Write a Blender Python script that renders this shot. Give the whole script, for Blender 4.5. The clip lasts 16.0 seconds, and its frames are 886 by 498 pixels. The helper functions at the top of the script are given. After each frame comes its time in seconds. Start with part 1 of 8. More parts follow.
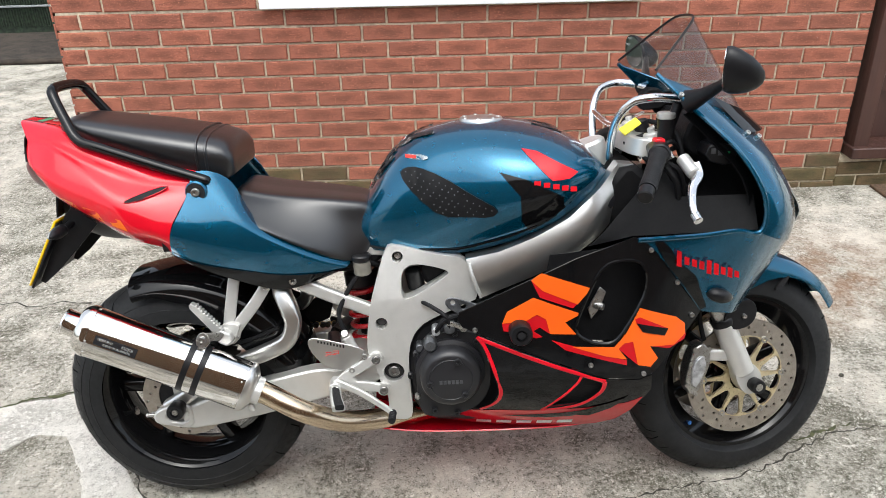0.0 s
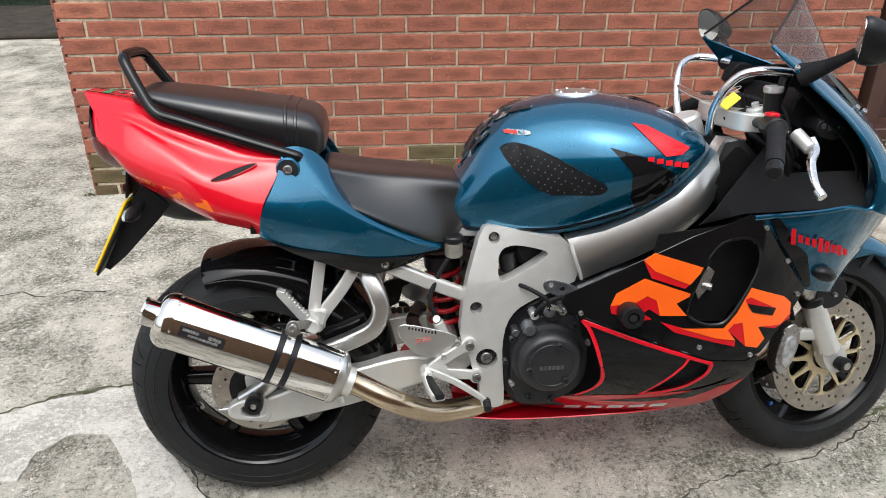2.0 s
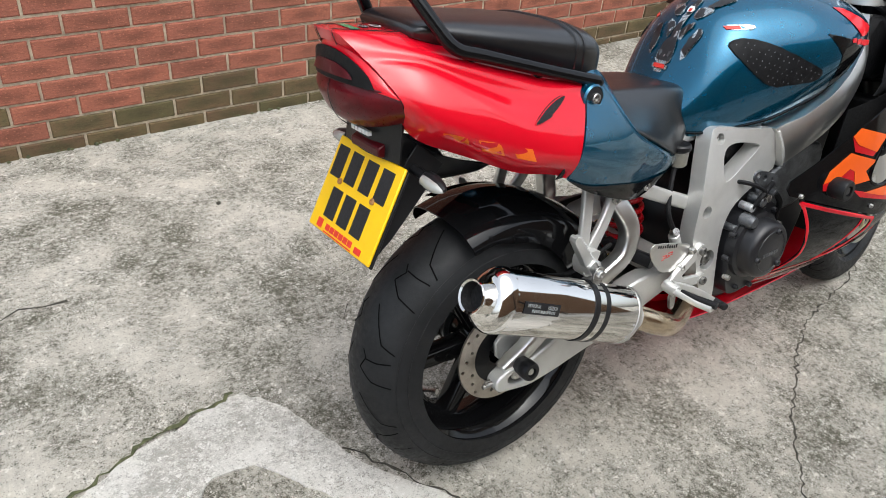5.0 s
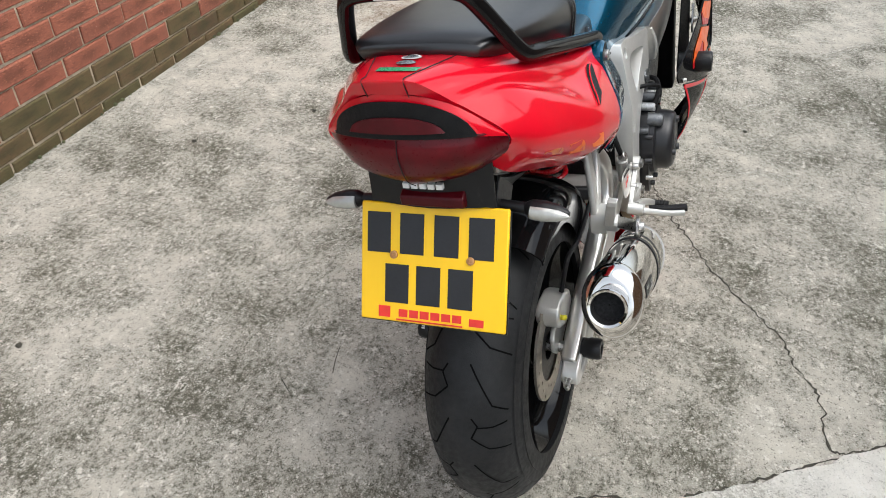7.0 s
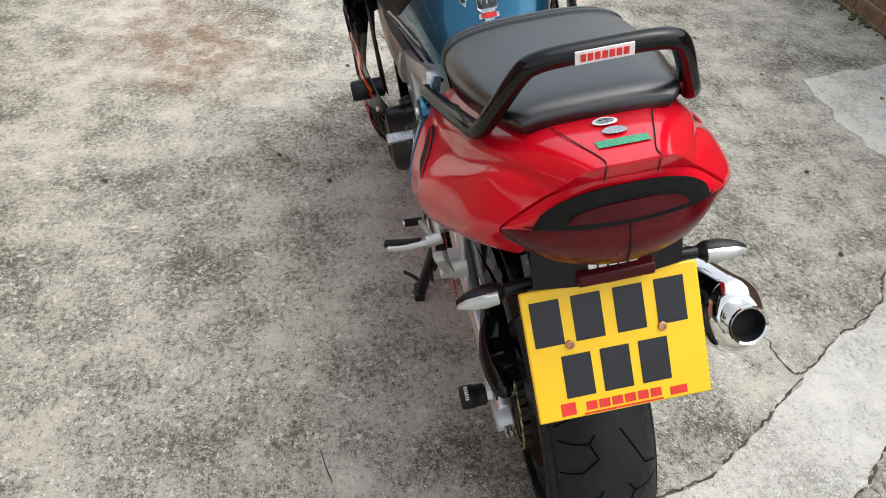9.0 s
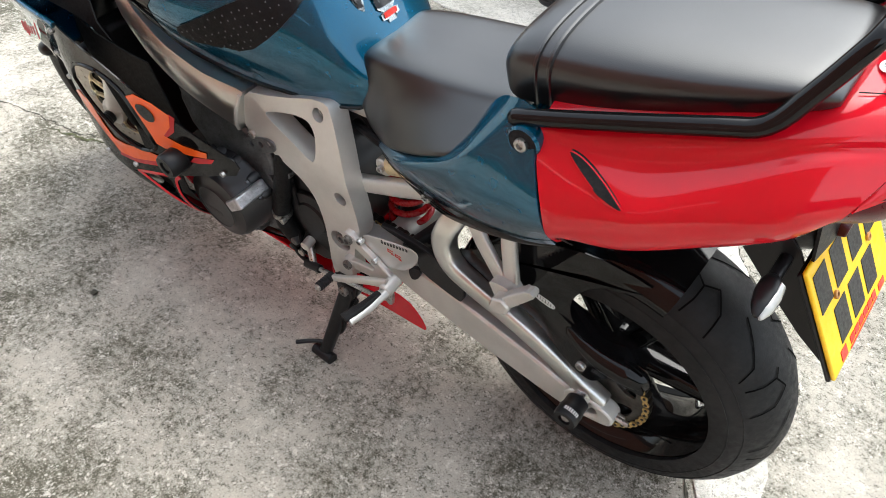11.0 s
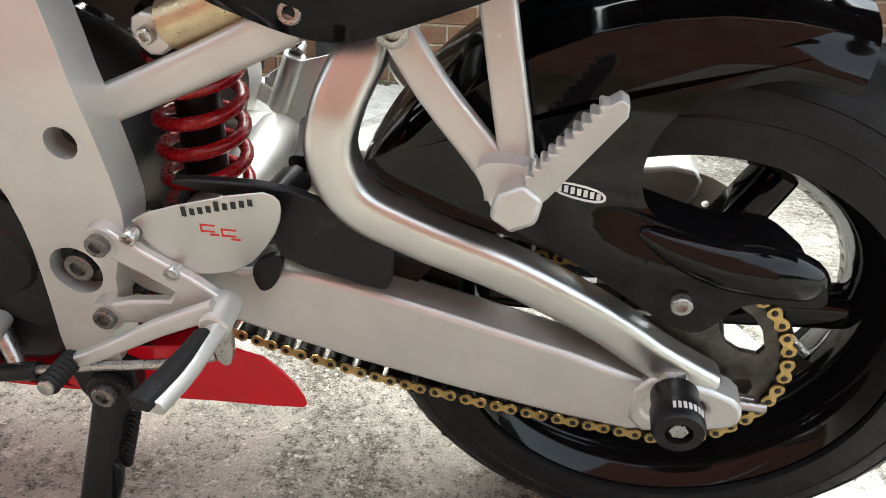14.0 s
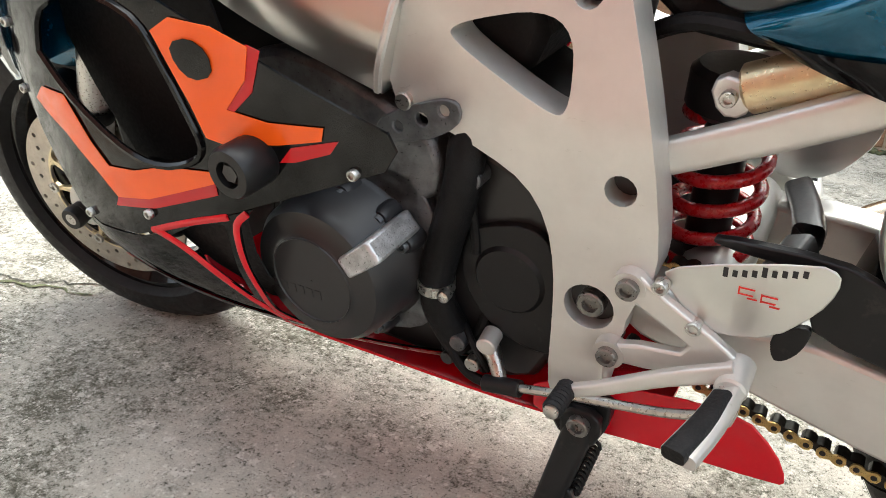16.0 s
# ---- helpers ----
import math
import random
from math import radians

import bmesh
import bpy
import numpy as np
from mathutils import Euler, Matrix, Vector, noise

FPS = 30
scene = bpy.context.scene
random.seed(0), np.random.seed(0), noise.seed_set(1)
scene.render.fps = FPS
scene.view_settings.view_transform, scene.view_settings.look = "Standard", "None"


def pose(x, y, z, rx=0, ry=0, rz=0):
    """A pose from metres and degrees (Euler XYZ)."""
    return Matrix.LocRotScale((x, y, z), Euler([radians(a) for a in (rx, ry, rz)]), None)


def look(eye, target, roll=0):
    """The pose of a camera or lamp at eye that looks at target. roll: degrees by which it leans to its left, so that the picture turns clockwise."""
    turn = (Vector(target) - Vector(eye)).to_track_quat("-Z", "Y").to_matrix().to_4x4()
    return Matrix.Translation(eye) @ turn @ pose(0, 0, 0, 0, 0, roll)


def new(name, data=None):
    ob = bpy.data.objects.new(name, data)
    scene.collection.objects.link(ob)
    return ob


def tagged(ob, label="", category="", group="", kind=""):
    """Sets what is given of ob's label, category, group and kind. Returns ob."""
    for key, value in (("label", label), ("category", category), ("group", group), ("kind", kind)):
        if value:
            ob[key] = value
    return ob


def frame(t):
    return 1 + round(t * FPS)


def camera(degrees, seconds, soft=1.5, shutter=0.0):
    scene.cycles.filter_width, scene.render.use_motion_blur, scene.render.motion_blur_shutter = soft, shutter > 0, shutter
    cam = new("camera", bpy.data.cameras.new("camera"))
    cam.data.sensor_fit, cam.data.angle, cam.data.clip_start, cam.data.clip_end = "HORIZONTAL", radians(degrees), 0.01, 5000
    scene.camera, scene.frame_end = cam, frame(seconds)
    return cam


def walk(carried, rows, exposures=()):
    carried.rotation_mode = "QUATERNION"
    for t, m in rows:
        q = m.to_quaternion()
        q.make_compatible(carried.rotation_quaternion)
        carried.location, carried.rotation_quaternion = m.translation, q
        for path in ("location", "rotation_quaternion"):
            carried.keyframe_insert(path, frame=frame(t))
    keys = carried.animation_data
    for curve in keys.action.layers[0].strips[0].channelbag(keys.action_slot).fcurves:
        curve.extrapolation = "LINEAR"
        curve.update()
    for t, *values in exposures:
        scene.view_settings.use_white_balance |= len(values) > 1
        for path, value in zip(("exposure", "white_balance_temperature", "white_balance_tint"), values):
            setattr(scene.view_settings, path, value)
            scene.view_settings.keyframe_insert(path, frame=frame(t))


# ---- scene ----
cam = camera(60.4, 16.0, soft=0.9)
PATH = [
    (0, (0.635, -1.599, 1.519), (0.667, 0.179, 0.605), -1.6),
    (0.5, (0.66, -1.591, 1.51), (0.67, 0.189, 0.598), -2.0),
    (1, (0.643, -1.566, 1.511), (0.655, 0.21, 0.591), -1.4),
    (1.5, (0.524, -1.544, 1.489), (0.514, 0.22, 0.545), 0.6),
    (2, (0.291, -1.503, 1.475), (0.469, 0.247, 0.523), 0.1),
    (2.5, (0.149, -1.422, 1.439), (0.429, 0.271, 0.411), 1.8),
    (3, (-0.008, -1.271, 1.421), (0.342, 0.384, 0.353), 0.4),
    (3.5, (-0.161, -1.17, 1.424), (0.294, 0.431, 0.316), 1.1),
    (4, (-0.44, -1.107, 1.424), (0.204, 0.424, 0.31), 1.5),
    (4.2, (-0.524, -1.079, 1.42), (0.171, 0.429, 0.306), 2.2),
    (6.3, (-1.112, -0.43, 1.412), (0.249, 0.372, 0.186), 2.0),
    (6.5, (-1.09, -0.347, 1.407), (0.295, 0.401, 0.173), 0.2),
    (7, (-1.063, -0.178, 1.41), (0.401, 0.347, 0.153), 0.1),
    (7.5, (-1.104, 0.005, 1.409), (0.438, 0.241, 0.157), 1.0),
    (8, (-1.156, 0.201, 1.402), (0.418, 0.194, 0.167), 4.9),
    (8.5, (-1.055, 0.325, 1.382), (0.491, 0.209, 0.118), 4.6),
    (9, (-0.9, 0.474, 1.396), (0.616, 0.181, 0.125), 3.4),
    (9.5, (-0.78, 0.664, 1.382), (0.674, 0.064, 0.146), 5.0),
    (9.7, (-0.731, 0.778, 1.347), (0.654, 0.022, 0.118), 4.7),
    (11.8, (0.022, 1.061, 1.315), (0.542, -0.405, 0.057), 3.1),
    (12, (0.077, 1.01, 1.271), (0.493, -0.521, 0.053), 1.8),
    (12.5, (0.135, 0.874, 1.005), (0.422, -0.772, -0.095), 1.0),
    (13, (0.131, 0.803, 0.759), (0.4, -0.928, -0.206), 1.0),
    (13.5, (0.116, 0.786, 0.677), (0.333, -1.006, -0.186), 0.7),
    (14, (0.123, 0.784, 0.671), (0.388, -1.013, -0.165), 1.6),
    (14.5, (0.192, 0.793, 0.677), (0.506, -0.996, -0.16), 3.1),
    (15, (0.233, 0.812, 0.674), (0.728, -0.947, -0.139), 2.0),
    (15.5, (0.303, 0.833, 0.686), (0.918, -0.876, -0.151), 2.5),
    (16, (0.328, 0.856, 0.69), (1.265, -0.728, -0.094), 1.6),
]
STOPS = [(0, 1.22, 6300, 7), (2, 1.08, 6300, 7), (4, 1.0, 6250, 7), (6.5, 0.98, 6300, 7), (8, 0.85, 6400, 7), (9.5, 1.22, 6350, 6), (11.8, 1.95, 6350, 5), (14, 2.18, 6350, 3), (16, 2.25, 6450, 3)]
walk(cam, [(t, look(eye, target, roll)) for t, eye, target, roll in PATH], STOPS)

# ---- light ----
world = bpy.data.worlds.new("world")
scene.world = world
world.use_nodes = True
wn = world.node_tree
sky = wn.nodes.new("ShaderNodeTexSky")
sky.sky_type, sky.sun_disc = "NISHITA", False
sky.sun_elevation, sky.sun_rotation = radians(67), radians(-173)
sky.air_density, sky.dust_density = 1.0, 4.0
soft_sky = wn.nodes.new("ShaderNodeHueSaturation")
soft_sky.inputs["Saturation"].default_value = 0.38
wn.links.new(sky.outputs[0], soft_sky.inputs["Color"])
wn.links.new(soft_sky.outputs[0], wn.nodes["Background"].inputs[0])
wn.nodes["Background"].inputs[1].default_value = 0.15
sun = new("sun", bpy.data.lights.new("sun", "SUN"))
sun.data.energy, sun.data.angle, sun.data.color = 0.55, radians(75), (1.0, 0.97, 0.93)
SUN_FROM = Vector((-0.05, -0.39, 0.92))
sun.matrix_world = look(SUN_FROM * 12, (0, 0, 0))

# ---- materials ----
def nodes_of(name):
    m = bpy.data.materials.new(name)
    m.use_nodes = True
    t = m.node_tree
    return m, t, t.nodes["Principled BSDF"]


def add(t, kind, **inputs):
    n = t.nodes.new(kind)
    for k, v in inputs.items():
        n.inputs[k].default_value = v
    return n


def mixc(t, fac, a, b, blend="MIX"):
    n = t.nodes.new("ShaderNodeMix")
    n.data_type, n.blend_type = "RGBA", blend
    for sock, v in ((n.inputs[0], fac), (n.inputs[6], a), (n.inputs[7], b)):
        if isinstance(v, (int, float)):
            sock.default_value = v
        elif isinstance(v, tuple):
            sock.default_value = (*v, 1)
        else:
            t.links.new(v, sock)
    return n.outputs[2]


def ramp(t, src, lo, hi, a=0.0, b=1.0):
    n = t.nodes.new("ShaderNodeMapRange")
    n.inputs[1].default_value, n.inputs[2].default_value = lo, hi
    n.inputs[3].default_value, n.inputs[4].default_value = a, b
    t.links.new(src, n.inputs[0])
    return n.outputs[0]


def noise_of(t, scale, detail=4.0, rough=0.6, stretch=None, seed=0.0):
    co = t.nodes.new("ShaderNodeTexCoord")
    src = co.outputs["Object"]
    if stretch:
        mp = t.nodes.new("ShaderNodeMapping")
        mp.inputs["Scale"].default_value = stretch
        t.links.new(src, mp.inputs[0])
        src = mp.outputs[0]
    n = add(t, "ShaderNodeTexNoise", Scale=scale, Detail=detail, Roughness=rough)
    if seed:
        n.noise_dimensions = "4D"
        n.inputs["W"].default_value = seed
    t.links.new(src, n.inputs["Vector"])
    return n.outputs[0]


def bump(t, p, src, strength, dist):
    b = add(t, "ShaderNodeBump", Strength=strength, Distance=dist)
    t.links.new(src, b.inputs["Height"])
    t.links.new(b.outputs[0], p.inputs["Normal"])


def surface(name, col, rough=0.5, metal=0.0, coat=0.0, var=0.15, scale=30.0, bumps=0.0, bscale=300.0, stretch=None, rvar=0.12, spec=0.5):
    """A plain surface with wear at two scales: colour drifts with a coarse noise, gloss with a fine one, and a fine relief."""
    m, t, p = nodes_of(name)
    n1 = noise_of(t, scale, 5.0, 0.6, stretch)
    n2 = noise_of(t, scale * 7.0, 3.0, 0.6, stretch)
    dark = tuple(c * (1 - var) for c in col)
    light = tuple(min(1, c * (1 + var)) for c in col)
    t.links.new(mixc(t, ramp(t, n1, 0.35, 0.65), dark, light), p.inputs["Base Color"])
    t.links.new(ramp(t, n2, 0.3, 0.7, max(0.02, rough - rvar), min(1, rough + rvar)), p.inputs["Roughness"])
    p.inputs["Metallic"].default_value = metal
    p.inputs["Specular IOR Level"].default_value = spec
    p.inputs["Coat Weight"].default_value = coat
    p.inputs["Coat Roughness"].default_value = 0.04
    if bumps:
        bump(t, p, noise_of(t, bscale, 3.0, 0.6, stretch), bumps, 0.002)
    return m


TEAL = surface("teal metallic paint", (0.001, 0.088, 0.165), 0.25, 0.72, 1.0, 0.06, 6, rvar=0.03, spec=0.1)
RED = surface("red paint", (0.58, 0.002, 0.014), 0.5, 0.0, 1.0, 0.05, 5, rvar=0.05, spec=0.05)
DECAL_RED = surface("red vinyl", (0.70, 0.010, 0.018), 0.4, 0.0, 0.6, 0.05, 8, spec=0.1)
ORANGE = surface("orange vinyl", (0.86, 0.12, 0.010), 0.4, 0.0, 0.6, 0.08, 6, spec=0.1)
DARK_RED = surface("crimson shading vinyl", (0.50, 0.006, 0.012), 0.4, 0.0, 0.6, 0.05, 8, spec=0.1)
BLACK = surface("black gloss paint", (0.005, 0.005, 0.0055), 0.5, 0.0, 0.6, 0.2, 6, rvar=0.05, spec=0.0)
BLACK.node_tree.nodes["Principled BSDF"].inputs["Coat Roughness"].default_value = 0.07
SATIN = surface("black satin plastic", (0.009, 0.009, 0.010), 0.36, 0.0, 0.0, 0.2, 20, 0.08, 400, rvar=0.06, spec=0.28)
MATT = surface("black matt plastic", (0.007, 0.007, 0.0078), 0.55, 0.0, 0.0, 0.3, 25, 0.3, 500, spec=0.18)
# near black that paints the shade inside openings and gaps
VOID = surface("unlit dark recess", (0.004, 0.004, 0.005), 0.85)
ALU = surface("satin cast aluminium", (0.635, 0.63, 0.605), 0.40, 0.62, 0.0, 0.04, 22, 0.06, 900, rvar=0.06)
BRUSHED = surface("brushed aluminium", (0.66, 0.655, 0.635), 0.32, 0.97, 0.0, 0.03, 20, rvar=0.02)
POLISHED = surface("polished aluminium", (0.78, 0.78, 0.79), 0.17, 1.0, 0.0, 0.05, 15, 0.06, 400)
CHROME = surface("polished stainless steel", (0.74, 0.72, 0.69), 0.07, 1.0, 0.0, 0.03, 8, rvar=0.03)
PIPE = surface("heat tinted steel", (0.58, 0.47, 0.34), 0.22, 1.0, 0.0, 0.10, 5, rvar=0.04)
STEEL = surface("machined steel", (0.50, 0.49, 0.47), 0.33, 1.0, 0.0, 0.15, 40, 0.1, 600)
DISC = surface("ground steel disc", (0.42, 0.38, 0.33), 0.38, 0.9, 0.0, 0.12, 50, 0.1, 500)
GOLD = surface("gold anodised metal", (0.68, 0.58, 0.37), 0.36, 0.75, 0.0, 0.12, 40)
CHAIN = surface("gold chain plates", (0.60, 0.43, 0.17), 0.34, 0.8, 0.0, 0.25, 90)
# inner links painted nearly black for the shaded gaps between gold plates
CHAIN_IN = surface("dull gold chain plates", (0.018, 0.015, 0.011), 0.42, 0.4, 0.0, 0.35, 90)
COWL = surface("unpainted black cowl", (0.006, 0.006, 0.0065), 0.6, 0.0, 0.0, 0.2, 30, spec=0.12)
GREASE = surface("greased dark steel", (0.02, 0.018, 0.016), 0.45, 0.3, 0.0, 0.4, 90, 0.3, 400)
ENGINE = surface("dark engine paint", (0.014, 0.014, 0.016), 0.36, 0.0, 0.0, 0.10, 25, 0.05, 600, rvar=0.04, spec=0.5)
CASTING = surface("grey engine casting", (0.125, 0.13, 0.138), 0.38, 0.7, 0.0, 0.35, 40, 0.4, 500)
RUBBER = surface("worn tyre rubber", (0.015, 0.0155, 0.0165), 0.55, 0.0, 0.0, 0.25, 12, 0.2, 350, spec=0.2)
# blacker copy of the rubber, for the shade down in the grooves
GROOVE = surface("groove rubber", (0.004, 0.004, 0.0045), 0.9, spec=0.05)
GRIP = surface("soft rubber", (0.010, 0.010, 0.011), 0.6, 0.0, 0.0, 0.3, 60, 0.5, 350, spec=0.25)
VINYL = surface("black seat vinyl", (0.008, 0.008, 0.009), 0.30, 0.0, 0.0, 0.05, 10, 0.10, 700, rvar=0.012, spec=0.85)
RED.node_tree.nodes["Principled BSDF"].inputs["Coat Roughness"].default_value = 0.07
SPRING = surface("red coated spring steel", (0.46, 0.006, 0.012), 0.30, 0.0, 0.6, 0.10, 30)
YELLOW = surface("yellow reflective plate", (0.88, 0.53, 0.0), 0.42, 0.0, 0.2, 0.03, 8)
TAG = surface("yellow plastic tag", (0.80, 0.72, 0.04), 0.45)
WHITE = surface("white vinyl", (0.75, 0.75, 0.74), 0.4, 0.0, 0.2, 0.04, 20)
PVC = surface("white window plastic", (0.80, 0.80, 0.80), 0.3, 0.0, 0.0, 0.04, 3)
INK = surface("black ink", (0.012, 0.012, 0.014), 0.4)
REDINK = surface("red ink", (0.66, 0.03, 0.02), 0.4)
GREEN = surface("green sticker", (0.02, 0.24, 0.10), 0.3, 0.0, 0.3)
SILVER = surface("silver foil sticker", (0.42, 0.45, 0.46), 0.25, 0.8)
BRIGHTCAST = surface("pale engine casting", (0.50, 0.51, 0.525), 0.36, 0.7, 0.0, 0.3, 60, 0.4, 400)
LENS = surface("dark red lens", (0.085, 0.001, 0.005), 0.30, 0.0, 0.25, 0.2, 30, rvar=0.04, spec=0.15)
LENS2 = surface("smoked red reflector", (0.06, 0.003, 0.006), 0.34, 0.0, 0.05, 0.15, 60, 0.15, 180, rvar=0.03, spec=0.2)
CLEAR = surface("clear lamp lens", (0.42, 0.42, 0.39), 0.1, 0.3, 1.0, 0.12, 40)
BLUE = surface("blue anodised bolt", (0.05, 0.16, 0.45), 0.3, 0.9)
CLOUDY = surface("cloudy grey plastic", (0.20, 0.19, 0.16), 0.4)
SPROCKET = surface("oily sprocket steel", (0.10, 0.095, 0.085), 0.4, 0.7, 0.0, 0.4, 40, 0.2, 300)
DARKSTEEL = surface("dark zinc plated steel", (0.20, 0.195, 0.185), 0.34, 0.85, 0.0, 0.2, 40)
COPPER = surface("brass screw", (0.50, 0.27, 0.12), 0.45, 0.7)
GREENLED = surface("green switch", (0.02, 0.5, 0.15), 0.4)
DARKPAINT = surface("dark brown timber", (0.050, 0.020, 0.014), 0.5, 0.0, 0.0, 0.3, 8, 0.3, 80, (1, 1, 0.1))
MIRROR = surface("mirror glass", (0.85, 0.86, 0.87), 0.02, 1.0, rvar=0.01, var=0.01)


def scuff(m, colour, scale, stretch, lo, hi, amount):
    """Adds sparse rubbed marks over a surface's colour."""
    t = m.node_tree
    p = t.nodes["Principled BSDF"]
    src = p.inputs["Base Color"].links[0].from_socket
    t.links.new(mixc(t, ramp(t, noise_of(t, scale, 6.0, 0.7, stretch), lo, hi, 0, amount), src, colour), p.inputs["Base Color"])


scuff(ALU, (0.26, 0.24, 0.21), 34, (1, 1, 3.0), 0.66, 0.72, 0.35)
scuff(RUBBER, (0.03, 0.029, 0.027), 22, (1, 1, 1), 0.58, 0.70, 0.4)
scuff(SATIN, (0.05, 0.048, 0.044), 45, (1, 1, 1), 0.60, 0.70, 0.35)


def smoked_glass():
    m, t, p = nodes_of("smoked screen")
    p.inputs["Base Color"].default_value = (0.05, 0.045, 0.045, 1)
    p.inputs["Roughness"].default_value = 0.04
    p.inputs["Alpha"].default_value = 0.42
    p.inputs["Coat Weight"].default_value = 0.6
    return m


SMOKE = smoked_glass()

# ---- builders ----
def catmull(pts, n=6, closed=False):
    """Points along a smooth line through pts."""
    p = [Vector(q) for q in pts]
    out, k = [], len(p)
    for i in range(k if closed else k - 1):
        a, b, c, d = (p[(i + j) % k] if closed else p[min(max(i + j, 0), k - 1)] for j in (-1, 0, 1, 2))
        for s in range(n):
            u = s / n
            out.append(0.5 * (2 * b + (c - a) * u + (2 * a - 5 * b + 4 * c - d) * u * u + (3 * b - a - 3 * c + d) * u ** 3))
    if not closed:
        out.append(p[-1])
    return out


def chaikin(pts, n=2):
    """A closed outline with its corners cut n times."""
    for _ in range(n):
        pts = [q for a, b in zip(pts, pts[1:] + pts[:1]) for q in
               ((a[0] * 0.75 + b[0] * 0.25, a[1] * 0.75 + b[1] * 0.25), (a[0] * 0.25 + b[0] * 0.75, a[1] * 0.25 + b[1] * 0.75))]
    return pts


def ring(cx, cz, r, n=20, sx=1.0):
    return [(cx + r * sx * math.cos(2 * math.pi * i / n), cz + r * math.sin(2 * math.pi * i / n)) for i in range(n)]


def part(name, bm, material, parent=None, label="", bevel=0.0, segments=2, angle=42, mods=()):
    """Links a bmesh as one mesh object under a thing or a part."""
    bmesh.ops.recalc_face_normals(bm, faces=bm.faces[:])
    me = bpy.data.meshes.new(name)
    bm.to_mesh(me)
    bm.free()
    for f in me.polygons:
        f.use_smooth = True
    me.set_sharp_from_angle(angle=radians(angle))
    me.materials.append(material)
    ob = new(name, me)
    ob.parent = parent
    if label:
        ob["label"] = label
    if bevel:
        b = ob.modifiers.new("bevel", "BEVEL")
        b.width, b.segments, b.limit_method, b.angle_limit = bevel, segments, "ANGLE", radians(50)
    return ob


def flat(outline, holes=()):
    bm = bmesh.new()
    edges = []
    for loop in (outline, *holes):
        vs = [bm.verts.new((x, 0, z)) for x, z in loop]
        edges += [bm.edges.new((vs[i - 1], vs[i])) for i in range(len(vs))]
    bmesh.ops.triangle_fill(bm, use_beauty=True, use_dissolve=False, edges=edges, normal=(0, -1, 0))
    return bm


def push(bm, dy):
    ext = bmesh.ops.extrude_face_region(bm, geom=bm.faces[:])
    bmesh.ops.translate(bm, verts=[g for g in ext["geom"] if isinstance(g, bmesh.types.BMVert)], vec=(0, dy, 0))
    return bm


def plate(outline, y0, y1, holes=()):
    """A plate cut to an outline in x and z, from y0 to y1."""
    bm = flat(outline, holes)
    bmesh.ops.translate(bm, verts=bm.verts[:], vec=(0, y0, 0))
    return push(bm, y1 - y0)


def sheet(outline, yf, thick, holes=(), cell=0.035):
    """A bent panel: an outline in x and z laid on the surface y = yf(x, z)."""
    bm = flat(outline, holes)
    xs, zs = [v.co.x for v in bm.verts], [v.co.z for v in bm.verts]
    for axis, lo, hi in ((0, min(xs), max(xs)), (2, min(zs), max(zs))):
        k = math.ceil(lo / cell)
        while k * cell < hi:
            co, no = [0, 0, 0], [0, 0, 0]
            co[axis], no[axis] = k * cell, 1
            bmesh.ops.bisect_plane(bm, geom=bm.verts[:] + bm.edges[:] + bm.faces[:], plane_co=co, plane_no=no)
            k += 1
    for v in bm.verts:
        v.co.y = yf(v.co.x, v.co.z)
    return push(bm, thick)


def both(make):
    """The meshes of the right side and, mirrored, of the left side."""
    for side in (1, -1):
        bm = make()
        if side < 0:
            bm.transform(Matrix.Diagonal((1, -1, 1, 1)))
        yield side, bm


def tube(path, r, n=10, smooth=5, flatten=1.0, up=None, caps=True, bm=None):
    """A round bar along a line; r is a radius or a list of radii; flatten squeezes it across."""
    bm = bm or bmesh.new()
    pts = catmull(path, smooth) if smooth > 1 else [Vector(p) for p in path]
    rs = r if isinstance(r, (list, tuple)) else [r] * len(path)
    last, rings = None, []
    for i, p in enumerate(pts):
        d = (pts[min(i + 1, len(pts) - 1)] - pts[max(i - 1, 0)]).normalized()
        if last is None:
            ref = Vector(up) if up else (Vector((0, 0, 1)) if abs(d.z) < 0.9 else Vector((1, 0, 0)))
            a = (ref - d * ref.dot(d)).normalized()
        else:
            a = (last - d * last.dot(d)).normalized()
        last = a
        b = d.cross(a)
        u = i / max(1, len(pts) - 1) * (len(rs) - 1)
        j = min(int(u), len(rs) - 2) if len(rs) > 1 else 0
        rad = rs[j] * (1 - (u - j)) + rs[min(j + 1, len(rs) - 1)] * (u - j)
        rings.append([bm.verts.new(p + a * rad * math.cos(2 * math.pi * k / n) + b * rad * flatten * math.sin(2 * math.pi * k / n)) for k in range(n)])
    for q, w in zip(rings, rings[1:]):
        for k in range(n):
            bm.faces.new((q[k - 1], q[k], w[k], w[k - 1]))
    if caps:
        bm.faces.new(rings[0]), bm.faces.new(rings[-1])
    return bm


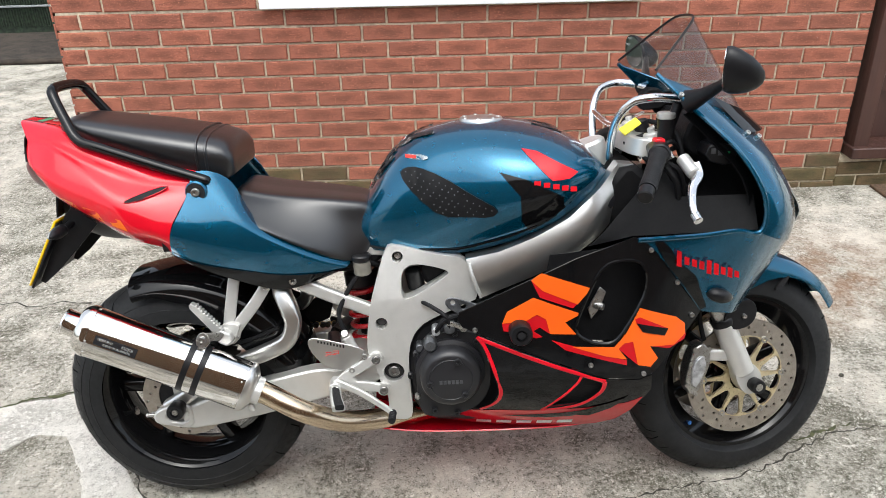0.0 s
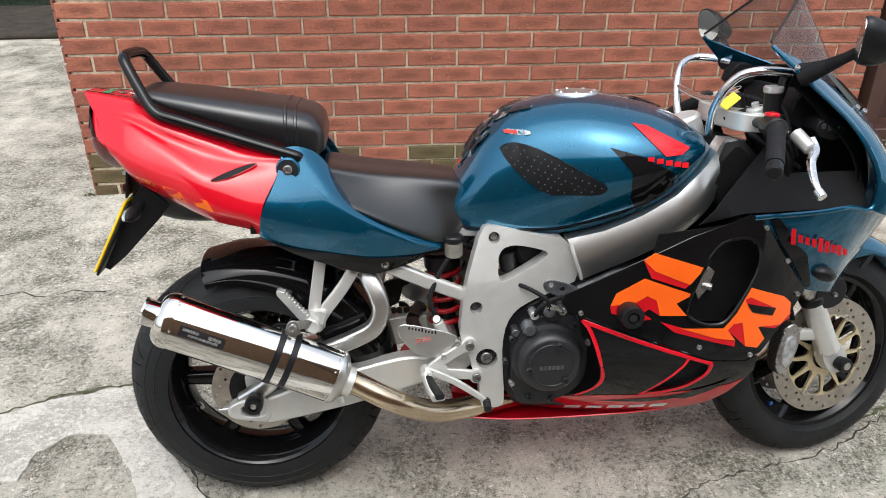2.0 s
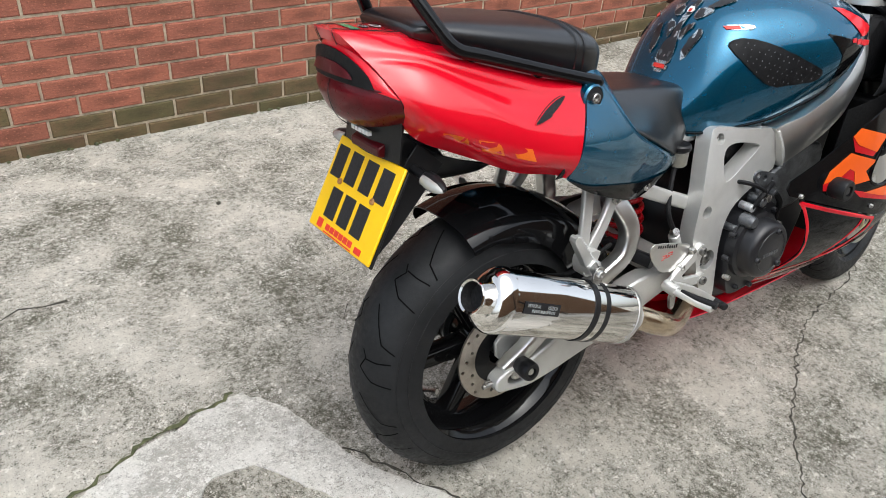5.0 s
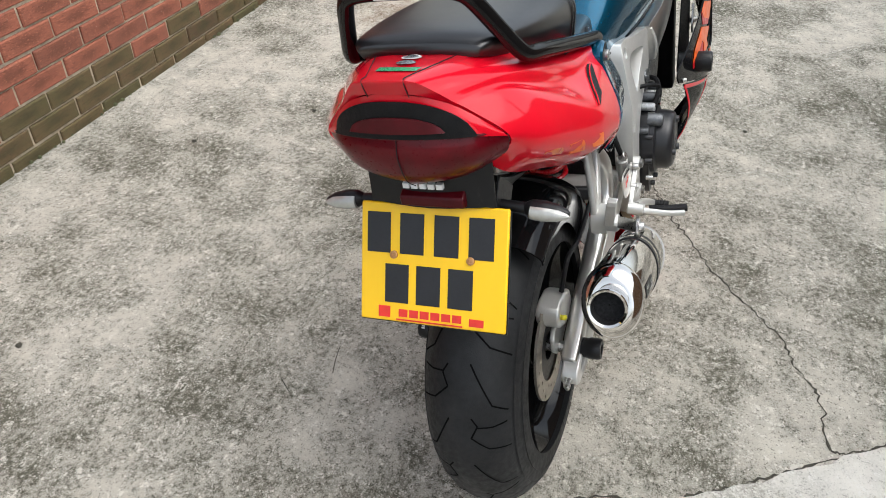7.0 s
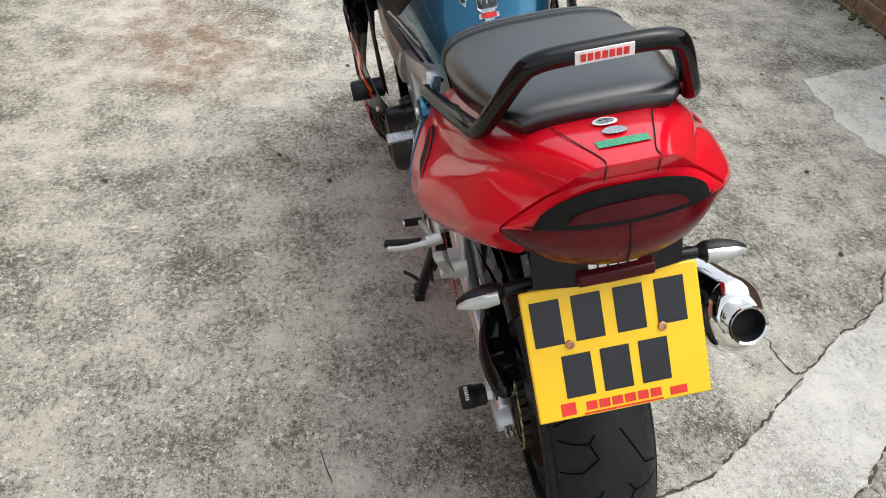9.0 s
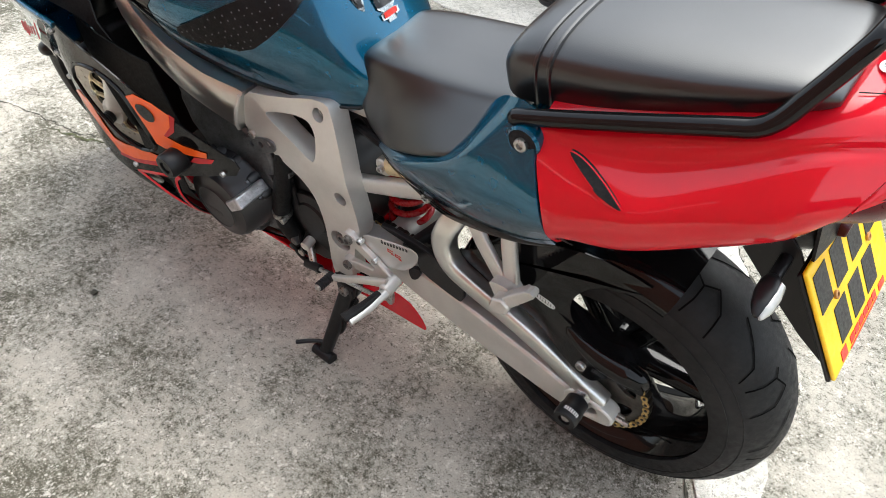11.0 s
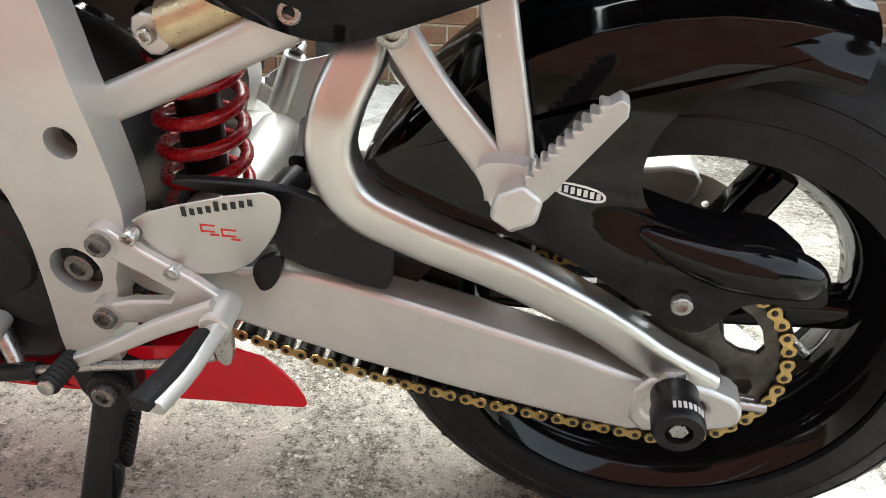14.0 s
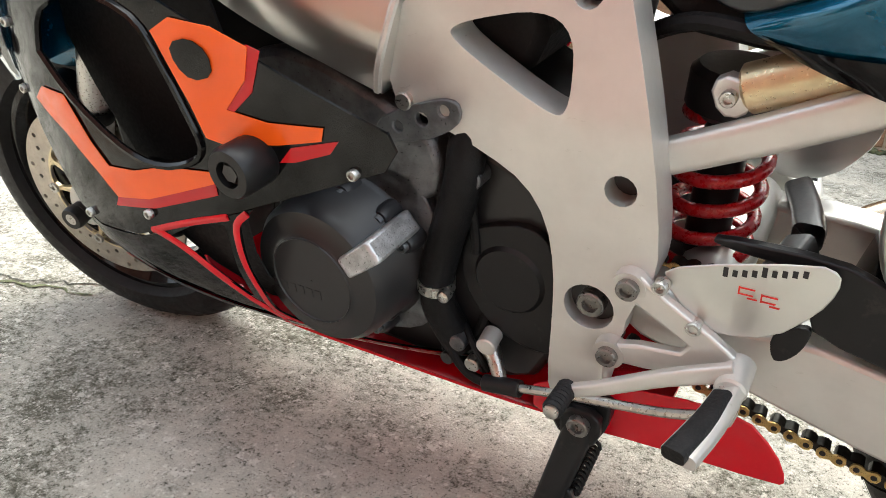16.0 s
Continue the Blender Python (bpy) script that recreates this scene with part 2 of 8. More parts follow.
def bar(path, w, h, smooth=6, round_by=0.25):
    """A bar of rounded rectangular section along a line in the x-z plane; w across (y), h in the plane."""
    bm = bmesh.new()
    pts = catmull(path, smooth) if smooth > 1 else [Vector(p) for p in path]
    k = 0.5 - round_by
    sec = [(cx * k + round_by * math.cos(radians(a)), cz * k + round_by * math.sin(radians(a))) for cx, cz, a0 in ((1, 1, 0), (-1, 1, 90), (-1, -1, 180), (1, -1, 270)) for a in (a0, a0 + 30, a0 + 60, a0 + 90)]
    rings = []
    for i, p in enumerate(pts):
        d = (pts[min(i + 1, len(pts) - 1)] - pts[max(i - 1, 0)]).normalized()
        side = Vector((0, 1, 0)) - d * d.y
        side.normalize()
        nrm = d.cross(side)
        u = i / (len(pts) - 1)
        ww = w[0] * (1 - u) + w[1] * u if isinstance(w, tuple) else w
        hh = h[0] * (1 - u) + h[1] * u if isinstance(h, tuple) else h
        rings.append([bm.verts.new(p + side * a * ww + nrm * b * hh) for a, b in sec])
    m = len(sec)
    for q, s in zip(rings, rings[1:]):
        for k in range(m):
            bm.faces.new((q[k - 1], q[k], s[k], s[k - 1]))
    bm.faces.new(rings[0]), bm.faces.new(rings[-1])
    return bm


def lathe(profile, centre=(0, 0, 0), n=32, bm=None, closed=True, m=None):
    """Turns (radius, y) points round an axis along y through centre."""
    bm = bm or bmesh.new()
    c = Vector(centre)
    rings = []
    for r, y in profile:
        pts = [Vector((r * math.cos(2 * math.pi * k / n), y, r * math.sin(2 * math.pi * k / n))) for k in range(n)]
        rings.append([bm.verts.new((m @ p if m else p) + c) for p in pts])
    loops = list(zip(rings, rings[1:])) + ([(rings[-1], rings[0])] if closed else [])
    for q, w in loops:
        for k in range(n):
            bm.faces.new((q[k - 1], q[k], w[k], w[k - 1]))
    return bm


def peg(a, b, r, r2=None, n=20, bm=None, chamfer=0.15):
    """A solid round with chamfered ends between two points."""
    a, b = Vector(a), Vector(b)
    r2 = r2 or r
    c = min(r, r2) * chamfer
    d = (b - a).normalized()
    return tube([a, a + d * 0.0001, a + d * c, b - d * c, b - d * 0.0001, b], [r * 0.01, r - c, r, r2, r2 - c, r2 * 0.01], n, 1, bm=bm)


def skin(rows, nu=5, nv=5, thick=0.0):
    """A smooth sheet through rows of points."""
    rows = [catmull(r, nu) for r in rows]
    cols = [catmull([r[i] for r in rows], nv) for i in range(len(rows[0]))]
    bm = bmesh.new()
    vs = [[bm.verts.new(p) for p in c] for c in cols]
    for a, b in zip(vs, vs[1:]):
        for k in range(len(a) - 1):
            bm.faces.new((a[k], b[k], b[k + 1], a[k + 1]))
    if thick:
        bmesh.ops.recalc_face_normals(bm, faces=bm.faces[:])
        bmesh.ops.solidify(bm, geom=bm.faces[:], thickness=thick)
    return bm


def loft(stations, n=5, m=9, power=2.3, low=2.0, close=True):
    """A body symmetric in y through stations (x, z top, z of the widest, z bottom, half width, half width at the bottom)."""
    s = catmull_rows(stations, n)
    bm = bmesh.new()
    rings = []
    for x, zt, zm, zb, hw, wb in s:
        half = []
        for i in range(m + 1):
            a = math.pi / 2 * i / m
            half.append((hw * math.sin(a) ** (2 / power), zm + (zt - zm) * math.cos(a) ** (2 / power)))
        for i in range(1, m // 2 + 2):
            u = i / (m // 2 + 1)
            half.append((hw + (wb - hw) * u ** low, zm + (zb - zm) * u))
        pts = [(y, z) for y, z in half] + [(-y, z) for y, z in reversed(half[1:])]
        rings.append([bm.verts.new((x, y, z)) for y, z in pts])
    k = len(rings[0])
    for q, w in zip(rings, rings[1:]):
        for i in range(k if close else k - 1):
            bm.faces.new((q[i], q[(i + 1) % k], w[(i + 1) % k], w[i]))
    if close:
        bm.faces.new(rings[0]), bm.faces.new(rings[-1])
    return bm


def catmull_rows(rows, n):
    out, k = [], len(rows)
    for i in range(k - 1):
        a, b, c, d = (np.array(rows[min(max(i + j, 0), k - 1)], float) for j in (-1, 0, 1, 2))
        for s in range(n):
            u = s / n
            out.append(0.5 * (2 * b + (c - a) * u + (2 * a - 5 * b + 4 * c - d) * u * u + (3 * b - a - 3 * c + d) * u ** 3))
    out.append(np.array(rows[-1], float))
    return out


def block(x0, x1, y0, y1, z0, z1, bm=None):
    bm = bm or bmesh.new()
    v = [bm.verts.new((x, y, z)) for x in (x0, x1) for y in (y0, y1) for z in (z0, z1)]
    for f in ((0, 1, 3, 2), (4, 6, 7, 5), (0, 4, 5, 1), (2, 3, 7, 6), (0, 2, 6, 4), (1, 5, 7, 3)):
        bm.faces.new([v[i] for i in f])
    return bm


def bolt(name, at, r, parent, material=STEEL, axis=(0, -1, 0), h=0.006, label=""):
    """A socket-head bolt: a round head with a hexagon recess, facing along axis."""
    q = Vector((0, -1, 0)).rotation_difference(Vector(axis)).to_matrix()
    bm = lathe([(r * 0.02, -h * 0.35), (r * 0.5, -h * 0.35), (r * 0.55, -h), (r * 0.88, -h), (r, -h * 0.8), (r, h), (r * 0.02, h)], at, 12, closed=False, m=q)
    return part(name, bm, material, parent, label)

def concrete(name, light, dark, speck, dirt, rust=False):
    """Weathered concrete: broad tone, crisp grains of dirt in clusters, pale exposed aggregate, pits."""
    m, t, p = nodes_of(name)
    co = t.nodes.new("ShaderNodeTexCoord")
    big = noise_of(t, 1.9, 6, 0.66, seed=5.3)
    mid = noise_of(t, 7.0, 7, 0.72, seed=1.3)
    fine = noise_of(t, 70, 8, 0.78)
    grit = noise_of(t, 240, 5, 0.75, seed=2.2)
    chip = noise_of(t, 45, 6, 0.7, seed=6.1)

    def times(a, b):
        n = t.nodes.new("ShaderNodeMath")
        n.operation = "MULTIPLY"
        t.links.new(a, n.inputs[0])
        t.links.new(b, n.inputs[1])
        return n.outputs[0]

    def blend(a, b, share):
        n = t.nodes.new("ShaderNodeMix")
        n.inputs[0].default_value = share
        t.links.new(a, n.inputs[2])
        t.links.new(b, n.inputs[3])
        return n.outputs[0]
    grey = tuple(c * (1 - 0.42 * dirt) for c in light)
    col = mixc(t, ramp(t, big, 0.38, 0.60), light, tuple(c * (1 - 0.46 * dirt) for c in light))
    col = mixc(t, ramp(t, mid, 0.42, 0.57, 0, 0.8), col, grey)
    # dirt lies in clusters: grains decide its edge, the broad tones where it is thick
    thick = blend(blend(fine, grit, 0.40), blend(mid, big, 0.50), 0.46)
    col = mixc(t, ramp(t, thick, 0.490, 0.522, 0, dirt), col, mixc(t, 0.45, dark, grey))
    col = mixc(t, ramp(t, thick, 0.520, 0.550, 0, dirt), col, dark)
    # pits and pale worn aggregate
    col = mixc(t, ramp(t, blend(fine, grit, 0.62), 0.545, 0.575, 0, 0.9 * dirt), col, tuple(0.7 * c for c in dark))
    col = mixc(t, ramp(t, blend(chip, grit, 0.30), 0.445, 0.415, 0, 0.75), col, speck)
    col = mixc(t, ramp(t, blend(grit, fine, 0.4), 0.455, 0.425, 0, 0.55), col, speck)
    vor = add(t, "ShaderNodeTexVoronoi", Scale=120.0)
    t.links.new(co.outputs["Object"], vor.inputs["Vector"])
    stones = times(ramp(t, vor.outputs["Distance"], 0.40, 0.34), ramp(t, vor.outputs["Color"], 0.80, 0.83, 0, 0.65))
    col = mixc(t, stones, col, speck)
    if rust:
        for x, y, r in ((2.25, 1.05, 0.50), (1.95, 0.85, 0.35), (3.1, 1.2, 0.6)):
            d = add(t, "ShaderNodeVectorMath")
            d.operation = "DISTANCE"
            d.inputs[1].default_value = (x, y, 0)
            t.links.new(co.outputs["Object"], d.inputs[0])
            col = mixc(t, times(ramp(t, d.outputs["Value"], r, r * 0.3, 0, 0.55), ramp(t, mid, 0.40, 0.60)), col, (0.30, 0.17, 0.10))
    t.links.new(col, p.inputs["Base Color"])
    p.inputs["Roughness"].default_value = 0.92
    p.inputs["Specular IOR Level"].default_value = 0.2
    bump(t, p, ramp(t, blend(fine, grit, 0.45), 0.35, 0.65, 1.0, 0.0), 0.9, 0.005)
    return m


def brick_material(name, cols, dirt):
    """Rustic fired brick: each brick its own tone, dark burnt bars and creases, pale lime specks."""
    m, t, p = nodes_of(name)
    rnd = t.nodes.new("ShaderNodeObjectInfo")
    cr = t.nodes.new("ShaderNodeValToRGB")
    cr.color_ramp.interpolation = "LINEAR"
    for i, c in enumerate(cols):
        e = cr.color_ramp.elements[i] if i < 2 else cr.color_ramp.elements.new(0.5)
        e.position, e.color = i / (len(cols) - 1), (*c, 1)
    t.links.new(rnd.outputs["Random"], cr.inputs[0])
    co = t.nodes.new("ShaderNodeTexCoord")
    off = t.nodes.new("ShaderNodeVectorMath")
    off.operation = "SCALE"
    comb = t.nodes.new("ShaderNodeCombineXYZ")
    t.links.new(rnd.outputs["Random"], comb.inputs[0])
    t.links.new(rnd.outputs["Random"], comb.inputs[2])
    t.links.new(comb.outputs[0], off.inputs[0])
    off.inputs["Scale"].default_value = 53.0
    sm = t.nodes.new("ShaderNodeVectorMath")
    sm.operation = "ADD"
    t.links.new(co.outputs["Object"], sm.inputs[0])
    t.links.new(off.outputs[0], sm.inputs[1])

    def ns(scale, stretch=(1, 1, 1), detail=5.0):
        mp = t.nodes.new("ShaderNodeMapping")
        mp.inputs["Scale"].default_value = stretch
        t.links.new(sm.outputs[0], mp.inputs[0])
        n = add(t, "ShaderNodeTexNoise", Scale=scale, Detail=detail, Roughness=0.65)
        t.links.new(mp.outputs[0], n.inputs["Vector"])
        return n.outputs[0]
    crease = ns(60, (0.45, 1, 2.6))
    box = t.nodes.new("ShaderNodeMapping")
    box.inputs["Location"].default_value = (-0.108, 0, -0.034)
    box.inputs["Scale"].default_value = (1, 1, 1)
    t.links.new(co.outputs["Object"], box.inputs[0])
    oval_box = t.nodes.new("ShaderNodeVectorMath")
    oval_box.operation = "MULTIPLY"
    oval_box.inputs[1].default_value = (11.5, 0.0, 38.0)
    t.links.new(box.outputs[0], oval_box.inputs[0])
    far_off = t.nodes.new("ShaderNodeVectorMath")
    far_off.operation = "LENGTH"
    t.links.new(oval_box.outputs[0], far_off.inputs[0])
    wob = t.nodes.new("ShaderNodeMath")
    wob.operation = "MULTIPLY_ADD"
    t.links.new(ns(26, (0.6, 1, 1.4)), wob.inputs[0])
    wob.inputs[1].default_value = 1.6
    t.links.new(far_off.outputs["Value"], wob.inputs[2])
    col = mixc(t, ramp(t, ns(14), 0.35, 0.7, 0, 0.55), cr.outputs[0], dirt)
    col = mixc(t, ramp(t, wob.outputs[0], 1.75, 1.05, 0, 0.75), col, tuple(0.62 * c for c in cols[0]))
    col = mixc(t, ramp(t, crease, 0.52, 0.66, 0, 0.55), col, tuple(0.45 * c for c in cols[0]))
    col = mixc(t, ramp(t, ns(110), 0.66, 0.72, 0, 0.6), col, (0.62, 0.55, 0.47))
    col = mixc(t, ramp(t, ns(230, (0.7, 1, 1.3)), 0.56, 0.64, 0, 0.6), col, tuple(0.35 * c for c in cols[0]))
    col = mixc(t, ramp(t, ns(150, (0.6, 1, 1.3)), 0.44, 0.36, 0, 0.45), col, tuple(min(1, 1.45 * c) for c in cols[2]))
    t.links.new(col, p.inputs["Base Color"])
    p.inputs["Roughness"].default_value = 0.86
    p.inputs["Specular IOR Level"].default_value = 0.3
    bump(t, p, crease, 0.8, 0.004)
    return m


CONCRETE = concrete("weathered concrete", (0.64, 0.600, 0.515), (0.100, 0.094, 0.066), (0.78, 0.75, 0.675), 0.85, True)
SCREED = concrete("pale cement screed", (0.82, 0.79, 0.72), (0.26, 0.245, 0.20), (0.85, 0.83, 0.78), 0.42)
MORTAR = surface("lime mortar", (0.43, 0.36, 0.265), 0.95, 0, 0, 0.25, 40, 0.8, 200)
MOSSY = surface("green mossy growth", (0.075, 0.080, 0.036), 0.95, 0, 0, 0.5, 60, 0.9, 150)
CRACK = surface("dirt in a crack", (0.055, 0.05, 0.038), 0.95, 0, 0, 0.5, 80, 0.8, 200)
SOIL = surface("dark soil", (0.035, 0.027, 0.02), 0.95, 0, 0, 0.5, 9, 1.0, 60)
BRICK = brick_material("red rustic brick", [(0.24, 0.088, 0.057), (0.355, 0.121, 0.075), (0.43, 0.160, 0.096), (0.29, 0.101, 0.066)], (0.19, 0.076, 0.052))
BRICK_BASE = brick_material("damp stained brick", [(0.10, 0.080, 0.038), (0.15, 0.095, 0.050), (0.075, 0.072, 0.030), (0.115, 0.066, 0.040)], (0.075, 0.085, 0.034))
BRICK_S = brick_material("brown stained brick", [(0.20, 0.10, 0.06), (0.26, 0.14, 0.08), (0.17, 0.12, 0.06), (0.23, 0.11, 0.07)], (0.12, 0.11, 0.05))
IRON = surface("black painted iron", (0.013, 0.013, 0.014), 0.5, 0, 0, 0.3, 30, 0.4, 120)
MAT = surface("brown coir mat", (0.10, 0.06, 0.035), 0.95, 0, 0, 0.4, 90, 1.0, 300)
REED = surface("dark green screening", (0.022, 0.035, 0.020), 0.8, 0, 0, 0.5, 30, 0.5, 80)
WIRE = surface("galvanised wire", (0.35, 0.37, 0.38), 0.5, 0.6)

# ---- setting ----
def quick(name, bm, material, label="", category="", kind="structure", bevel=0.0):
    ob = part(name, bm, material, None, bevel=bevel)
    tagged(ob, label, category, {"pebble": "pebbles on the concrete", "twig": "twigs on the concrete", "dead_leaf": "dry leaves by the wall"}.get(name, ""), kind)
    return ob


quick("ground", block(-60, 60, -60, 60, -0.3, 0.0), CONCRETE, "weathered grey concrete yard, cracked and stained", "ground")


def ragged(pts, amp, n=7, seed=3, closed=True):
    """An outline with its edges broken up at random."""
    rng = random.Random(seed)
    out, k = [], len(pts)
    for i in range(k if closed else k - 1):
        a, b = Vector(pts[i]), Vector(pts[(i + 1) % k])
        side = Vector((-(b - a).y, (b - a).x)).normalized()
        for j in range(n):
            w = amp * min(1, (b - a).length / 0.3)
            out.append(a.lerp(b, j / n) + side * rng.uniform(-w, w) * (0 if j == 0 else 1))
    if not closed:
        out.append(Vector(pts[-1]))
    return out


def slab(name, outline, top, material, label):
    bm = flat([(p[0], p[1]) for p in outline])
    for v in bm.verts:
        v.co = Vector((v.co.x, v.co.z, -0.02))
    ext = bmesh.ops.extrude_face_region(bm, geom=bm.faces[:])
    for v in [g for g in ext["geom"] if isinstance(g, bmesh.types.BMVert)]:
        v.co.z = top
    return quick(name, bm, material, label, "paving", bevel=0.0015)


SCREED_N = [(-0.95, 0.26), (-0.85, 0.31), (-0.79, 0.33), (-0.69, 0.38), (-0.57, 0.40), (-0.51, 0.43), (-0.42, 0.43), (-0.36, 0.35), (-0.32, 0.24), (-0.29, 0.15), (-0.16, -0.06), (-0.09, -0.19), (-0.06, -0.31),
            (0.01, -0.42), (0.08, -0.52), (0.14, -0.60), (0.24, -0.74), (0.28, -0.79), (0.37, -0.96), (0.43, -1.04), (0.51, -1.09), (0.64, -1.29), (0.77, -1.45)]
SCREED_S = [(0.60, -1.70), (0.34, -1.34), (0.08, -0.95), (-0.02, -0.75), (-0.07, -0.69), (-0.15, -0.58), (-0.24, -0.40), (-0.30, -0.20), (-0.35, 0.0), (-0.40, 0.09), (-0.43, 0.14), (-0.48, 0.21), (-0.57, 0.22), (-0.65, 0.15), (-0.66, 0.05), (-0.86, 0.06)]
slab("pavement_screed", ragged(SCREED_N + SCREED_S, 0.018, 4), 0.005, SCREED, "ragged pale cement screed patch on the concrete")
slab("pavement_apron", ragged([(1.70, -1.50), (1.30, -1.46), (1.02, -1.50), (0.82, -1.50), (0.66, -1.74), (0.45, -2.2), (1.85, -2.2), (1.80, -1.9)], 0.02, 5, 9), 0.005, SCREED, "pale cement apron round the drain")


def crack(name, pts, w, seed, material=CRACK, label="dark crack in the concrete", h=0.0016, amp=0.022):
    rng = random.Random(seed)
    line = ragged(pts, amp, 9, seed, False)
    bm = bmesh.new()
    rows = []
    for i, p in enumerate(line):
        q = line[min(i + 1, len(line) - 1)] - line[max(i - 1, 0)]
        n = Vector((-q.y, q.x)).normalized()
        ww = w * rng.uniform(0.25, 1.2)
        rows.append([bm.verts.new((*(p + n * ww * rng.uniform(0.6, 1.1)), h)), bm.verts.new((*p, h + 0.0008)), bm.verts.new((*(p - n * ww * rng.uniform(0.6, 1.1)), h))])
    for a, b in zip(rows, rows[1:]):
        for k in (0, 1):
            bm.faces.new((a[k], a[k + 1], b[k + 1], b[k]))
    return quick(name, bm, material, label, "crack")


crack("ground_crack", [(0.20, -0.64), (0.36, -0.62), (0.43, -0.57), (0.53, -0.53), (0.63, -0.45), (0.74, -0.34), (0.87, -0.27), (0.98, -0.19), (1.12, -0.13), (1.24, -0.10), (1.36, -0.08), (1.53, -0.04), (1.67, 0.04), (1.80, 0.10), (1.95, 0.11), (2.12, 0.15), (2.37, 0.27), (2.61, 0.40), (2.82, 0.49), (3.6, 0.8)], 0.0034, 5, amp=0.016)
crack("ground_crack", [(-0.24, -0.40), (-0.15, -0.58), (-0.07, -0.69), (-0.02, -0.75), (0.08, -0.95), (0.34, -1.34), (0.60, -1.70), (0.56, -2.1)], 0.005, 8)
crack("ground_crack", [(p[0] + 0.003, p[1] + 0.004) for p in SCREED_N[9:]], 0.004, 17, amp=0.012)
crack("ground_crack", [(0.20, -0.64), (0.20, -0.68), (0.24, -0.73)], 0.004, 9)
crack("ground_moss", [(-1.3, 0.15), (-0.95, 0.27), (-0.85, 0.32), (-0.69, 0.39), (-0.57, 0.41), (-0.44, 0.44)], 0.008, 11, MOSSY, "dark moss along the screed's edge", 0.0055)
crack("ground_joint", [(-3.2, 1.6), (-2.1, 1.18), (-1.25, 1.02), (-0.7, 1.0)], 0.006, 12)
crack("ground_moss", [(1.60, 0.055), (1.75, 0.10), (1.86, 0.135)], 0.006, 13, MOSSY, "green moss in the crack", 0.0022)
for x0, y0, a, n in ((0.03, 0.50, 0.25, 0.085), (-0.06, 0.57, 0.9, 0.05)):
    d = Vector((math.cos(a), math.sin(a), 0)) * n
    p = Vector((x0, y0, 0.003))
    quick("twig", tube([p, p + d * 0.5 + Vector((0.001, 0.002, 0.001)), p + d], 0.0012, 5), CRACK, "thin dry twig lying on the concrete", "twig", "")
for k, (x0, y0) in enumerate(((1.588, -0.394), (-0.157, 1.29), (1.194, 1.154), (1.138, 0.463), (1.943, 0.359), (1.30, 0.62), (0.85, 1.45), (1.05, -1.15), (0.62, -1.02), (1.5, -0.9))):
    bm = bmesh.new()
    bmesh.ops.create_icosphere(bm, subdivisions=2, radius=0.011)
    for v in bm.verts:
        v.co *= 0.75 + 0.5 * noise.noise(v.co * 90 + Vector((k, 0, 0)))
        v.co.z *= 0.55
    bm.transform(Matrix.Translation((x0, y0, 0.004)))
    quick("pebble", bm, CRACK, "small dark pebble on the concrete", "pebble", "")


# brick walls: each stands in its own frame, x along it, y into it, z up; its bricks are laid at the end of the file
COURSE, BRICK_L, BRICK_H = 0.0744, 0.2154, 0.0644
WALLS = []


def brick_wall(name, frame_m, length, height, shift, material, base_material, base_rows, picked, label, z0=-0.17):
    """The mortar slab of a stretcher-bond wall."""
    wall = part(name, block(0, length, 0.009, 0.20, z0, height), MORTAR, None)
    wall.matrix_basis = frame_m
    tagged(wall, label, "wall", "", "structure")
    WALLS.append((wall, length, height, shift, material, base_material, base_rows, picked))
    return wall


# top courses are unseen; their height is chosen for skylight and reflections
WALL_N = Matrix.Translation((-0.992, 1.890, 0)) @ Matrix.Rotation(radians(0.4), 4, "Y")
north = brick_wall("wall_north", WALL_N, 3.66, 2.3, -0.1633, BRICK, BRICK_BASE, 5, (-0.1, 3.8, 1.16), "red brick house wall with pale mortar joints, mossy at its foot")
brick_wall("wall_west", Matrix.Translation((-0.996, 5.8, 0)) @ Matrix.Rotation(radians(-90), 4, "Z"), 3.905, 2.3, -0.05, BRICK, BRICK_BASE, 3, (9, 9, 0), "red brick side wall of the house")
sill = part("window_sill", block(0.912, 2.592, -0.045, 0.02, 0.957, 1.000), PVC, north, "white window sill", 0.004)
# door at the wall's end
door = quick("door_1", block(2.78, 3.70, 1.99, 2.03, 0.22, 2.10), DARKPAINT, "dark brown timber door in its frame", "door", bevel=0.003)
part("door_frame", block(2.705, 2.78, 1.86, 2.06, 0.215, 2.2), DARKPAINT, door, bevel=0.004)
part("door_threshold", block(2.69, 3.75, 1.825, 2.06, 0.165, 0.22), DARKPAINT, door, "worn brown timber threshold", 0.006)
part("door_rail", block(2.78, 3.70, 1.965, 1.995, 0.46, 0.54), DARKPAINT, door, bevel=0.003)
brick_wall("wall_door_step", Matrix.Translation((2.672, 1.895, 0)), 1.2, 0.163, -0.0145, BRICK_BASE, BRICK_BASE, 9, (-1, 3, 0.2), "low damp brick plinth under the door")
mat = quick("door_mat", block(2.84, 3.45, 1.48, 1.87, 0.0, 0.015), MAT, "brown coir door mat on the concrete", "mat", "thing", 0.004)
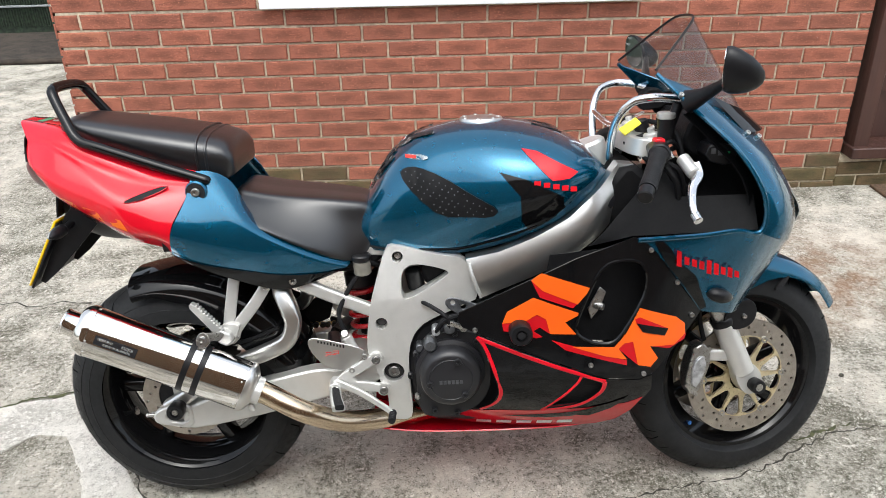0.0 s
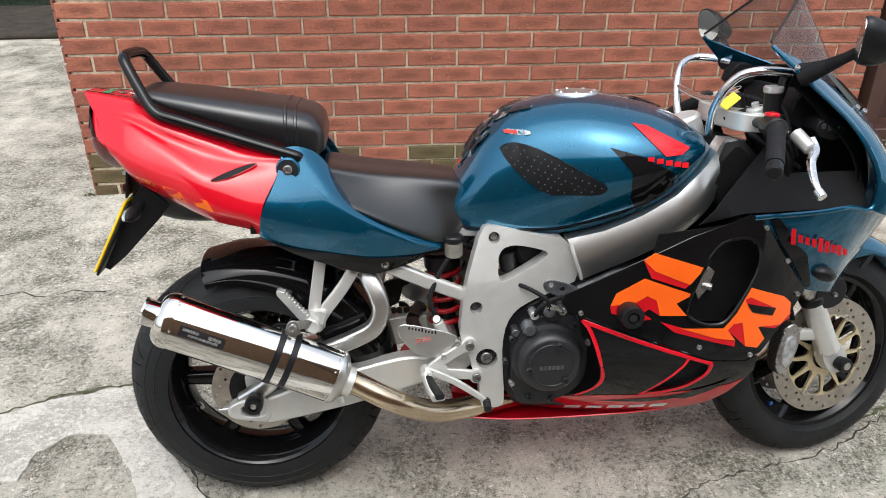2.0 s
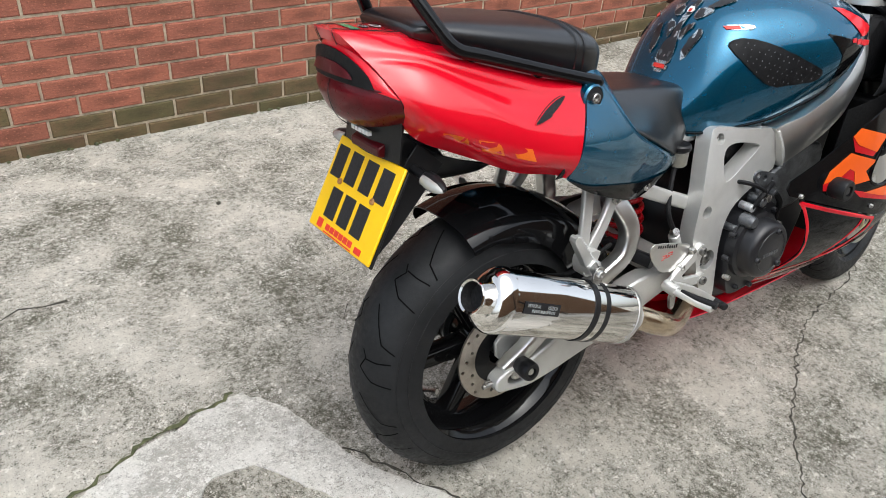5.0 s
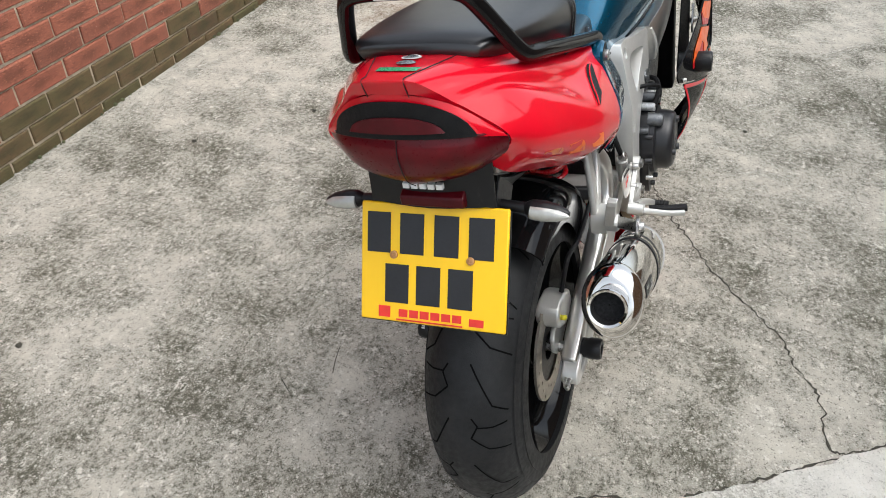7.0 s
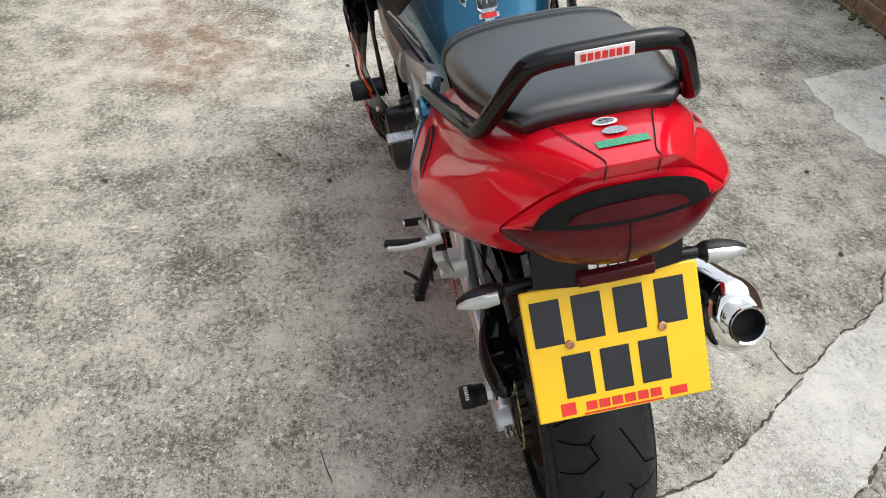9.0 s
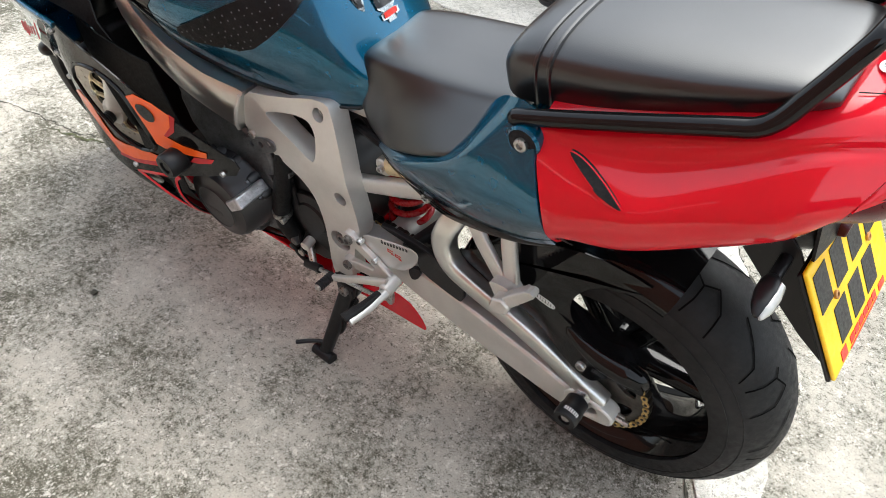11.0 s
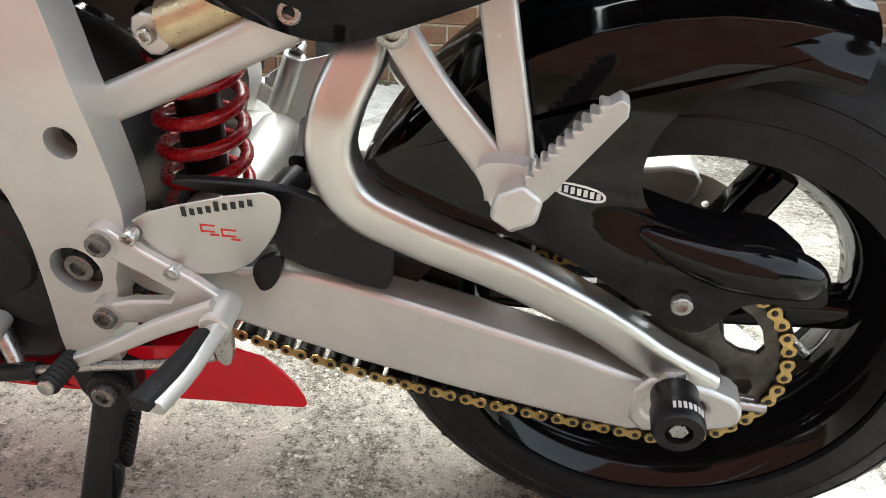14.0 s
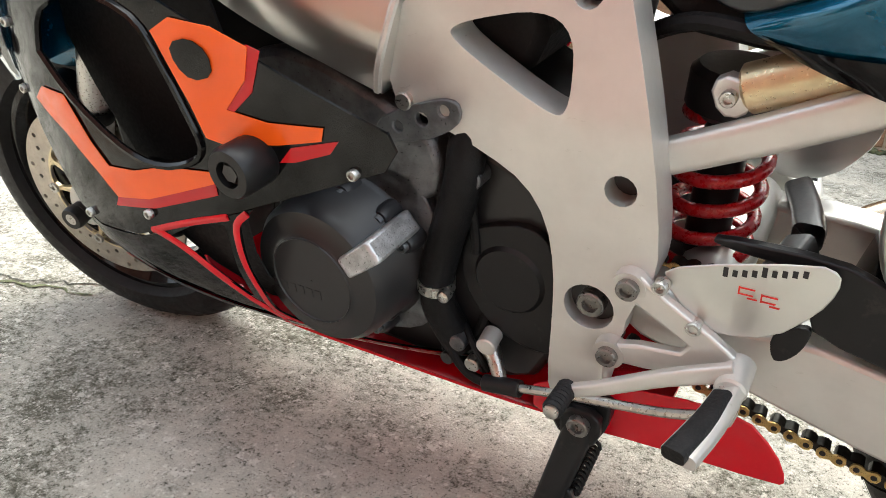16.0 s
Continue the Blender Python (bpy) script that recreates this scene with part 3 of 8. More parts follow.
# south side
# only the wall's foot is seen; the unseen rest shapes light and reflections
WALL_S = Matrix.Translation((3.6, -2.13, 0)) @ Matrix.Rotation(math.pi, 4, "Z")
brick_wall("wall_south", WALL_S, 5.4, 2.0, -0.13, BRICK_S, BRICK_S, 5, (0.9, 3.4, 0.42), "brown brick wall, stained and mossy at its foot")
dp = quick("downpipe", tube([(1.01, -2.04, 0.0), (1.01, -2.04, 0.25), (1.01, -2.05, 1.0), (1.01, -2.05, 2.55)], 0.036, 20, 2), IRON, "black round rainwater downpipe against the wall", "drainpipe", "thing")
part("socket", lathe([(0.036, 0), (0.045, 0.003), (0.045, 0.06), (0.036, 0.064)], (1.01, -2.04, 0.18), 24, closed=False, m=Matrix.Rotation(radians(90), 3, "X")), IRON, dp)
part("shoe", lathe([(0.052, 0), (0.055, 0.0), (0.055, 0.05), (0.038, 0.06)], (1.01, -2.04, 0.06), 24, closed=False, m=Matrix.Rotation(radians(90), 3, "X")), IRON, dp)
bars = [[(1.235 + u, -1.87 + v) for u, v in ((-0.055, w - 0.006), (0.055, w - 0.006), (0.055, w + 0.006), (-0.055, w + 0.006))] for w in (-0.05, -0.025, 0.0, 0.025, 0.05)]
bm = flat(ring(1.235, -1.87, 0.085, 28), bars)
for v in bm.verts:
    v.co = Vector((v.co.x, v.co.z, 0.006))
ext = bmesh.ops.extrude_face_region(bm, geom=bm.faces[:])
for v in [g for g in ext["geom"] if isinstance(g, bmesh.types.BMVert)]:
    v.co.z = 0.014
grate = quick("drain_grate", bm, IRON, "round black slotted drain grate in the cement", "drain", "thing")
wp = quick("waste_pipe", tube([(1.235, -1.90, 0.012), (1.235, -1.905, 0.10), (1.225, -1.93, 0.165), (1.20, -1.99, 0.19), (1.16, -2.08, 0.20), (1.14, -2.16, 0.20)], 0.022, 16), IRON, "black bent waste pipe above the drain", "pipe", "thing")
part("elbow", tube([(1.235, -1.904, 0.085), (1.225, -1.93, 0.165), (1.20, -1.99, 0.19)], 0.027, 16), IRON, wp)
rng = random.Random(4)
bm = bmesh.new()
for k in range(260):
    x = rng.uniform(-0.6, 2.6)
    y = -2.155 + abs(rng.gauss(0, 0.03))
    m = Matrix.Translation((x, y, 0.006)) @ Matrix.Diagonal((1, 1, 0.6, 1))
    bmesh.ops.create_icosphere(bm, subdivisions=1, radius=rng.uniform(0.006, 0.02), matrix=m)
for k in range(220):
    x = rng.uniform(-1.05, 2.4)
    y = 1.91 - abs(rng.gauss(0, 0.012))
    bmesh.ops.create_icosphere(bm, subdivisions=1, radius=rng.uniform(0.004, 0.011), matrix=Matrix.Translation((x, y, 0.002)))
quick("moss", bm, MOSSY, "green moss growing along the walls' feet", "moss", "stuff")
for k, (x, y, a) in enumerate(((0.62, -1.80, 0.3), (0.80, -1.92, 1.2), (1.52, -1.75, 2.0), (0.50, -1.55, 0.8), (1.75, -1.35, 1.9), (2.1, -1.2, 0.4))):
    leaf = skin([[(0, 0, 0.004), (0.012, 0.010, 0.009), (0.03, 0.0, 0.006)], [(0, 0, 0.004), (0.012, 0.0, 0.004), (0.03, 0, 0.006)], [(0, 0, 0.004), (0.012, -0.010, 0.010), (0.03, 0, 0.006)]], 3, 3, 0.0008)
    leaf.transform(Matrix.Translation((x, y, 0.003)) @ Matrix.Rotation(a, 4, "Z"))
    quick("dead_leaf", leaf, surface("dry leaf", (0.16, 0.12, 0.05), 0.8, 0, 0, 0.4, 60), "dry curled leaf on the cement", "leaf", "thing")
# far corner behind the house: soil bed and screened wire fence
quick("ground_bed", block(-14, -1.0, 5.15, 6.4, 0.0, 0.05), SOIL, "dark bare soil bed", "soil", bevel=0.02)
fence = part("fence_north", block(-14, -1.0, 6.46, 6.48, 0.0, 1.8), REED, None)
tagged(fence, "wire fence with dark green reed screening", "fence", "", "structure")
bm = bmesh.new()
rng = random.Random(6)
for k in range(420):
    x = -12 + 0.026 * k
    tube([(x, 6.44 + rng.uniform(-0.008, 0.008), 0.1), (x + rng.uniform(-0.02, 0.02), 6.44, 1.8)], 0.009, 5, 1, bm=bm)
reeds = part("reed", bm, REED, fence)
reeds["kind"] = "stuff"
for z in (0.30, 0.42, 0.80, 1.2):
    part("fence_wire", tube([(-12, 6.415, z), (-1.0, 6.415, z)], 0.011, 6, 1), WIRE, fence)

# ---- motorcycle: x forward from the rear axle, y to its left, z up; it leans on its side stand ----
LEAN = 9.83
motorcycle = new("motorcycle")
motorcycle.matrix_basis = pose(0, 0, 0, -LEAN) @ Matrix.Translation((0, 0, 0.312))
tagged(motorcycle, "teal, red and black sports motorcycle leaning on its side stand", "motorcycle")
moto = motorcycle
STEER_AT = Vector((1.357, 0, -0.030))
STEER = Matrix.Translation(STEER_AT + Vector((0.036, 0, -0.004))) @ Matrix.Rotation(radians(10), 4, Vector((-0.407, 0, 0.914))) @ Matrix.Translation(-STEER_AT)
FRONT = (1.385, 0, -0.018)


def steer(bm):
    bm.transform(STEER)
    return bm


def tyre_profile(r, hw, rim, shoulder):
    out = []
    for i in range(15):
        a = radians(-100 + 200 * i / 14)
        rr = (r - shoulder) + shoulder * math.cos(a)
        out.append((rr, hw * math.sin(a) / math.sin(radians(100)) if abs(math.degrees(a)) > 90 else hw * math.sin(a)))
    return [(rim, -hw * 0.74)] + out + [(rim, hw * 0.74), (rim - 0.012, 0)]


def wheel(name, centre, r_rim, width, spokes, first, label, fix=lambda b: b, spoke_w=0.042):
    """A cast wheel: rim channel, hub and hollow spokes in one casting."""
    h = width / 2
    bm = lathe([(r_rim + 0.008, -h), (r_rim + 0.010, -h + 0.006), (r_rim - 0.006, -h + 0.014), (r_rim - 0.024, -h * 0.4), (r_rim - 0.024, h * 0.4),
                (r_rim - 0.006, h - 0.014), (r_rim + 0.010, h - 0.006), (r_rim + 0.008, h), (r_rim - 0.004, h), (r_rim - 0.016, h - 0.012),
                (r_rim - 0.036, h * 0.36), (r_rim - 0.036, -h * 0.36), (r_rim - 0.016, -h + 0.012), (r_rim - 0.004, -h)], centre, 64)
    lathe([(0.046, -0.055), (0.052, -0.045), (0.05, 0.045), (0.044, 0.055), (0.012, 0.056), (0.012, -0.056)], centre, 28, bm)
    c, arms = Vector(centre), []
    for k in range(spokes):
        a = radians(first + 360 / spokes * k)
        d = Vector((math.cos(a), 0, math.sin(a)))
        b = bar([c + d * 0.035, c + d * (r_rim * 0.5), c + d * (r_rim - 0.028)], (0.052, 0.046), (spoke_w, spoke_w * 0.8), 3)
        arms.append(b)
    ob = part(name, fix(bm), BLACK, moto, label)
    for b in arms:
        part("spoke", fix(b), BLACK, ob, bevel=0.004)
    return ob


def tread(centre, r, hw, shoulder, count, fix=lambda b: b):
    """Slanting tread grooves, laid on the crown as dark strips that paint their shade."""
    bm = bmesh.new()
    c = Vector(centre)

    def on(a, s):
        t = radians(90 * s)
        rr = (r - shoulder) + shoulder * math.cos(t) + 0.0012
        return c + Vector((rr * math.cos(a), hw * math.sin(t), rr * math.sin(a)))
    slash = [(0.13, 0.0), (0.40, 0.37), (0.62, 0.44)]
    kink = [(0.15, 0.0), (0.22, 0.08), (0.14, 0.20), (0.34, 0.33), (0.64, 0.38)]
    fork = [(0.22, 0.08), (0.40, 0.085), (0.60, 0.06)]
    pitch = 2 * math.pi / count
    for k in range(count):
        for side in (-1, 1):
            for line, shift in ((slash, 0.0), (kink, 0.5), (fork, 0.5)):
                a0 = pitch * (k + shift + (0.5 if side > 0 else 0) + random.uniform(-0.02, 0.02))
                for (s1, v1), (s2, v2) in zip(line, line[1:]):
                    for n in range(4):
                        p, q = (on(a0 + pitch * (v1 + (v2 - v1) * f), side * (s1 + (s2 - s1) * f)) for f in (n / 4, n / 4 + 0.26))
                        up = p - c
                        up.y = 0
                        up = up.normalized() * math.cos(radians(60 * s1)) + Vector((0, side * math.sin(radians(60 * s1)), 0))
                        w = (q - p).cross(up).normalized() * 0.0015
                        bm.faces.new([bm.verts.new(x) for x in (p - w, q - w, q + w, p + w)])
    return fix(bm)


def disc(name, centre, y, r, r_in, parent, holes=30, carrier=None, fix=lambda b: b):
    """A drilled brake disc with its carrier."""
    cx, cz = centre[0], centre[2]
    drill = []
    for k in range(holes):
        a = 2 * math.pi * k / holes
        rr = r_in + (r - r_in) * (0.28, 0.52, 0.78)[k % 3]
        drill.append(ring(cx + rr * math.cos(a), cz + rr * math.sin(a), 0.0042, 7))
    bm = plate(ring(cx, cz, r, 60), y - 0.0025, y + 0.0025, [ring(cx, cz, r_in, 48)[::-1], *drill])
    ob = part(name, fix(bm), DISC, parent, "drilled steel brake disc")
    if carrier:
        cut = []
        for k in range(12):
            a = 2 * math.pi * (k + 0.5) / 12
            m = (r_in + 0.05) / 2 + 0.006
            cut.append(chaikin([(cx + (m + u) * math.cos(a + v), cz + (m + u) * math.sin(a + v)) for u, v in
                                ((-0.032, -0.13), (-0.005, -0.20), (0.020, -0.238), (0.026, 0.0), (0.020, 0.238), (-0.005, 0.20), (-0.032, 0.13))], 1))
        bm = plate(ring(cx, cz, r_in + 0.003, 48), y - 0.004, y + 0.003, [ring(cx, cz, 0.036, 20)[::-1], *cut])
        part("disc_carrier", fix(bm), carrier, ob, "gold anodised disc carrier")
        for k in range(6):
            a = 2 * math.pi * k / 6
            at = (cx + (r_in + 0.002) * math.cos(a), 0, cz + (r_in + 0.002) * math.sin(a))
            s = -1 if y < 0 else 1
            bm = lathe([(0.004, y + s * 0.002), (0.004, y + s * 0.007), (0.0085, y + s * 0.007), (0.0095, y + s * 0.002)], at, 14)
            part("disc_bobbin", fix(bm), STEEL, ob)
    return ob


# wheels
REAR = (0.0, 0, -0.006)
rear_wheel = wheel("rear_wheel", REAR, 0.214, 0.155, 6, 178, "black cast rear wheel")
part("tyre", lathe(tyre_profile(0.311, 0.090, 0.217, 0.088), REAR, 96), RUBBER, rear_wheel, "worn black rear tyre")
part("tread_groove", tread(REAR, 0.311, 0.090, 0.088, 10), GROOVE, rear_wheel)["kind"] = "stuff"
bm = bmesh.new()
for r0, y0 in ((0.263, 0.0803), (0.240, 0.0882)):
    for s in (-1, 1):
        lathe([(r0 - 0.0012, s * y0), (r0, s * (y0 + 0.001)), (r0 + 0.0012, s * y0)], REAR, 80, bm)
part("sidewall_rib", bm, RUBBER, rear_wheel)
disc("brake_disc", REAR, -0.075, 0.110, 0.070, rear_wheel, 27)
part("disc_hub", plate(ring(REAR[0], REAR[2], 0.074, 30), -0.074, -0.066, [ring(REAR[0], REAR[2], 0.03, 16)[::-1]]), SATIN, rear_wheel)
part("valve", tube([(-0.165, -0.005, -0.075), (-0.15, -0.03, -0.068), (-0.145, -0.045, -0.065)], [0.005, 0.004, 0.006], 8, 3), STEEL, rear_wheel, "chromed tyre valve")
teeth = [(0.104 + (0.006 if k % 2 else -0.003)) for k in range(84)]
gaps = [chaikin([(r * math.cos(2 * math.pi * i / 5 + v), r * math.sin(2 * math.pi * i / 5 + v)) for r, v in ((0.056, -0.30), (0.086, -0.46), (0.090, 0.0), (0.086, 0.46), (0.056, 0.30))], 1) for i in range(5)]
bm = plate([(r * math.cos(2 * math.pi * k / 84), r * math.sin(2 * math.pi * k / 84)) for k, r in enumerate(teeth)], 0.094, 0.1, gaps)
bm.transform(Matrix.Translation(REAR))
part("sprocket", bm, SPROCKET, rear_wheel, "greasy steel rear sprocket")

front_wheel = wheel("front_wheel", FRONT, 0.202, 0.10, 6, 20, "black cast front wheel", steer, 0.034)
part("tyre", steer(lathe(tyre_profile(0.293, 0.064, 0.206, 0.064), FRONT, 96)), RUBBER, front_wheel, "black front tyre")
part("tread_groove", tread(FRONT, 0.293, 0.064, 0.064, 11, steer), GROOVE, front_wheel)["kind"] = "stuff"
for s in (-1, 1):
    disc("brake_disc", FRONT, s * 0.070, 0.155, 0.108, front_wheel, 42, GOLD, steer)
part("valve", steer(tube([(1.25, 0, -0.16), (1.255, -0.03, -0.15), (1.258, -0.045, -0.147)], [0.005, 0.004, 0.006], 8, 3)), BLUE, front_wheel, "blue valve cap")
part("axle", steer(peg((1.385, -0.15, -0.018), (1.385, 0.15, -0.018), 0.011)), STEEL, front_wheel)
part("axle", peg((0.0, -0.14, -0.006), (0.0, 0.16, -0.006), 0.012), STEEL, rear_wheel)


def bobbin(name, a, b, r, fix=lambda bm: bm, lettered=False):
    """A turned nylon slider with a recessed bolt in its end."""
    a, b = Vector(a), Vector(b)
    d = (b - a)
    q = Vector((0, 1, 0)).rotation_difference(d).to_matrix()
    n = d.length
    bm = lathe([(r * 0.7, 0), (r * 0.92, 0.004), (r * 0.92, n * 0.45), (r, n * 0.5), (r, n - 0.005), (r * 0.9, n), (r * 0.52, n), (r * 0.5, n - 0.008), (0.001, n - 0.008)],
               a, 28, closed=False, m=q)
    ob = part(name, fix(bm), SATIN, moto, "black nylon slider with a recessed bolt")
    part("bolt", fix(lathe([(0.0005, n - 0.003), (r * 0.36, n - 0.003), (r * 0.38, n - 0.007)], a, 6, closed=False, m=q)), STEEL if r < 0.0229 else ENGINE, ob)
    if lettered:
        # unreadable lettering round the slider, as short pale bars
        bm = bmesh.new()
        for k in range(7):
            t = radians(40 + 11 * k)
            block(-0.0013, 0.0013, n * 0.68, n * 0.82, r - 0.0012, r + 0.0007, bm)
            for v in bm.verts[-8:]:
                v.co = Matrix.Rotation(t - math.pi / 2, 3, "Y") @ v.co
        for v in bm.verts:
            v.co = q @ v.co + a
        part("lettering_bars", fix(bm), WHITE, ob)
    return ob


bobbin("axle_slider", (0, -0.132, 0), (0, -0.178, 0), 0.021)
bobbin("axle_slider", (0, 0.150, 0), (0, 0.200, 0), 0.0225, lettered=True)
bobbin("axle_slider", (1.385, -0.118, -0.018), (1.385, -0.150, -0.018), 0.019, steer)
bobbin("axle_slider", (1.385, 0.118, -0.018), (1.385, 0.150, -0.018), 0.019, steer)
for s in (-1, 1):
    bobbin("crash_slider", (0.827, s * 0.225, 0.227), (0.827, s * 0.308, 0.227), 0.0255)

# fork, brakes and front mudguard
FORK = Vector((-0.407, 0, 0.914))
for s in (-1, 1):
    foot = Vector((1.375, s * 0.100, -0.010))
    leg = part("fork_leg", steer(peg(foot + FORK * 0.02, foot + FORK * 0.17, 0.0295, 0.0270)), ALU, moto, "silver fork slider")
    part("axle_clamp", steer(plate(chaikin([(1.335, 0.02), (1.375, 0.045), (1.415, 0.0), (1.405, -0.045), (1.37, -0.05), (1.345, -0.02)], 2), s * 0.082, s * 0.118)), ALU, leg, bevel=0.004)
    part("dust_cover", steer(lathe([(0.0285, 0), (0.030, 0.006), (0.030, 0.016), (0.027, 0.02)], foot + FORK * 0.168, 24, closed=False,
                                   m=Vector((0, 1, 0)).rotation_difference(FORK).to_matrix())), SATIN, leg)
    part("stanchion", steer(peg(foot + FORK * 0.17, foot + FORK * 0.33, 0.0225)), STEEL, leg, "bare steel stanchion")
    part("upper_tube", steer(peg(foot + FORK * 0.31, foot + FORK * 0.66, 0.029)), SATIN, leg)
    cal = part("brake_caliper", steer(plate(chaikin([(1.217, 0.075), (1.234, 0.100), (1.257, 0.098), (1.272, 0.062), (1.260, 0.02), (1.234, -0.035),
                                                     (1.210, -0.028), (1.204, 0.02)], 1), s * 0.076, s * 0.116)), STEEL, moto, "silver four-piston brake caliper", 0.006)
    part("caliper_half", steer(plate(chaikin([(1.224, 0.06), (1.247, 0.075), (1.256, 0.04), (1.234, -0.01), (1.218, -0.01), (1.215, 0.03)], 1), s * 0.112, s * 0.122)), BRIGHTCAST, cal, bevel=0.003)
    part("caliper_arm", steer(bar([(1.262, s * 0.1, 0.065), (1.325, s * 0.1, 0.058), (1.345, s * 0.1, 0.06)], 0.016, 0.03, 3)), ALU, cal)
    for bx, bz in ((1.224, 0.088), (1.262, 0.085), (1.215, 0.05), (1.207, -0.005), (1.230, -0.03)):
        part("bolt", steer(lathe([(0.0005, s * 0.118), (0.0065, s * 0.118), (0.0065, s * 0.108)], (bx, 0, bz), 6, closed=False)), STEEL, cal)
    part("brake_hose", steer(tube([(1.262, s * 0.09, 0.10), (1.25, s * 0.085, 0.16), (1.245, s * 0.08, 0.26), (1.20, s * 0.06, 0.42)], 0.006, 8)), MATT, cal)

mud = []
for i in range(9):
    a = radians(33 + 91 * i / 8)
    low = 0.292 - 0.062 * math.exp(-((math.degrees(a) - 97) / 22) ** 2)
    row = []
    for y, r in ((-0.078, low), (-0.077, 0.296), (-0.060, 0.317), (-0.03, 0.325), (0, 0.327), (0.03, 0.325), (0.060, 0.317), (0.077, 0.296), (0.078, low)):
        taper = 1 - 0.25 * (1 - min(1, i / 2.5)) ** 2
        row.append((FRONT[0] + r * math.cos(a), y * taper, FRONT[2] + r * math.sin(a)))
    mud.append(row)
mudguard = part("front_mudguard", steer(skin(mud, 3, 2, -0.003)), TEAL, moto, "teal front mudguard")
for s in (-1, 1):
    part("mudguard_bracket", steer(plate(chaikin([(1.30, 0.19), (1.36, 0.215), (1.385, 0.18), (1.37, 0.14), (1.32, 0.13), (1.29, 0.15)], 2), s * 0.080, s * 0.126)), SATIN, mudguard, "black fork guard", 0.008)
    # no slot is cut: a black plate paints the vent's dark inside
    part("mudguard_vent", steer(plate(chaikin([(1.455, 0.212), (1.478, 0.238), (1.497, 0.248), (1.49, 0.232), (1.465, 0.205)], 1), s * 0.074, s * 0.0815)), VOID, mudguard)
    bolt("bolt", STEER @ Vector((1.345, s * 0.128, 0.168)), 0.006, mudguard, STEEL, (0, s, 0))

# swingarm
LOW = [(0.52, 0.105), (0.47, 0.108), (0.402, 0.080), (0.357, 0.088), (0.258, 0.068), (0.034, 0.006), (0.008, -0.020), (0.006, -0.058), (0.040, -0.066), (0.255, -0.023), (0.406, 0.020), (0.52, 0.055)]
swing = part("swingarm", peg((0.45, -0.135, 0.075), (0.45, 0.135, 0.075), 0.034), ALU, moto, "satin silver alloy swingarm")
part("cross_member", bar([(0.40, -0.12, 0.10), (0.375, 0, 0.11), (0.40, 0.12, 0.10)], 0.03, 0.03), ENGINE, swing)
part("shock_linkage", peg((0.45, -0.05, 0.0), (0.45, 0.05, 0.0), 0.03), ENGINE, swing)
for s, bm in both(lambda: plate(chaikin(LOW, 1), -0.098, -0.142)):
    part("swingarm_beam", bm, ALU, swing, bevel=0.009)
for s, bm in both(lambda: bar([(0.285, -0.07, 0.315), (0.272, -0.105, 0.288), (0.290, -0.128, 0.245), (0.298, -0.134, 0.205), (0.280, -0.136, 0.163), (0.230, -0.136, 0.136), (0.150, -0.134, 0.104), (0.070, -0.130, 0.060), (0.02, -0.126, 0.022), (-0.035, -0.122, -0.012)], (0.038, 0.032), (0.042, 0.036))):
    part("swingarm_brace", bm, BRUSHED, swing, "polished curved swingarm brace", 0.006)
part("brace_bridge", tube([(0.285, -0.075, 0.313), (0.29, 0, 0.318), (0.285, 0.075, 0.313)], 0.018, 12), ALU, swing)
for s, bm in both(lambda: plate(chaikin([(0.034, 0.008), (-0.030, 0.000), (-0.062, -0.014), (-0.066, -0.034), (-0.058, -0.046), (-0.02, -0.055), (0.034, -0.064)], 1), -0.110, -0.144, [chaikin([(0.022, -0.008), (-0.032, -0.012), (-0.034, -0.040), (0.022, -0.046)], 2)])):
    part("axle_plate", bm, ALU, swing, bevel=0.004)
    part("adjuster_block", plate(chaikin([(0.018, -0.012), (-0.020, -0.015), (-0.020, -0.038), (0.018, -0.042)], 1), -0.112 * s, -0.136 * s), STEEL, swing, bevel=0.002)
    part("adjuster_plate", plate([(-0.044, -0.020), (-0.078, -0.024), (-0.080, -0.036), (-0.044, -0.034)], -0.118 * s, -0.124 * s), STEEL, swing, bevel=0.001)
    part("adjuster_bolt", peg((-0.088, -0.128 * s, -0.029), (-0.050, -0.128 * s, -0.027), 0.005), STEEL, swing)
    part("axle_nut", lathe([(0.001, -0.150 * s), (0.016, -0.150 * s), (0.018, -0.136 * s)], (0, 0, 0), 6, closed=False), STEEL, swing)
part("chain_slider", plate(chaikin([(0.435, 0.176), (0.340, 0.176), (0.304, 0.162), (0.249, 0.130), (0.247, 0.122), (0.252, 0.082), (0.265, 0.080), (0.345, 0.101), (0.352, 0.12), (0.362, 0.160), (0.435, 0.168)], 1), 0.138, 0.149), SATIN, swing, "black plastic chain guard", 0.003)
part("chain_slider_tongue", plate(chaikin([(0.378, 0.096), (0.345, 0.112), (0.350, 0.085), (0.362, 0.068), (0.374, 0.066)], 2), 0.142, 0.150), SATIN, swing, bevel=0.002)
# rear brake
cal = part("rear_caliper", plate(chaikin([(-0.02, 0.115), (0.06, 0.10), (0.075, 0.06), (0.045, 0.035), (-0.01, 0.05), (-0.035, 0.085)], 1), -0.062, -0.108), ALU, moto, "silver rear brake caliper", 0.006)
part("caliper_bracket", plate(chaikin([(-0.03, 0.05), (0.04, 0.045), (0.12, 0.03), (0.12, 0.005), (0.03, -0.018), (-0.025, -0.015)], 1), -0.084, -0.094), ALU, cal, bevel=0.003)
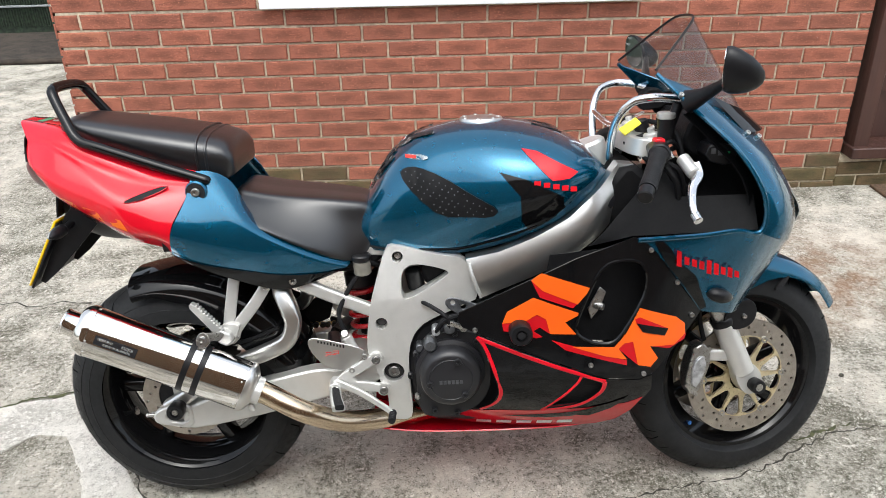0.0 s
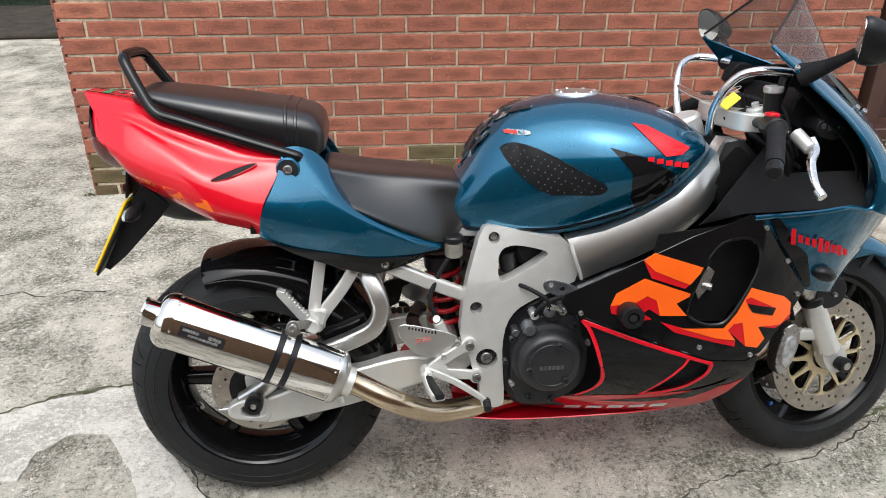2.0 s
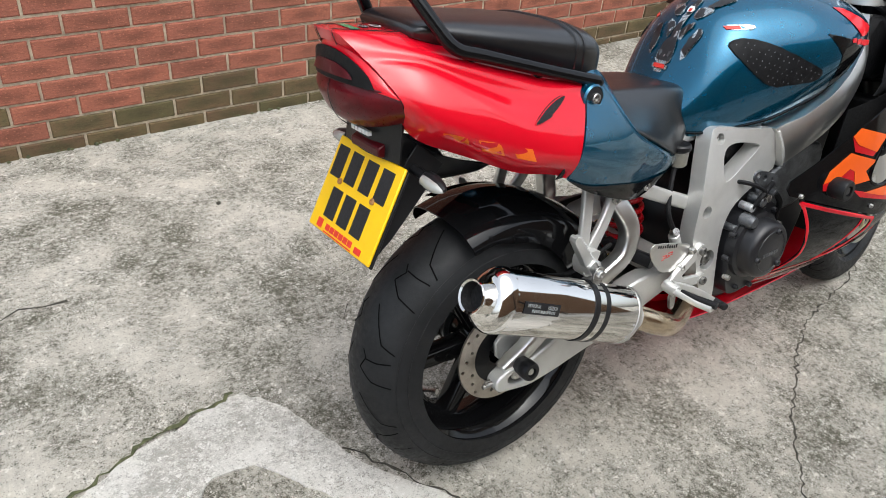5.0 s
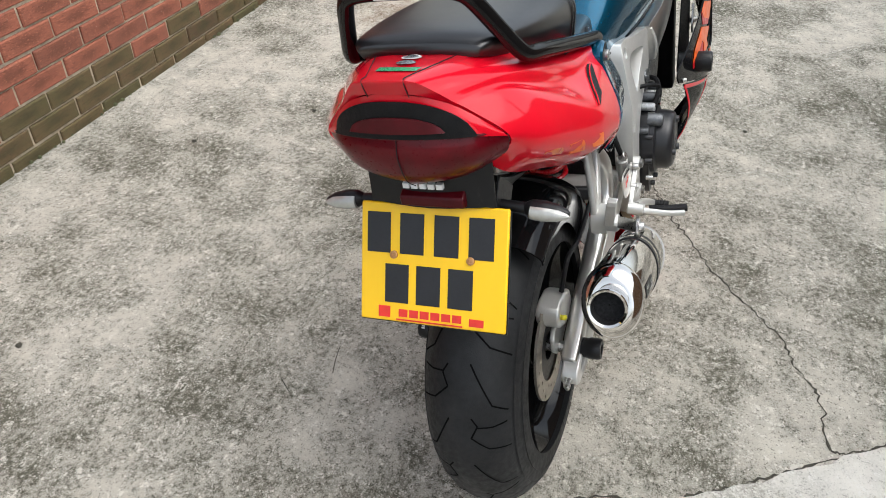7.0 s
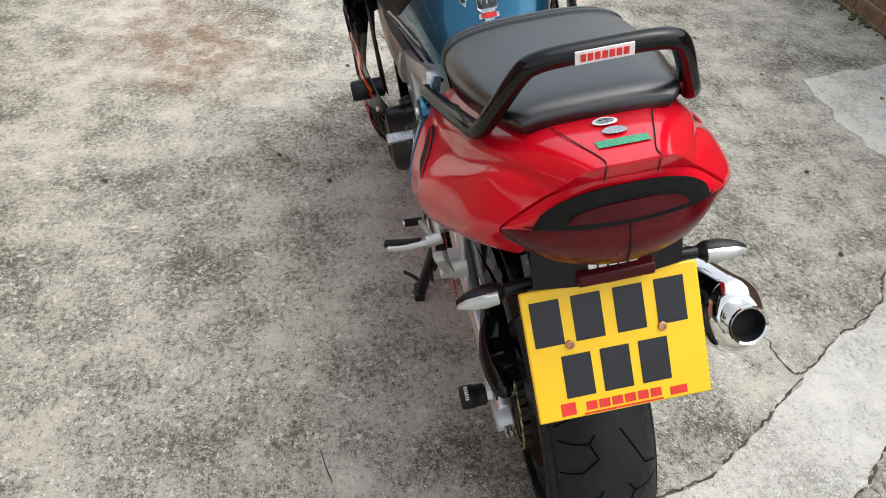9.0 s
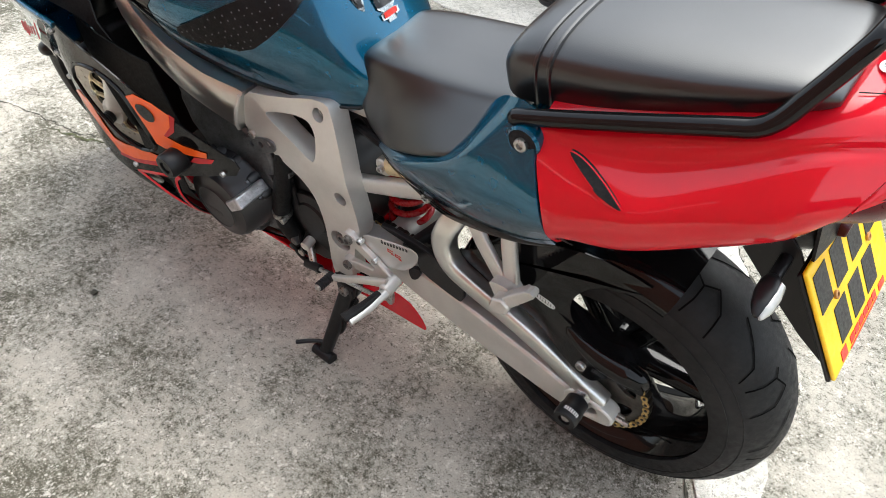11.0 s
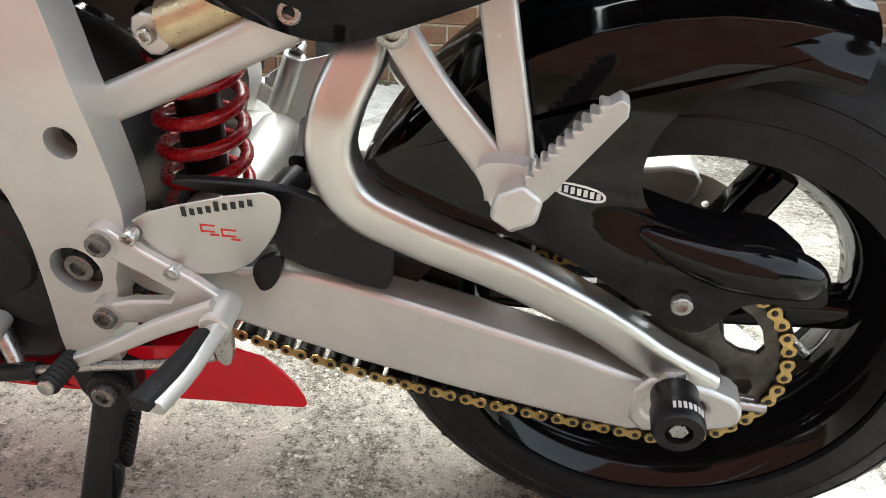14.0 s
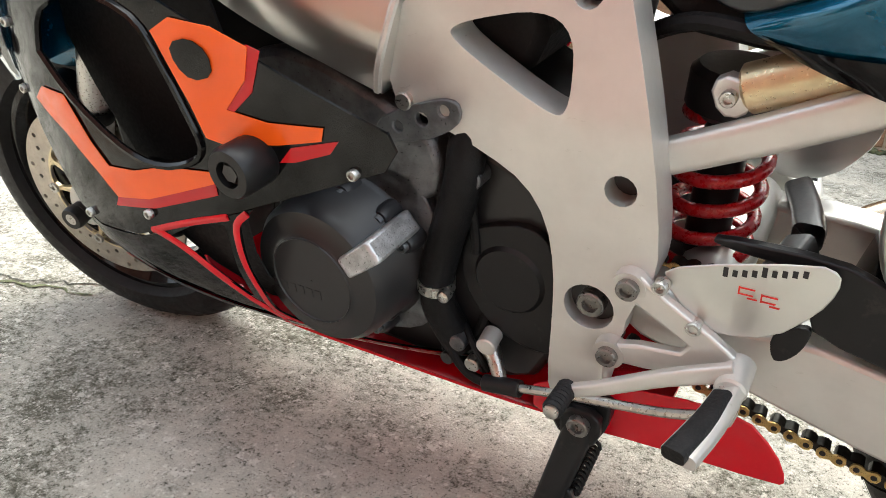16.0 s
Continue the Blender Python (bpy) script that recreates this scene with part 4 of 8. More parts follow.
part("brake_hose", tube([(0.03, -0.1, 0.11), (0.06, -0.11, 0.17), (0.15, -0.11, 0.15), (0.26, -0.12, 0.19)], 0.005, 8), MATT, cal)
part("bleed_cap", peg((-0.015, -0.105, 0.085), (-0.022, -0.118, 0.092), 0.005), TAG, cal)

# rear mudguard, which hugs the tyre
hug = []
for i in range(11):
    a = radians(8 + 100 * i / 10)
    drop = 0.055 + 0.05 * math.exp(-((math.degrees(a) - 40) / 28) ** 2)
    if i > 8:
        drop *= 0.75
    row = [(0.325 - drop, -0.104), (0.298, -0.104), (0.322, -0.082), (0.333, -0.042), (0.336, 0), (0.333, 0.042), (0.322, 0.082), (0.298, 0.104), (0.325 - drop, 0.104)]
    hug.append([(REAR[0] + r * math.cos(a), y, REAR[2] + r * math.sin(a)) for r, y in row])
hugger = part("rear_mudguard", skin(hug, 3, 3, -0.003), BLACK, moto, "gloss black rear hugger mudguard")
GUARD = [(REAR[0] + 0.322 * math.cos(radians(a)), REAR[2] + 0.322 * math.sin(radians(a))) for a in (101, 96, 88, 80, 72, 64, 56, 48, 42)]
GUARD += chaikin([(0.255, 0.200), (0.285, 0.185), (0.22, 0.150), (0.12, 0.122), (0.078, 0.105), (0.040, 0.084), (0.015, 0.068), (-0.009, 0.061), (-0.022, 0.074), (-0.040, 0.100), (-0.083, 0.099), (-0.103, 0.101), (-0.098, 0.121), (-0.071, 0.144), (-0.037, 0.153), (-0.005, 0.153),
                  (0.029, 0.158), (0.046, 0.167), (0.054, 0.190), (0.053, 0.212), (0.043, 0.236), (0.023, 0.259), (-0.008, 0.277), (-0.036, 0.286), (-0.058, 0.293)], 2)


def guard_y(x, z):
    """The moulding's outer face: it swells round the sprocket and draws in over the tyre."""
    swell = max(0.0, min(1.0, (0.13 - x) / 0.10))
    swell *= swell * (3 - 2 * swell)
    ledge = max(0.0, min(1.0, (0.166 + 0.15 * max(0.0, x) - z) / 0.050))
    ledge *= ledge * (3 - 2 * ledge)
    return 0.122 - 0.55 * max(0.0, z - 0.12) ** 2 + 0.018 * swell * ledge


part("chain_guard", sheet(GUARD, guard_y, 0.003, cell=0.007), BLACK, hugger, "gloss black moulded chain guard", 0.001, angle=75)
part("chain_guard_top", skin([[(0.20, 0.085, 0.200), (0.10, 0.09, 0.185), (0.0, 0.095, 0.156), (-0.05, 0.095, 0.154), (-0.085, 0.098, 0.130)],
                              [(0.20, 0.115, 0.185), (0.10, 0.120, 0.175), (0.0, 0.138, 0.1535), (-0.05, 0.138, 0.151), (-0.087, 0.135, 0.129)]], 4, 3, 0.003), BLACK, hugger)
part("guard_tail", tube([(0.050, 0.126, 0.150), (0.020, 0.131, 0.140), (-0.020, 0.133, 0.130), (-0.060, 0.131, 0.124), (-0.088, 0.127, 0.115), (-0.102, 0.124, 0.108)], [0.006, 0.016, 0.022, 0.023, 0.018, 0.007], 20, 5), BLACK, hugger, "rounded rear end of the chain guard", angle=80)
bolt("bolt", (0.009, 0.145, 0.094), 0.009, hugger, STEEL, (0, 1, 0))
RIM_OF_BADGE = [(0.122, 0.176), (0.122, 0.189), (0.079, 0.181), (0.079, 0.168)]
part("maker_badge", sheet(chaikin(RIM_OF_BADGE, 2), lambda x, z: guard_y(x, z) + 0.0034, 0.0006, [chaikin([(0.120, 0.1775), (0.120, 0.187), (0.081, 0.1795), (0.081, 0.170)], 2)], 0.02), WHITE, hugger, "white outlined badge")
bm = bmesh.new()
for k in range(7):
    x, z = 0.1160 - 0.0052 * k, 0.1818 - 0.0010 * k
    y = guard_y(x, z)
    block(x - 0.0016, x + 0.0016, y + 0.002, y + 0.0042, z - 0.0032, z + 0.0024, bm)
part("badge_bars", bm, WHITE, hugger)

# chain
chain = part("chain", peg((0.60, 0.085, 0.07), (0.60, 0.105, 0.07), 0.038), GREASE, moto, "gold-plated drive chain on a greasy front sprocket")
CH = 0.0159
EIGHT = [(-0.0142, 0), (-0.0125, 0.0050), (-0.0080, 0.0068), (-0.0040, 0.0058), (0, 0.0036), (0.0040, 0.0058), (0.0080, 0.0068), (0.0125, 0.0050), (0.0142, 0), (0.0125, -0.0050), (0.0080, -0.0068), (0.0040, -0.0058), (0, -0.0036), (-0.0040, -0.0058), (-0.0080, -0.0068), (-0.0125, -0.0050)]
link0 = part("chain_link", plate(EIGHT, 0.1032, 0.1052), CHAIN, chain)
dark0 = part("chain_link", plate(EIGHT, 0.0885, 0.1018), CHAIN_IN, chain)
pin0 = part("chain_pin", peg((0.008, 0.1045, 0), (0.008, 0.1064, 0), 0.0030, n=10), GREASE, chain)
loop, R1, R2 = [], 0.104, 0.038
c1, c2 = Vector((REAR[0], REAR[2])), Vector((0.60, 0.07))
d = (c2 - c1).normalized()
nrm = Vector((-d.y, d.x))
al = math.asin((R1 - R2) / (c2 - c1).length)
up_dir = Matrix.Rotation(-al, 2) @ nrm
dn_dir = Matrix.Rotation(al, 2) @ -nrm
base_a, base_b = math.atan2(up_dir.y, up_dir.x), math.atan2(dn_dir.y, dn_dir.x)
pts = [c1 + R1 * Vector((math.cos(t), math.sin(t))) for t in np.linspace(base_a, base_b + 2 * math.pi if base_b < base_a else base_b, 60)]
start, stop = c1 + R1 * dn_dir, c2 + R2 * dn_dir
pts += [start.lerp(stop, u) + Vector((0, -0.024 * math.sin(math.pi * u))) for u in np.linspace(0.02, 1, 50)]
start, stop = c2 + R2 * up_dir, c1 + R1 * up_dir
pts += [start.lerp(stop, u) for u in np.linspace(0, 0.98, 50)]
step, got, run = CH * 1.0, [], 0.0
for a, b in zip(pts, pts[1:]):
    seg = (b - a).length
    while seg > 1e-9 and run <= seg:
        got.append((a.lerp(b, run / seg), (b - a)))
        run += step
    run -= seg
for k, (p, t) in enumerate(got):
    src = link0 if k % 2 == 0 else dark0
    ob = new("chain_link", src.data)
    ob.parent = chain
    ob.matrix_basis = Matrix.Translation((p.x, 0, p.y)) @ Matrix.Rotation(-math.atan2(t.y, t.x), 4, "Y")
    if src == link0:
        for turn in (0, math.pi):
            pin = new("chain_pin", pin0.data)
            pin.parent, pin.matrix_basis = chain, ob.matrix_basis @ Matrix.Rotation(turn, 4, "Y")
bpy.data.objects.remove(link0), bpy.data.objects.remove(dark0), bpy.data.objects.remove(pin0)

# frame
PLATE = [(0.548, 0.396), (0.528, 0.388), (0.500, 0.30), (0.486, 0.25), (0.474, 0.16), (0.478, 0.125), (0.498, 0.085), (0.502, 0.055), (0.518, 0.030), (0.520, -0.035), (0.534, -0.046), (0.572, -0.046), (0.578, -0.02),
         (0.573, 0.06), (0.572, 0.115), (0.580, 0.165), (0.602, 0.200), (0.640, 0.222), (0.690, 0.242), (0.752, 0.270), (0.722, 0.366), (0.64, 0.374)]
TRI = chaikin([(0.566, 0.356), (0.678, 0.338), (0.668, 0.318), (0.582, 0.268), (0.560, 0.270)], 3)
frame_ob = part("frame", peg((1.06, 0, 0.48), (1.02, 0, 0.60), 0.045), ALU, moto, "satin silver twin-spar alloy frame")


def plate_y(x, z):
    return -0.166 + 0.030 * min(1, max(0, (z - 0.26) / 0.13)) * min(1, max(0, (0.70 - x) / 0.12))


for s, bm in both(lambda: sheet(chaikin(PLATE, 1), plate_y, 0.040, [TRI, ring(0.536, 0.082, 0.025, 20), ring(0.512, 0.21, 0.0145, 16), ring(0.556, 0.366, 0.013, 14)], 0.06)):
    side = part("pivot_plate", bm, ALU, frame_ob, bevel=0.010, segments=3)
    for (x, z, r, y) in ((0.536, 0.082, 0.026, 0.148), (0.512, 0.21, 0.016, 0.142), (0.556, 0.366, 0.014, 0.118)):
        # dark floor colour stands in for the shade inside each recess
        part("recess", lathe([(0.001, -s * y), (r, -s * y), (r, -s * (y - 0.02))], (x, 0, z), 20, closed=False), ENGINE, side)
    bolt("pivot_bolt", (0.536, -s * 0.156, 0.082), 0.014, side, DARKSTEEL, (0, -s, 0), 0.008)
    bolt("bolt", (0.556, -s * 0.126, 0.366), 0.008, side, STEEL, (0, -s, 0))
SPAR = [(0.715, 0.364), (0.79, 0.385), (0.872, 0.419), (0.949, 0.460), (1.02, 0.520), (1.066, 0.570), (1.130, 0.560), (1.112, 0.500), (1.03, 0.415), (0.947, 0.360), (0.85, 0.318), (0.80, 0.296), (0.745, 0.268)]


def spar_y(x, z):
    d = z - float(np.interp(x, (0.73, 0.86, 0.95, 1.03, 1.10), (0.316, 0.370, 0.410, 0.468, 0.535)))
    return -(0.163 + 0.012 * max(0, 1 - (d / 0.055) ** 2) + 0.030 * math.sin(max(0, min(1, (x - 0.70) / 0.36)) * math.pi) - 0.06 * max(0, (x - 1.0) / 0.13) ** 1.5)


for s, bm in both(lambda: sheet(SPAR, spar_y, 0.044, cell=0.013)):
    side = part("spar", bm, BRUSHED, frame_ob, "brushed alloy main spar", 0.009, 3)
    weld = tube([(x, s * (spar_y(x, z) - 0.0005), z) for x, z in ((0.720, 0.358), (0.726, 0.336), (0.733, 0.314), (0.741, 0.292), (0.748, 0.272))], 0.0042, 8, 4)
    part("weld_bead", weld, ALU, side)
    part("nameplate", sheet(chaikin([(1.035, 0.482), (1.075, 0.520), (1.088, 0.508), (1.05, 0.468)], 1), lambda x, z: s * (spar_y(x, z) - 0.0012), 0.001), INK, side, "black data plate")
for s, bm in both(lambda: bar([(0.500, -0.118, 0.222), (0.41, -0.122, 0.262), (0.32, -0.125, 0.306)], 0.022, 0.032, 2)):
    rail = part("subframe_rail", bm, ALU, frame_ob, "pale alloy subframe rail")
    part("rail_boss", peg((0.515, -s * 0.118, 0.217), (0.485, -s * 0.120, 0.230), 0.015), ALU, rail)
    part("upper_rail", bar([(0.53, -s * 0.084, 0.366), (0.46, -s * 0.086, 0.372), (0.30, -s * 0.09, 0.385)], 0.018, 0.024, 2), ALU, rail)

# shock absorber
shock = part("shock_absorber", peg((0.466, 0.03, 0.09), (0.455, 0.03, 0.26), 0.022), SATIN, moto, "shock absorber with a red coil spring")
coil = [(0.466 - 0.012 * (i / 124) + 0.040 * math.cos(i * 2 * math.pi / 24), 0.030 + 0.040 * math.sin(i * 2 * math.pi / 24), 0.085 + 0.16 * i / 124) for i in range(125)]
part("spring", tube(coil, 0.0068, 12, 1), SPRING, shock, "red coil spring")
part("spring_seat", peg((0.456, 0.03, 0.24), (0.452, 0.03, 0.285), 0.045), ENGINE, shock)
part("spring_seat", peg((0.468, 0.03, 0.06), (0.466, 0.03, 0.085), 0.046), ENGINE, shock)
can = part("reservoir", peg((0.435, 0.100, 0.288), (0.33, 0.105, 0.330), 0.021), GOLD, moto, "pale gold shock reservoir")
part("reservoir_clamp", plate(chaikin([(0.462, 0.295), (0.442, 0.305), (0.425, 0.285), (0.432, 0.268), (0.452, 0.268)], 1), 0.098, 0.116), ALU, can, bevel=0.003)
bolt("bolt", (0.444, 0.119, 0.286), 0.007, can, STEEL, (0, 1, 0))

# engine
eng = part("engine", plate(chaikin([(0.585, -0.045), (0.56, 0.10), (0.60, 0.19), (0.70, 0.235), (0.80, 0.30), (0.90, 0.40), (1.02, 0.36), (0.98, 0.20), (0.93, 0.02), (0.86, -0.065), (0.66, -0.075)], 1), -0.14, 0.14), ENGINE, moto, "dark grey four-cylinder engine", 0.015)
part("crankcase_flange", plate(chaikin([(0.592, -0.02), (0.588, 0.11), (0.61, 0.165), (0.66, 0.195), (0.735, 0.19), (0.765, 0.14), (0.77, 0.03), (0.72, -0.02), (0.64, -0.035)], 2), -0.135, -0.185), ENGINE, eng, bevel=0.008)
cl = part("clutch_cover", lathe([(0.001, -0.238), (0.058, -0.238), (0.066, -0.234), (0.0715, -0.224), (0.073, -0.20), (0.083, -0.196), (0.084, -0.17), (0.001, -0.17)], (0.671, 0, 0.092), 48, closed=False), ENGINE, eng, "dark grey round clutch cover")
part("cover_ring", lathe([(0.0495, -0.2382), (0.0505, -0.2395), (0.0515, -0.2382)], (0.671, 0, 0.092), 40), ENGINE, cl)
for a in (70, 190, 310):
    bolt("bolt", (0.671 + 0.05 * math.cos(radians(a)), -0.239, 0.092 + 0.05 * math.sin(radians(a))), 0.008, cl, ENGINE, (0, -1, 0))
bm = bmesh.new()
for k in range(6):
    block(0.644 + 0.0095 * k, 0.651 + 0.0095 * k, -0.2395, -0.237, 0.082, 0.091, bm)
part("maker_bars", bm, CASTING, cl)
for k in range(9):
    a = radians(20 + 32 * k)
    bolt("case_bolt", (0.674 + 0.098 * math.cos(a), -0.187, 0.083 + 0.105 * math.sin(a)), 0.0068, eng, STEEL if k % 3 == 0 else ENGINE, (0, -1, 0), 0.008)
part("oil_filler", lathe([(0.001, -0.215), (0.012, -0.215), (0.0165, -0.208), (0.0165, -0.18)], (0.626, 0, 0.168), 10, closed=False), CASTING, eng)
st = part("stator_cover", lathe([(0.001, 0.243), (0.052, 0.243), (0.055, 0.240), (0.077, 0.236), (0.084, 0.225), (0.088, 0.17), (0.093, 0.165), (0.093, 0.13), (0.001, 0.13)], (0.812, 0, 0.078), 48, closed=False), ENGINE, eng, "dark grey generator cover")
part("cover_rib", plate([(0.772, 0.116), (0.759, 0.096), (0.716, 0.127), (0.731, 0.148)], 0.17, 0.246), BRIGHTCAST, st, bevel=0.004)
bm = bmesh.new()
for k in range(6):
    block(0.860 - 0.0115 * k, 0.868 - 0.0115 * k, 0.242, 0.2436, 0.057, 0.067, bm)
part("maker_bars", bm, ENGINE, st)
part("cover_ring", lathe([(0.0495, 0.2432), (0.0505, 0.2448), (0.0515, 0.2432)], (0.812, 0, 0.078), 40), ENGINE, st)
part("generator_case", plate(chaikin([(0.73, -0.02), (0.70, 0.05), (0.70, 0.14), (0.735, 0.19), (0.82, 0.185), (0.905, 0.14), (0.905, 0.02), (0.85, -0.03)], 2), 0.10, 0.165), CASTING, eng, bevel=0.01)
part("cylinder_block", plate(chaikin([(0.70, 0.15), (0.69, 0.215), (0.73, 0.245), (0.86, 0.30), (0.95, 0.28), (0.93, 0.16), (0.82, 0.13)], 1), -0.165, 0.165), CASTING, eng, "grey cylinder block", 0.012)
sp = part("sprocket_cover", plate(chaikin([(0.655, 0.135), (0.60, 0.145), (0.576, 0.12), (0.572, 0.0), (0.60, -0.01), (0.655, 0.01), (0.685, 0.06), (0.68, 0.115)], 2), 0.115, 0.150), SATIN, eng, "black sprocket cover", 0.008)
part("cover_boss", lathe([(0.001, 0.154), (0.036, 0.154), (0.040, 0.150)], (0.628, 0, 0.076), 32, closed=False), SATIN, sp)
part("coolant_hose", tube([(0.655, 0.140, 0.250), (0.667, 0.152, 0.221), (0.671, 0.158, 0.187), (0.684, 0.160, 0.145), (0.700, 0.160, 0.099), (0.711, 0.160, 0.055), (0.708, 0.158, 0.017), (0.690, 0.150, -0.03)], 0.0195, 16), MATT, eng, "black rubber coolant hose")
part("hose_clip", tube([(0.7105, 0.160, 0.062), (0.7115, 0.160, 0.049)], 0.0212, 20, 1), STEEL, eng, "steel hose clip")
part("clip_screw", peg((0.690, 0.172, 0.056), (0.690, 0.184, 0.056), 0.007), STEEL, eng)
part("selector_arm", tube([(0.655, 0.155, -0.005), (0.64, 0.165, -0.02), (0.625, 0.178, -0.045)], [0.012, 0.009, 0.007], 10), STEEL, eng)
part("selector_joint", peg((0.648, 0.150, 0.002), (0.645, 0.176, 0.0), 0.011), ALU, eng)
part("wiring", tube([(0.66, 0.14, 0.02), (0.668, 0.15, -0.02), (0.66, 0.15, -0.055)], 0.007, 8), MATT, eng)
part("sprocket_carrier", lathe([(0.001, 0.086), (0.045, 0.086), (0.052, 0.080), (0.055, 0.062), (0.001, 0.062)], REAR, 30, closed=False), CASTING, rear_wheel, "grey sprocket carrier")
# fittings above the clutch cover
for p, q, r, m in (((0.640, -0.16, 0.195), (0.640, -0.195, 0.195), 0.010, BRIGHTCAST), ((0.672, -0.16, 0.205), (0.672, -0.20, 0.203), 0.013, CASTING), ((0.705, -0.16, 0.200), (0.705, -0.192, 0.200), 0.009, STEEL), ((0.735, -0.15, 0.205), (0.735, -0.186, 0.203), 0.011, CASTING), ((0.600, -0.15, 0.150), (0.600, -0.185, 0.150), 0.009, CASTING)):
    part("fitting", peg(p, q, r), m, eng)
for q, r in (([(0.64, -0.19, 0.195), (0.66, -0.20, 0.225), (0.70, -0.19, 0.235), (0.74, -0.17, 0.225)], 0.006), ([(0.672, -0.195, 0.205), (0.665, -0.20, 0.235), (0.63, -0.18, 0.255), (0.60, -0.15, 0.26)], 0.005), ([(0.735, -0.185, 0.205), (0.75, -0.19, 0.18), (0.76, -0.18, 0.13)], 0.007)):
    part("cable", tube(q, r, 8), MATT, eng, "black wiring and hoses")
part("clutch_arm", bar([(0.705, -0.192, 0.200), (0.690, -0.198, 0.212), (0.668, -0.200, 0.220)], 0.006, 0.012, 3), STEEL, eng, "steel clutch arm")
# castings, plumbing and wiring on the engine's left side
part("side_casting", plate(chaikin([(0.816, 0.152), (0.769, 0.175), (0.733, 0.175), (0.715, 0.140), (0.722, 0.095), (0.748, 0.040), (0.775, 0.000), (0.80, 0.01), (0.80, 0.10)], 1), 0.09, 0.157), BRIGHTCAST, eng, "pale grey crankcase casting", 0.012)
part("round_housing", lathe([(0.001, 0.150), (0.036, 0.150), (0.043, 0.143), (0.046, 0.13), (0.046, 0.09), (0.001, 0.09)], (0.737, 0, 0.150), 30, closed=False), CASTING, eng, "dark grey round housing")
for k in range(4):
    part("casting_rib", bar([(0.765 - 0.010 * k, 0.156, 0.165 - 0.006 * k), (0.757 - 0.009 * k, 0.164, 0.13 - 0.012 * k), (0.752 - 0.006 * k, 0.158, 0.09 - 0.016 * k)], 0.006, 0.007, 3), BRIGHTCAST, eng)
for k, (x, z) in enumerate(((0.755, 0.138), (0.744, 0.113), (0.727, 0.114), (0.745, 0.076), (0.757, 0.040), (0.768, 0.012), (0.775, -0.006), (0.800, 0.158), (0.845, 0.158), (0.880, 0.145))):
    part("bolt_boss", lathe([(0.0005, 0.190), (0.009, 0.190), (0.0125, 0.182), (0.0135, 0.14)], (x, 0, z), 14, closed=False), ENGINE, eng)
    bolt("case_bolt", (x, 0.191, z), 0.0062, eng, CASTING, (0, 1, 0), 0.005)
for q, r in (([(0.69, 0.15, 0.01), (0.695, 0.165, -0.02), (0.67, 0.17, -0.05), (0.63, 0.165, -0.06)], 0.006), ([(0.72, 0.14, -0.03), (0.70, 0.16, -0.045), (0.665, 0.155, -0.035), (0.655, 0.15, 0.0)], 0.005),
             ([(0.70, 0.14, 0.25), (0.675, 0.155, 0.22), (0.668, 0.15, 0.16), (0.665, 0.15, 0.10)], 0.0055), ([(0.79, 0.13, 0.27), (0.75, 0.15, 0.245), (0.715, 0.15, 0.25), (0.68, 0.13, 0.29)], 0.006),
             ([(0.684, 0.15, 0.0), (0.66, 0.17, -0.012), (0.648, 0.165, -0.04)], 0.004)):
    part("cable", tube(q, r, 8), MATT, eng, "black wiring and hoses")
for p, q, r, m in (((0.684, 0.150, -0.012), (0.684, 0.172, -0.012), 0.010, CASTING), ((0.664, 0.150, -0.030), (0.664, 0.176, -0.032), 0.009, STEEL), ((0.700, 0.150, -0.040), (0.700, 0.170, -0.040), 0.008, ENGINE), ((0.66, 0.14, 0.19), (0.66, 0.165, 0.19), 0.011, CASTING), ((0.725, 0.15, 0.262), (0.725, 0.172, 0.262), 0.009, STEEL)):
    part("sensor", peg(p, q, r), m, eng)
for s in (-1, 1):
    hang = part("engine_hanger", plate(chaikin([(0.67, 0.275), (0.66, 0.25), (0.70, 0.225), (0.755, 0.215), (0.765, 0.235), (0.73, 0.255)], 2), s * 0.160, s * 0.169,
                                        [ring(0.682, 0.258, 0.006, 10), ring(0.707, 0.246, 0.007, 10), ring(0.735, 0.235, 0.006, 10)]), CASTING, moto, "drilled engine hanger plate", 0.002)
part("oil_pan", plate(chaikin([(0.62, -0.06), (0.86, -0.055), (0.82, -0.098), (0.66, -0.10)], 1), -0.10, 0.10), ENGINE, eng, bevel=0.01)
part("radiator", block(1.10, 1.16, -0.185, 0.185, 0.02, 0.36), MATT, moto, "black radiator behind the fairing", bevel=0.01)
part("airbox", plate(chaikin([(0.60, 0.30), (0.62, 0.37), (0.80, 0.39), (1.0, 0.47), (1.02, 0.38), (0.86, 0.28), (0.68, 0.25)], 1), -0.115, 0.115), MATT, moto, "black airbox under the tank", bevel=0.02)
part("battery_box", plate(chaikin([(0.28, 0.33), (0.30, 0.46), (0.53, 0.42), (0.52, 0.33), (0.40, 0.31)], 1), -0.09, 0.09), MATT, moto, "black under-seat box", bevel=0.01)
for s, y0 in ((1, -0.06), (-1, 0.07)):
    part("wiring_loom", tube([(0.54, y0, 0.31), (0.48, y0 * 1.5, 0.34), (0.40, y0 * 1.6, 0.335), (0.30, y0 * 1.4, 0.35)], 0.008, 8), MATT, moto, "black wiring loom")
part("overflow_bottle", peg((0.598, -0.10, 0.275), (0.590, -0.105, 0.322), 0.021), SATIN, moto, "black capped fluid bottle")
cup = part("brake_reservoir", peg((0.47, -0.10, 0.315), (0.468, -0.105, 0.352), 0.021), CLOUDY, moto, "cloudy grey brake fluid cup")
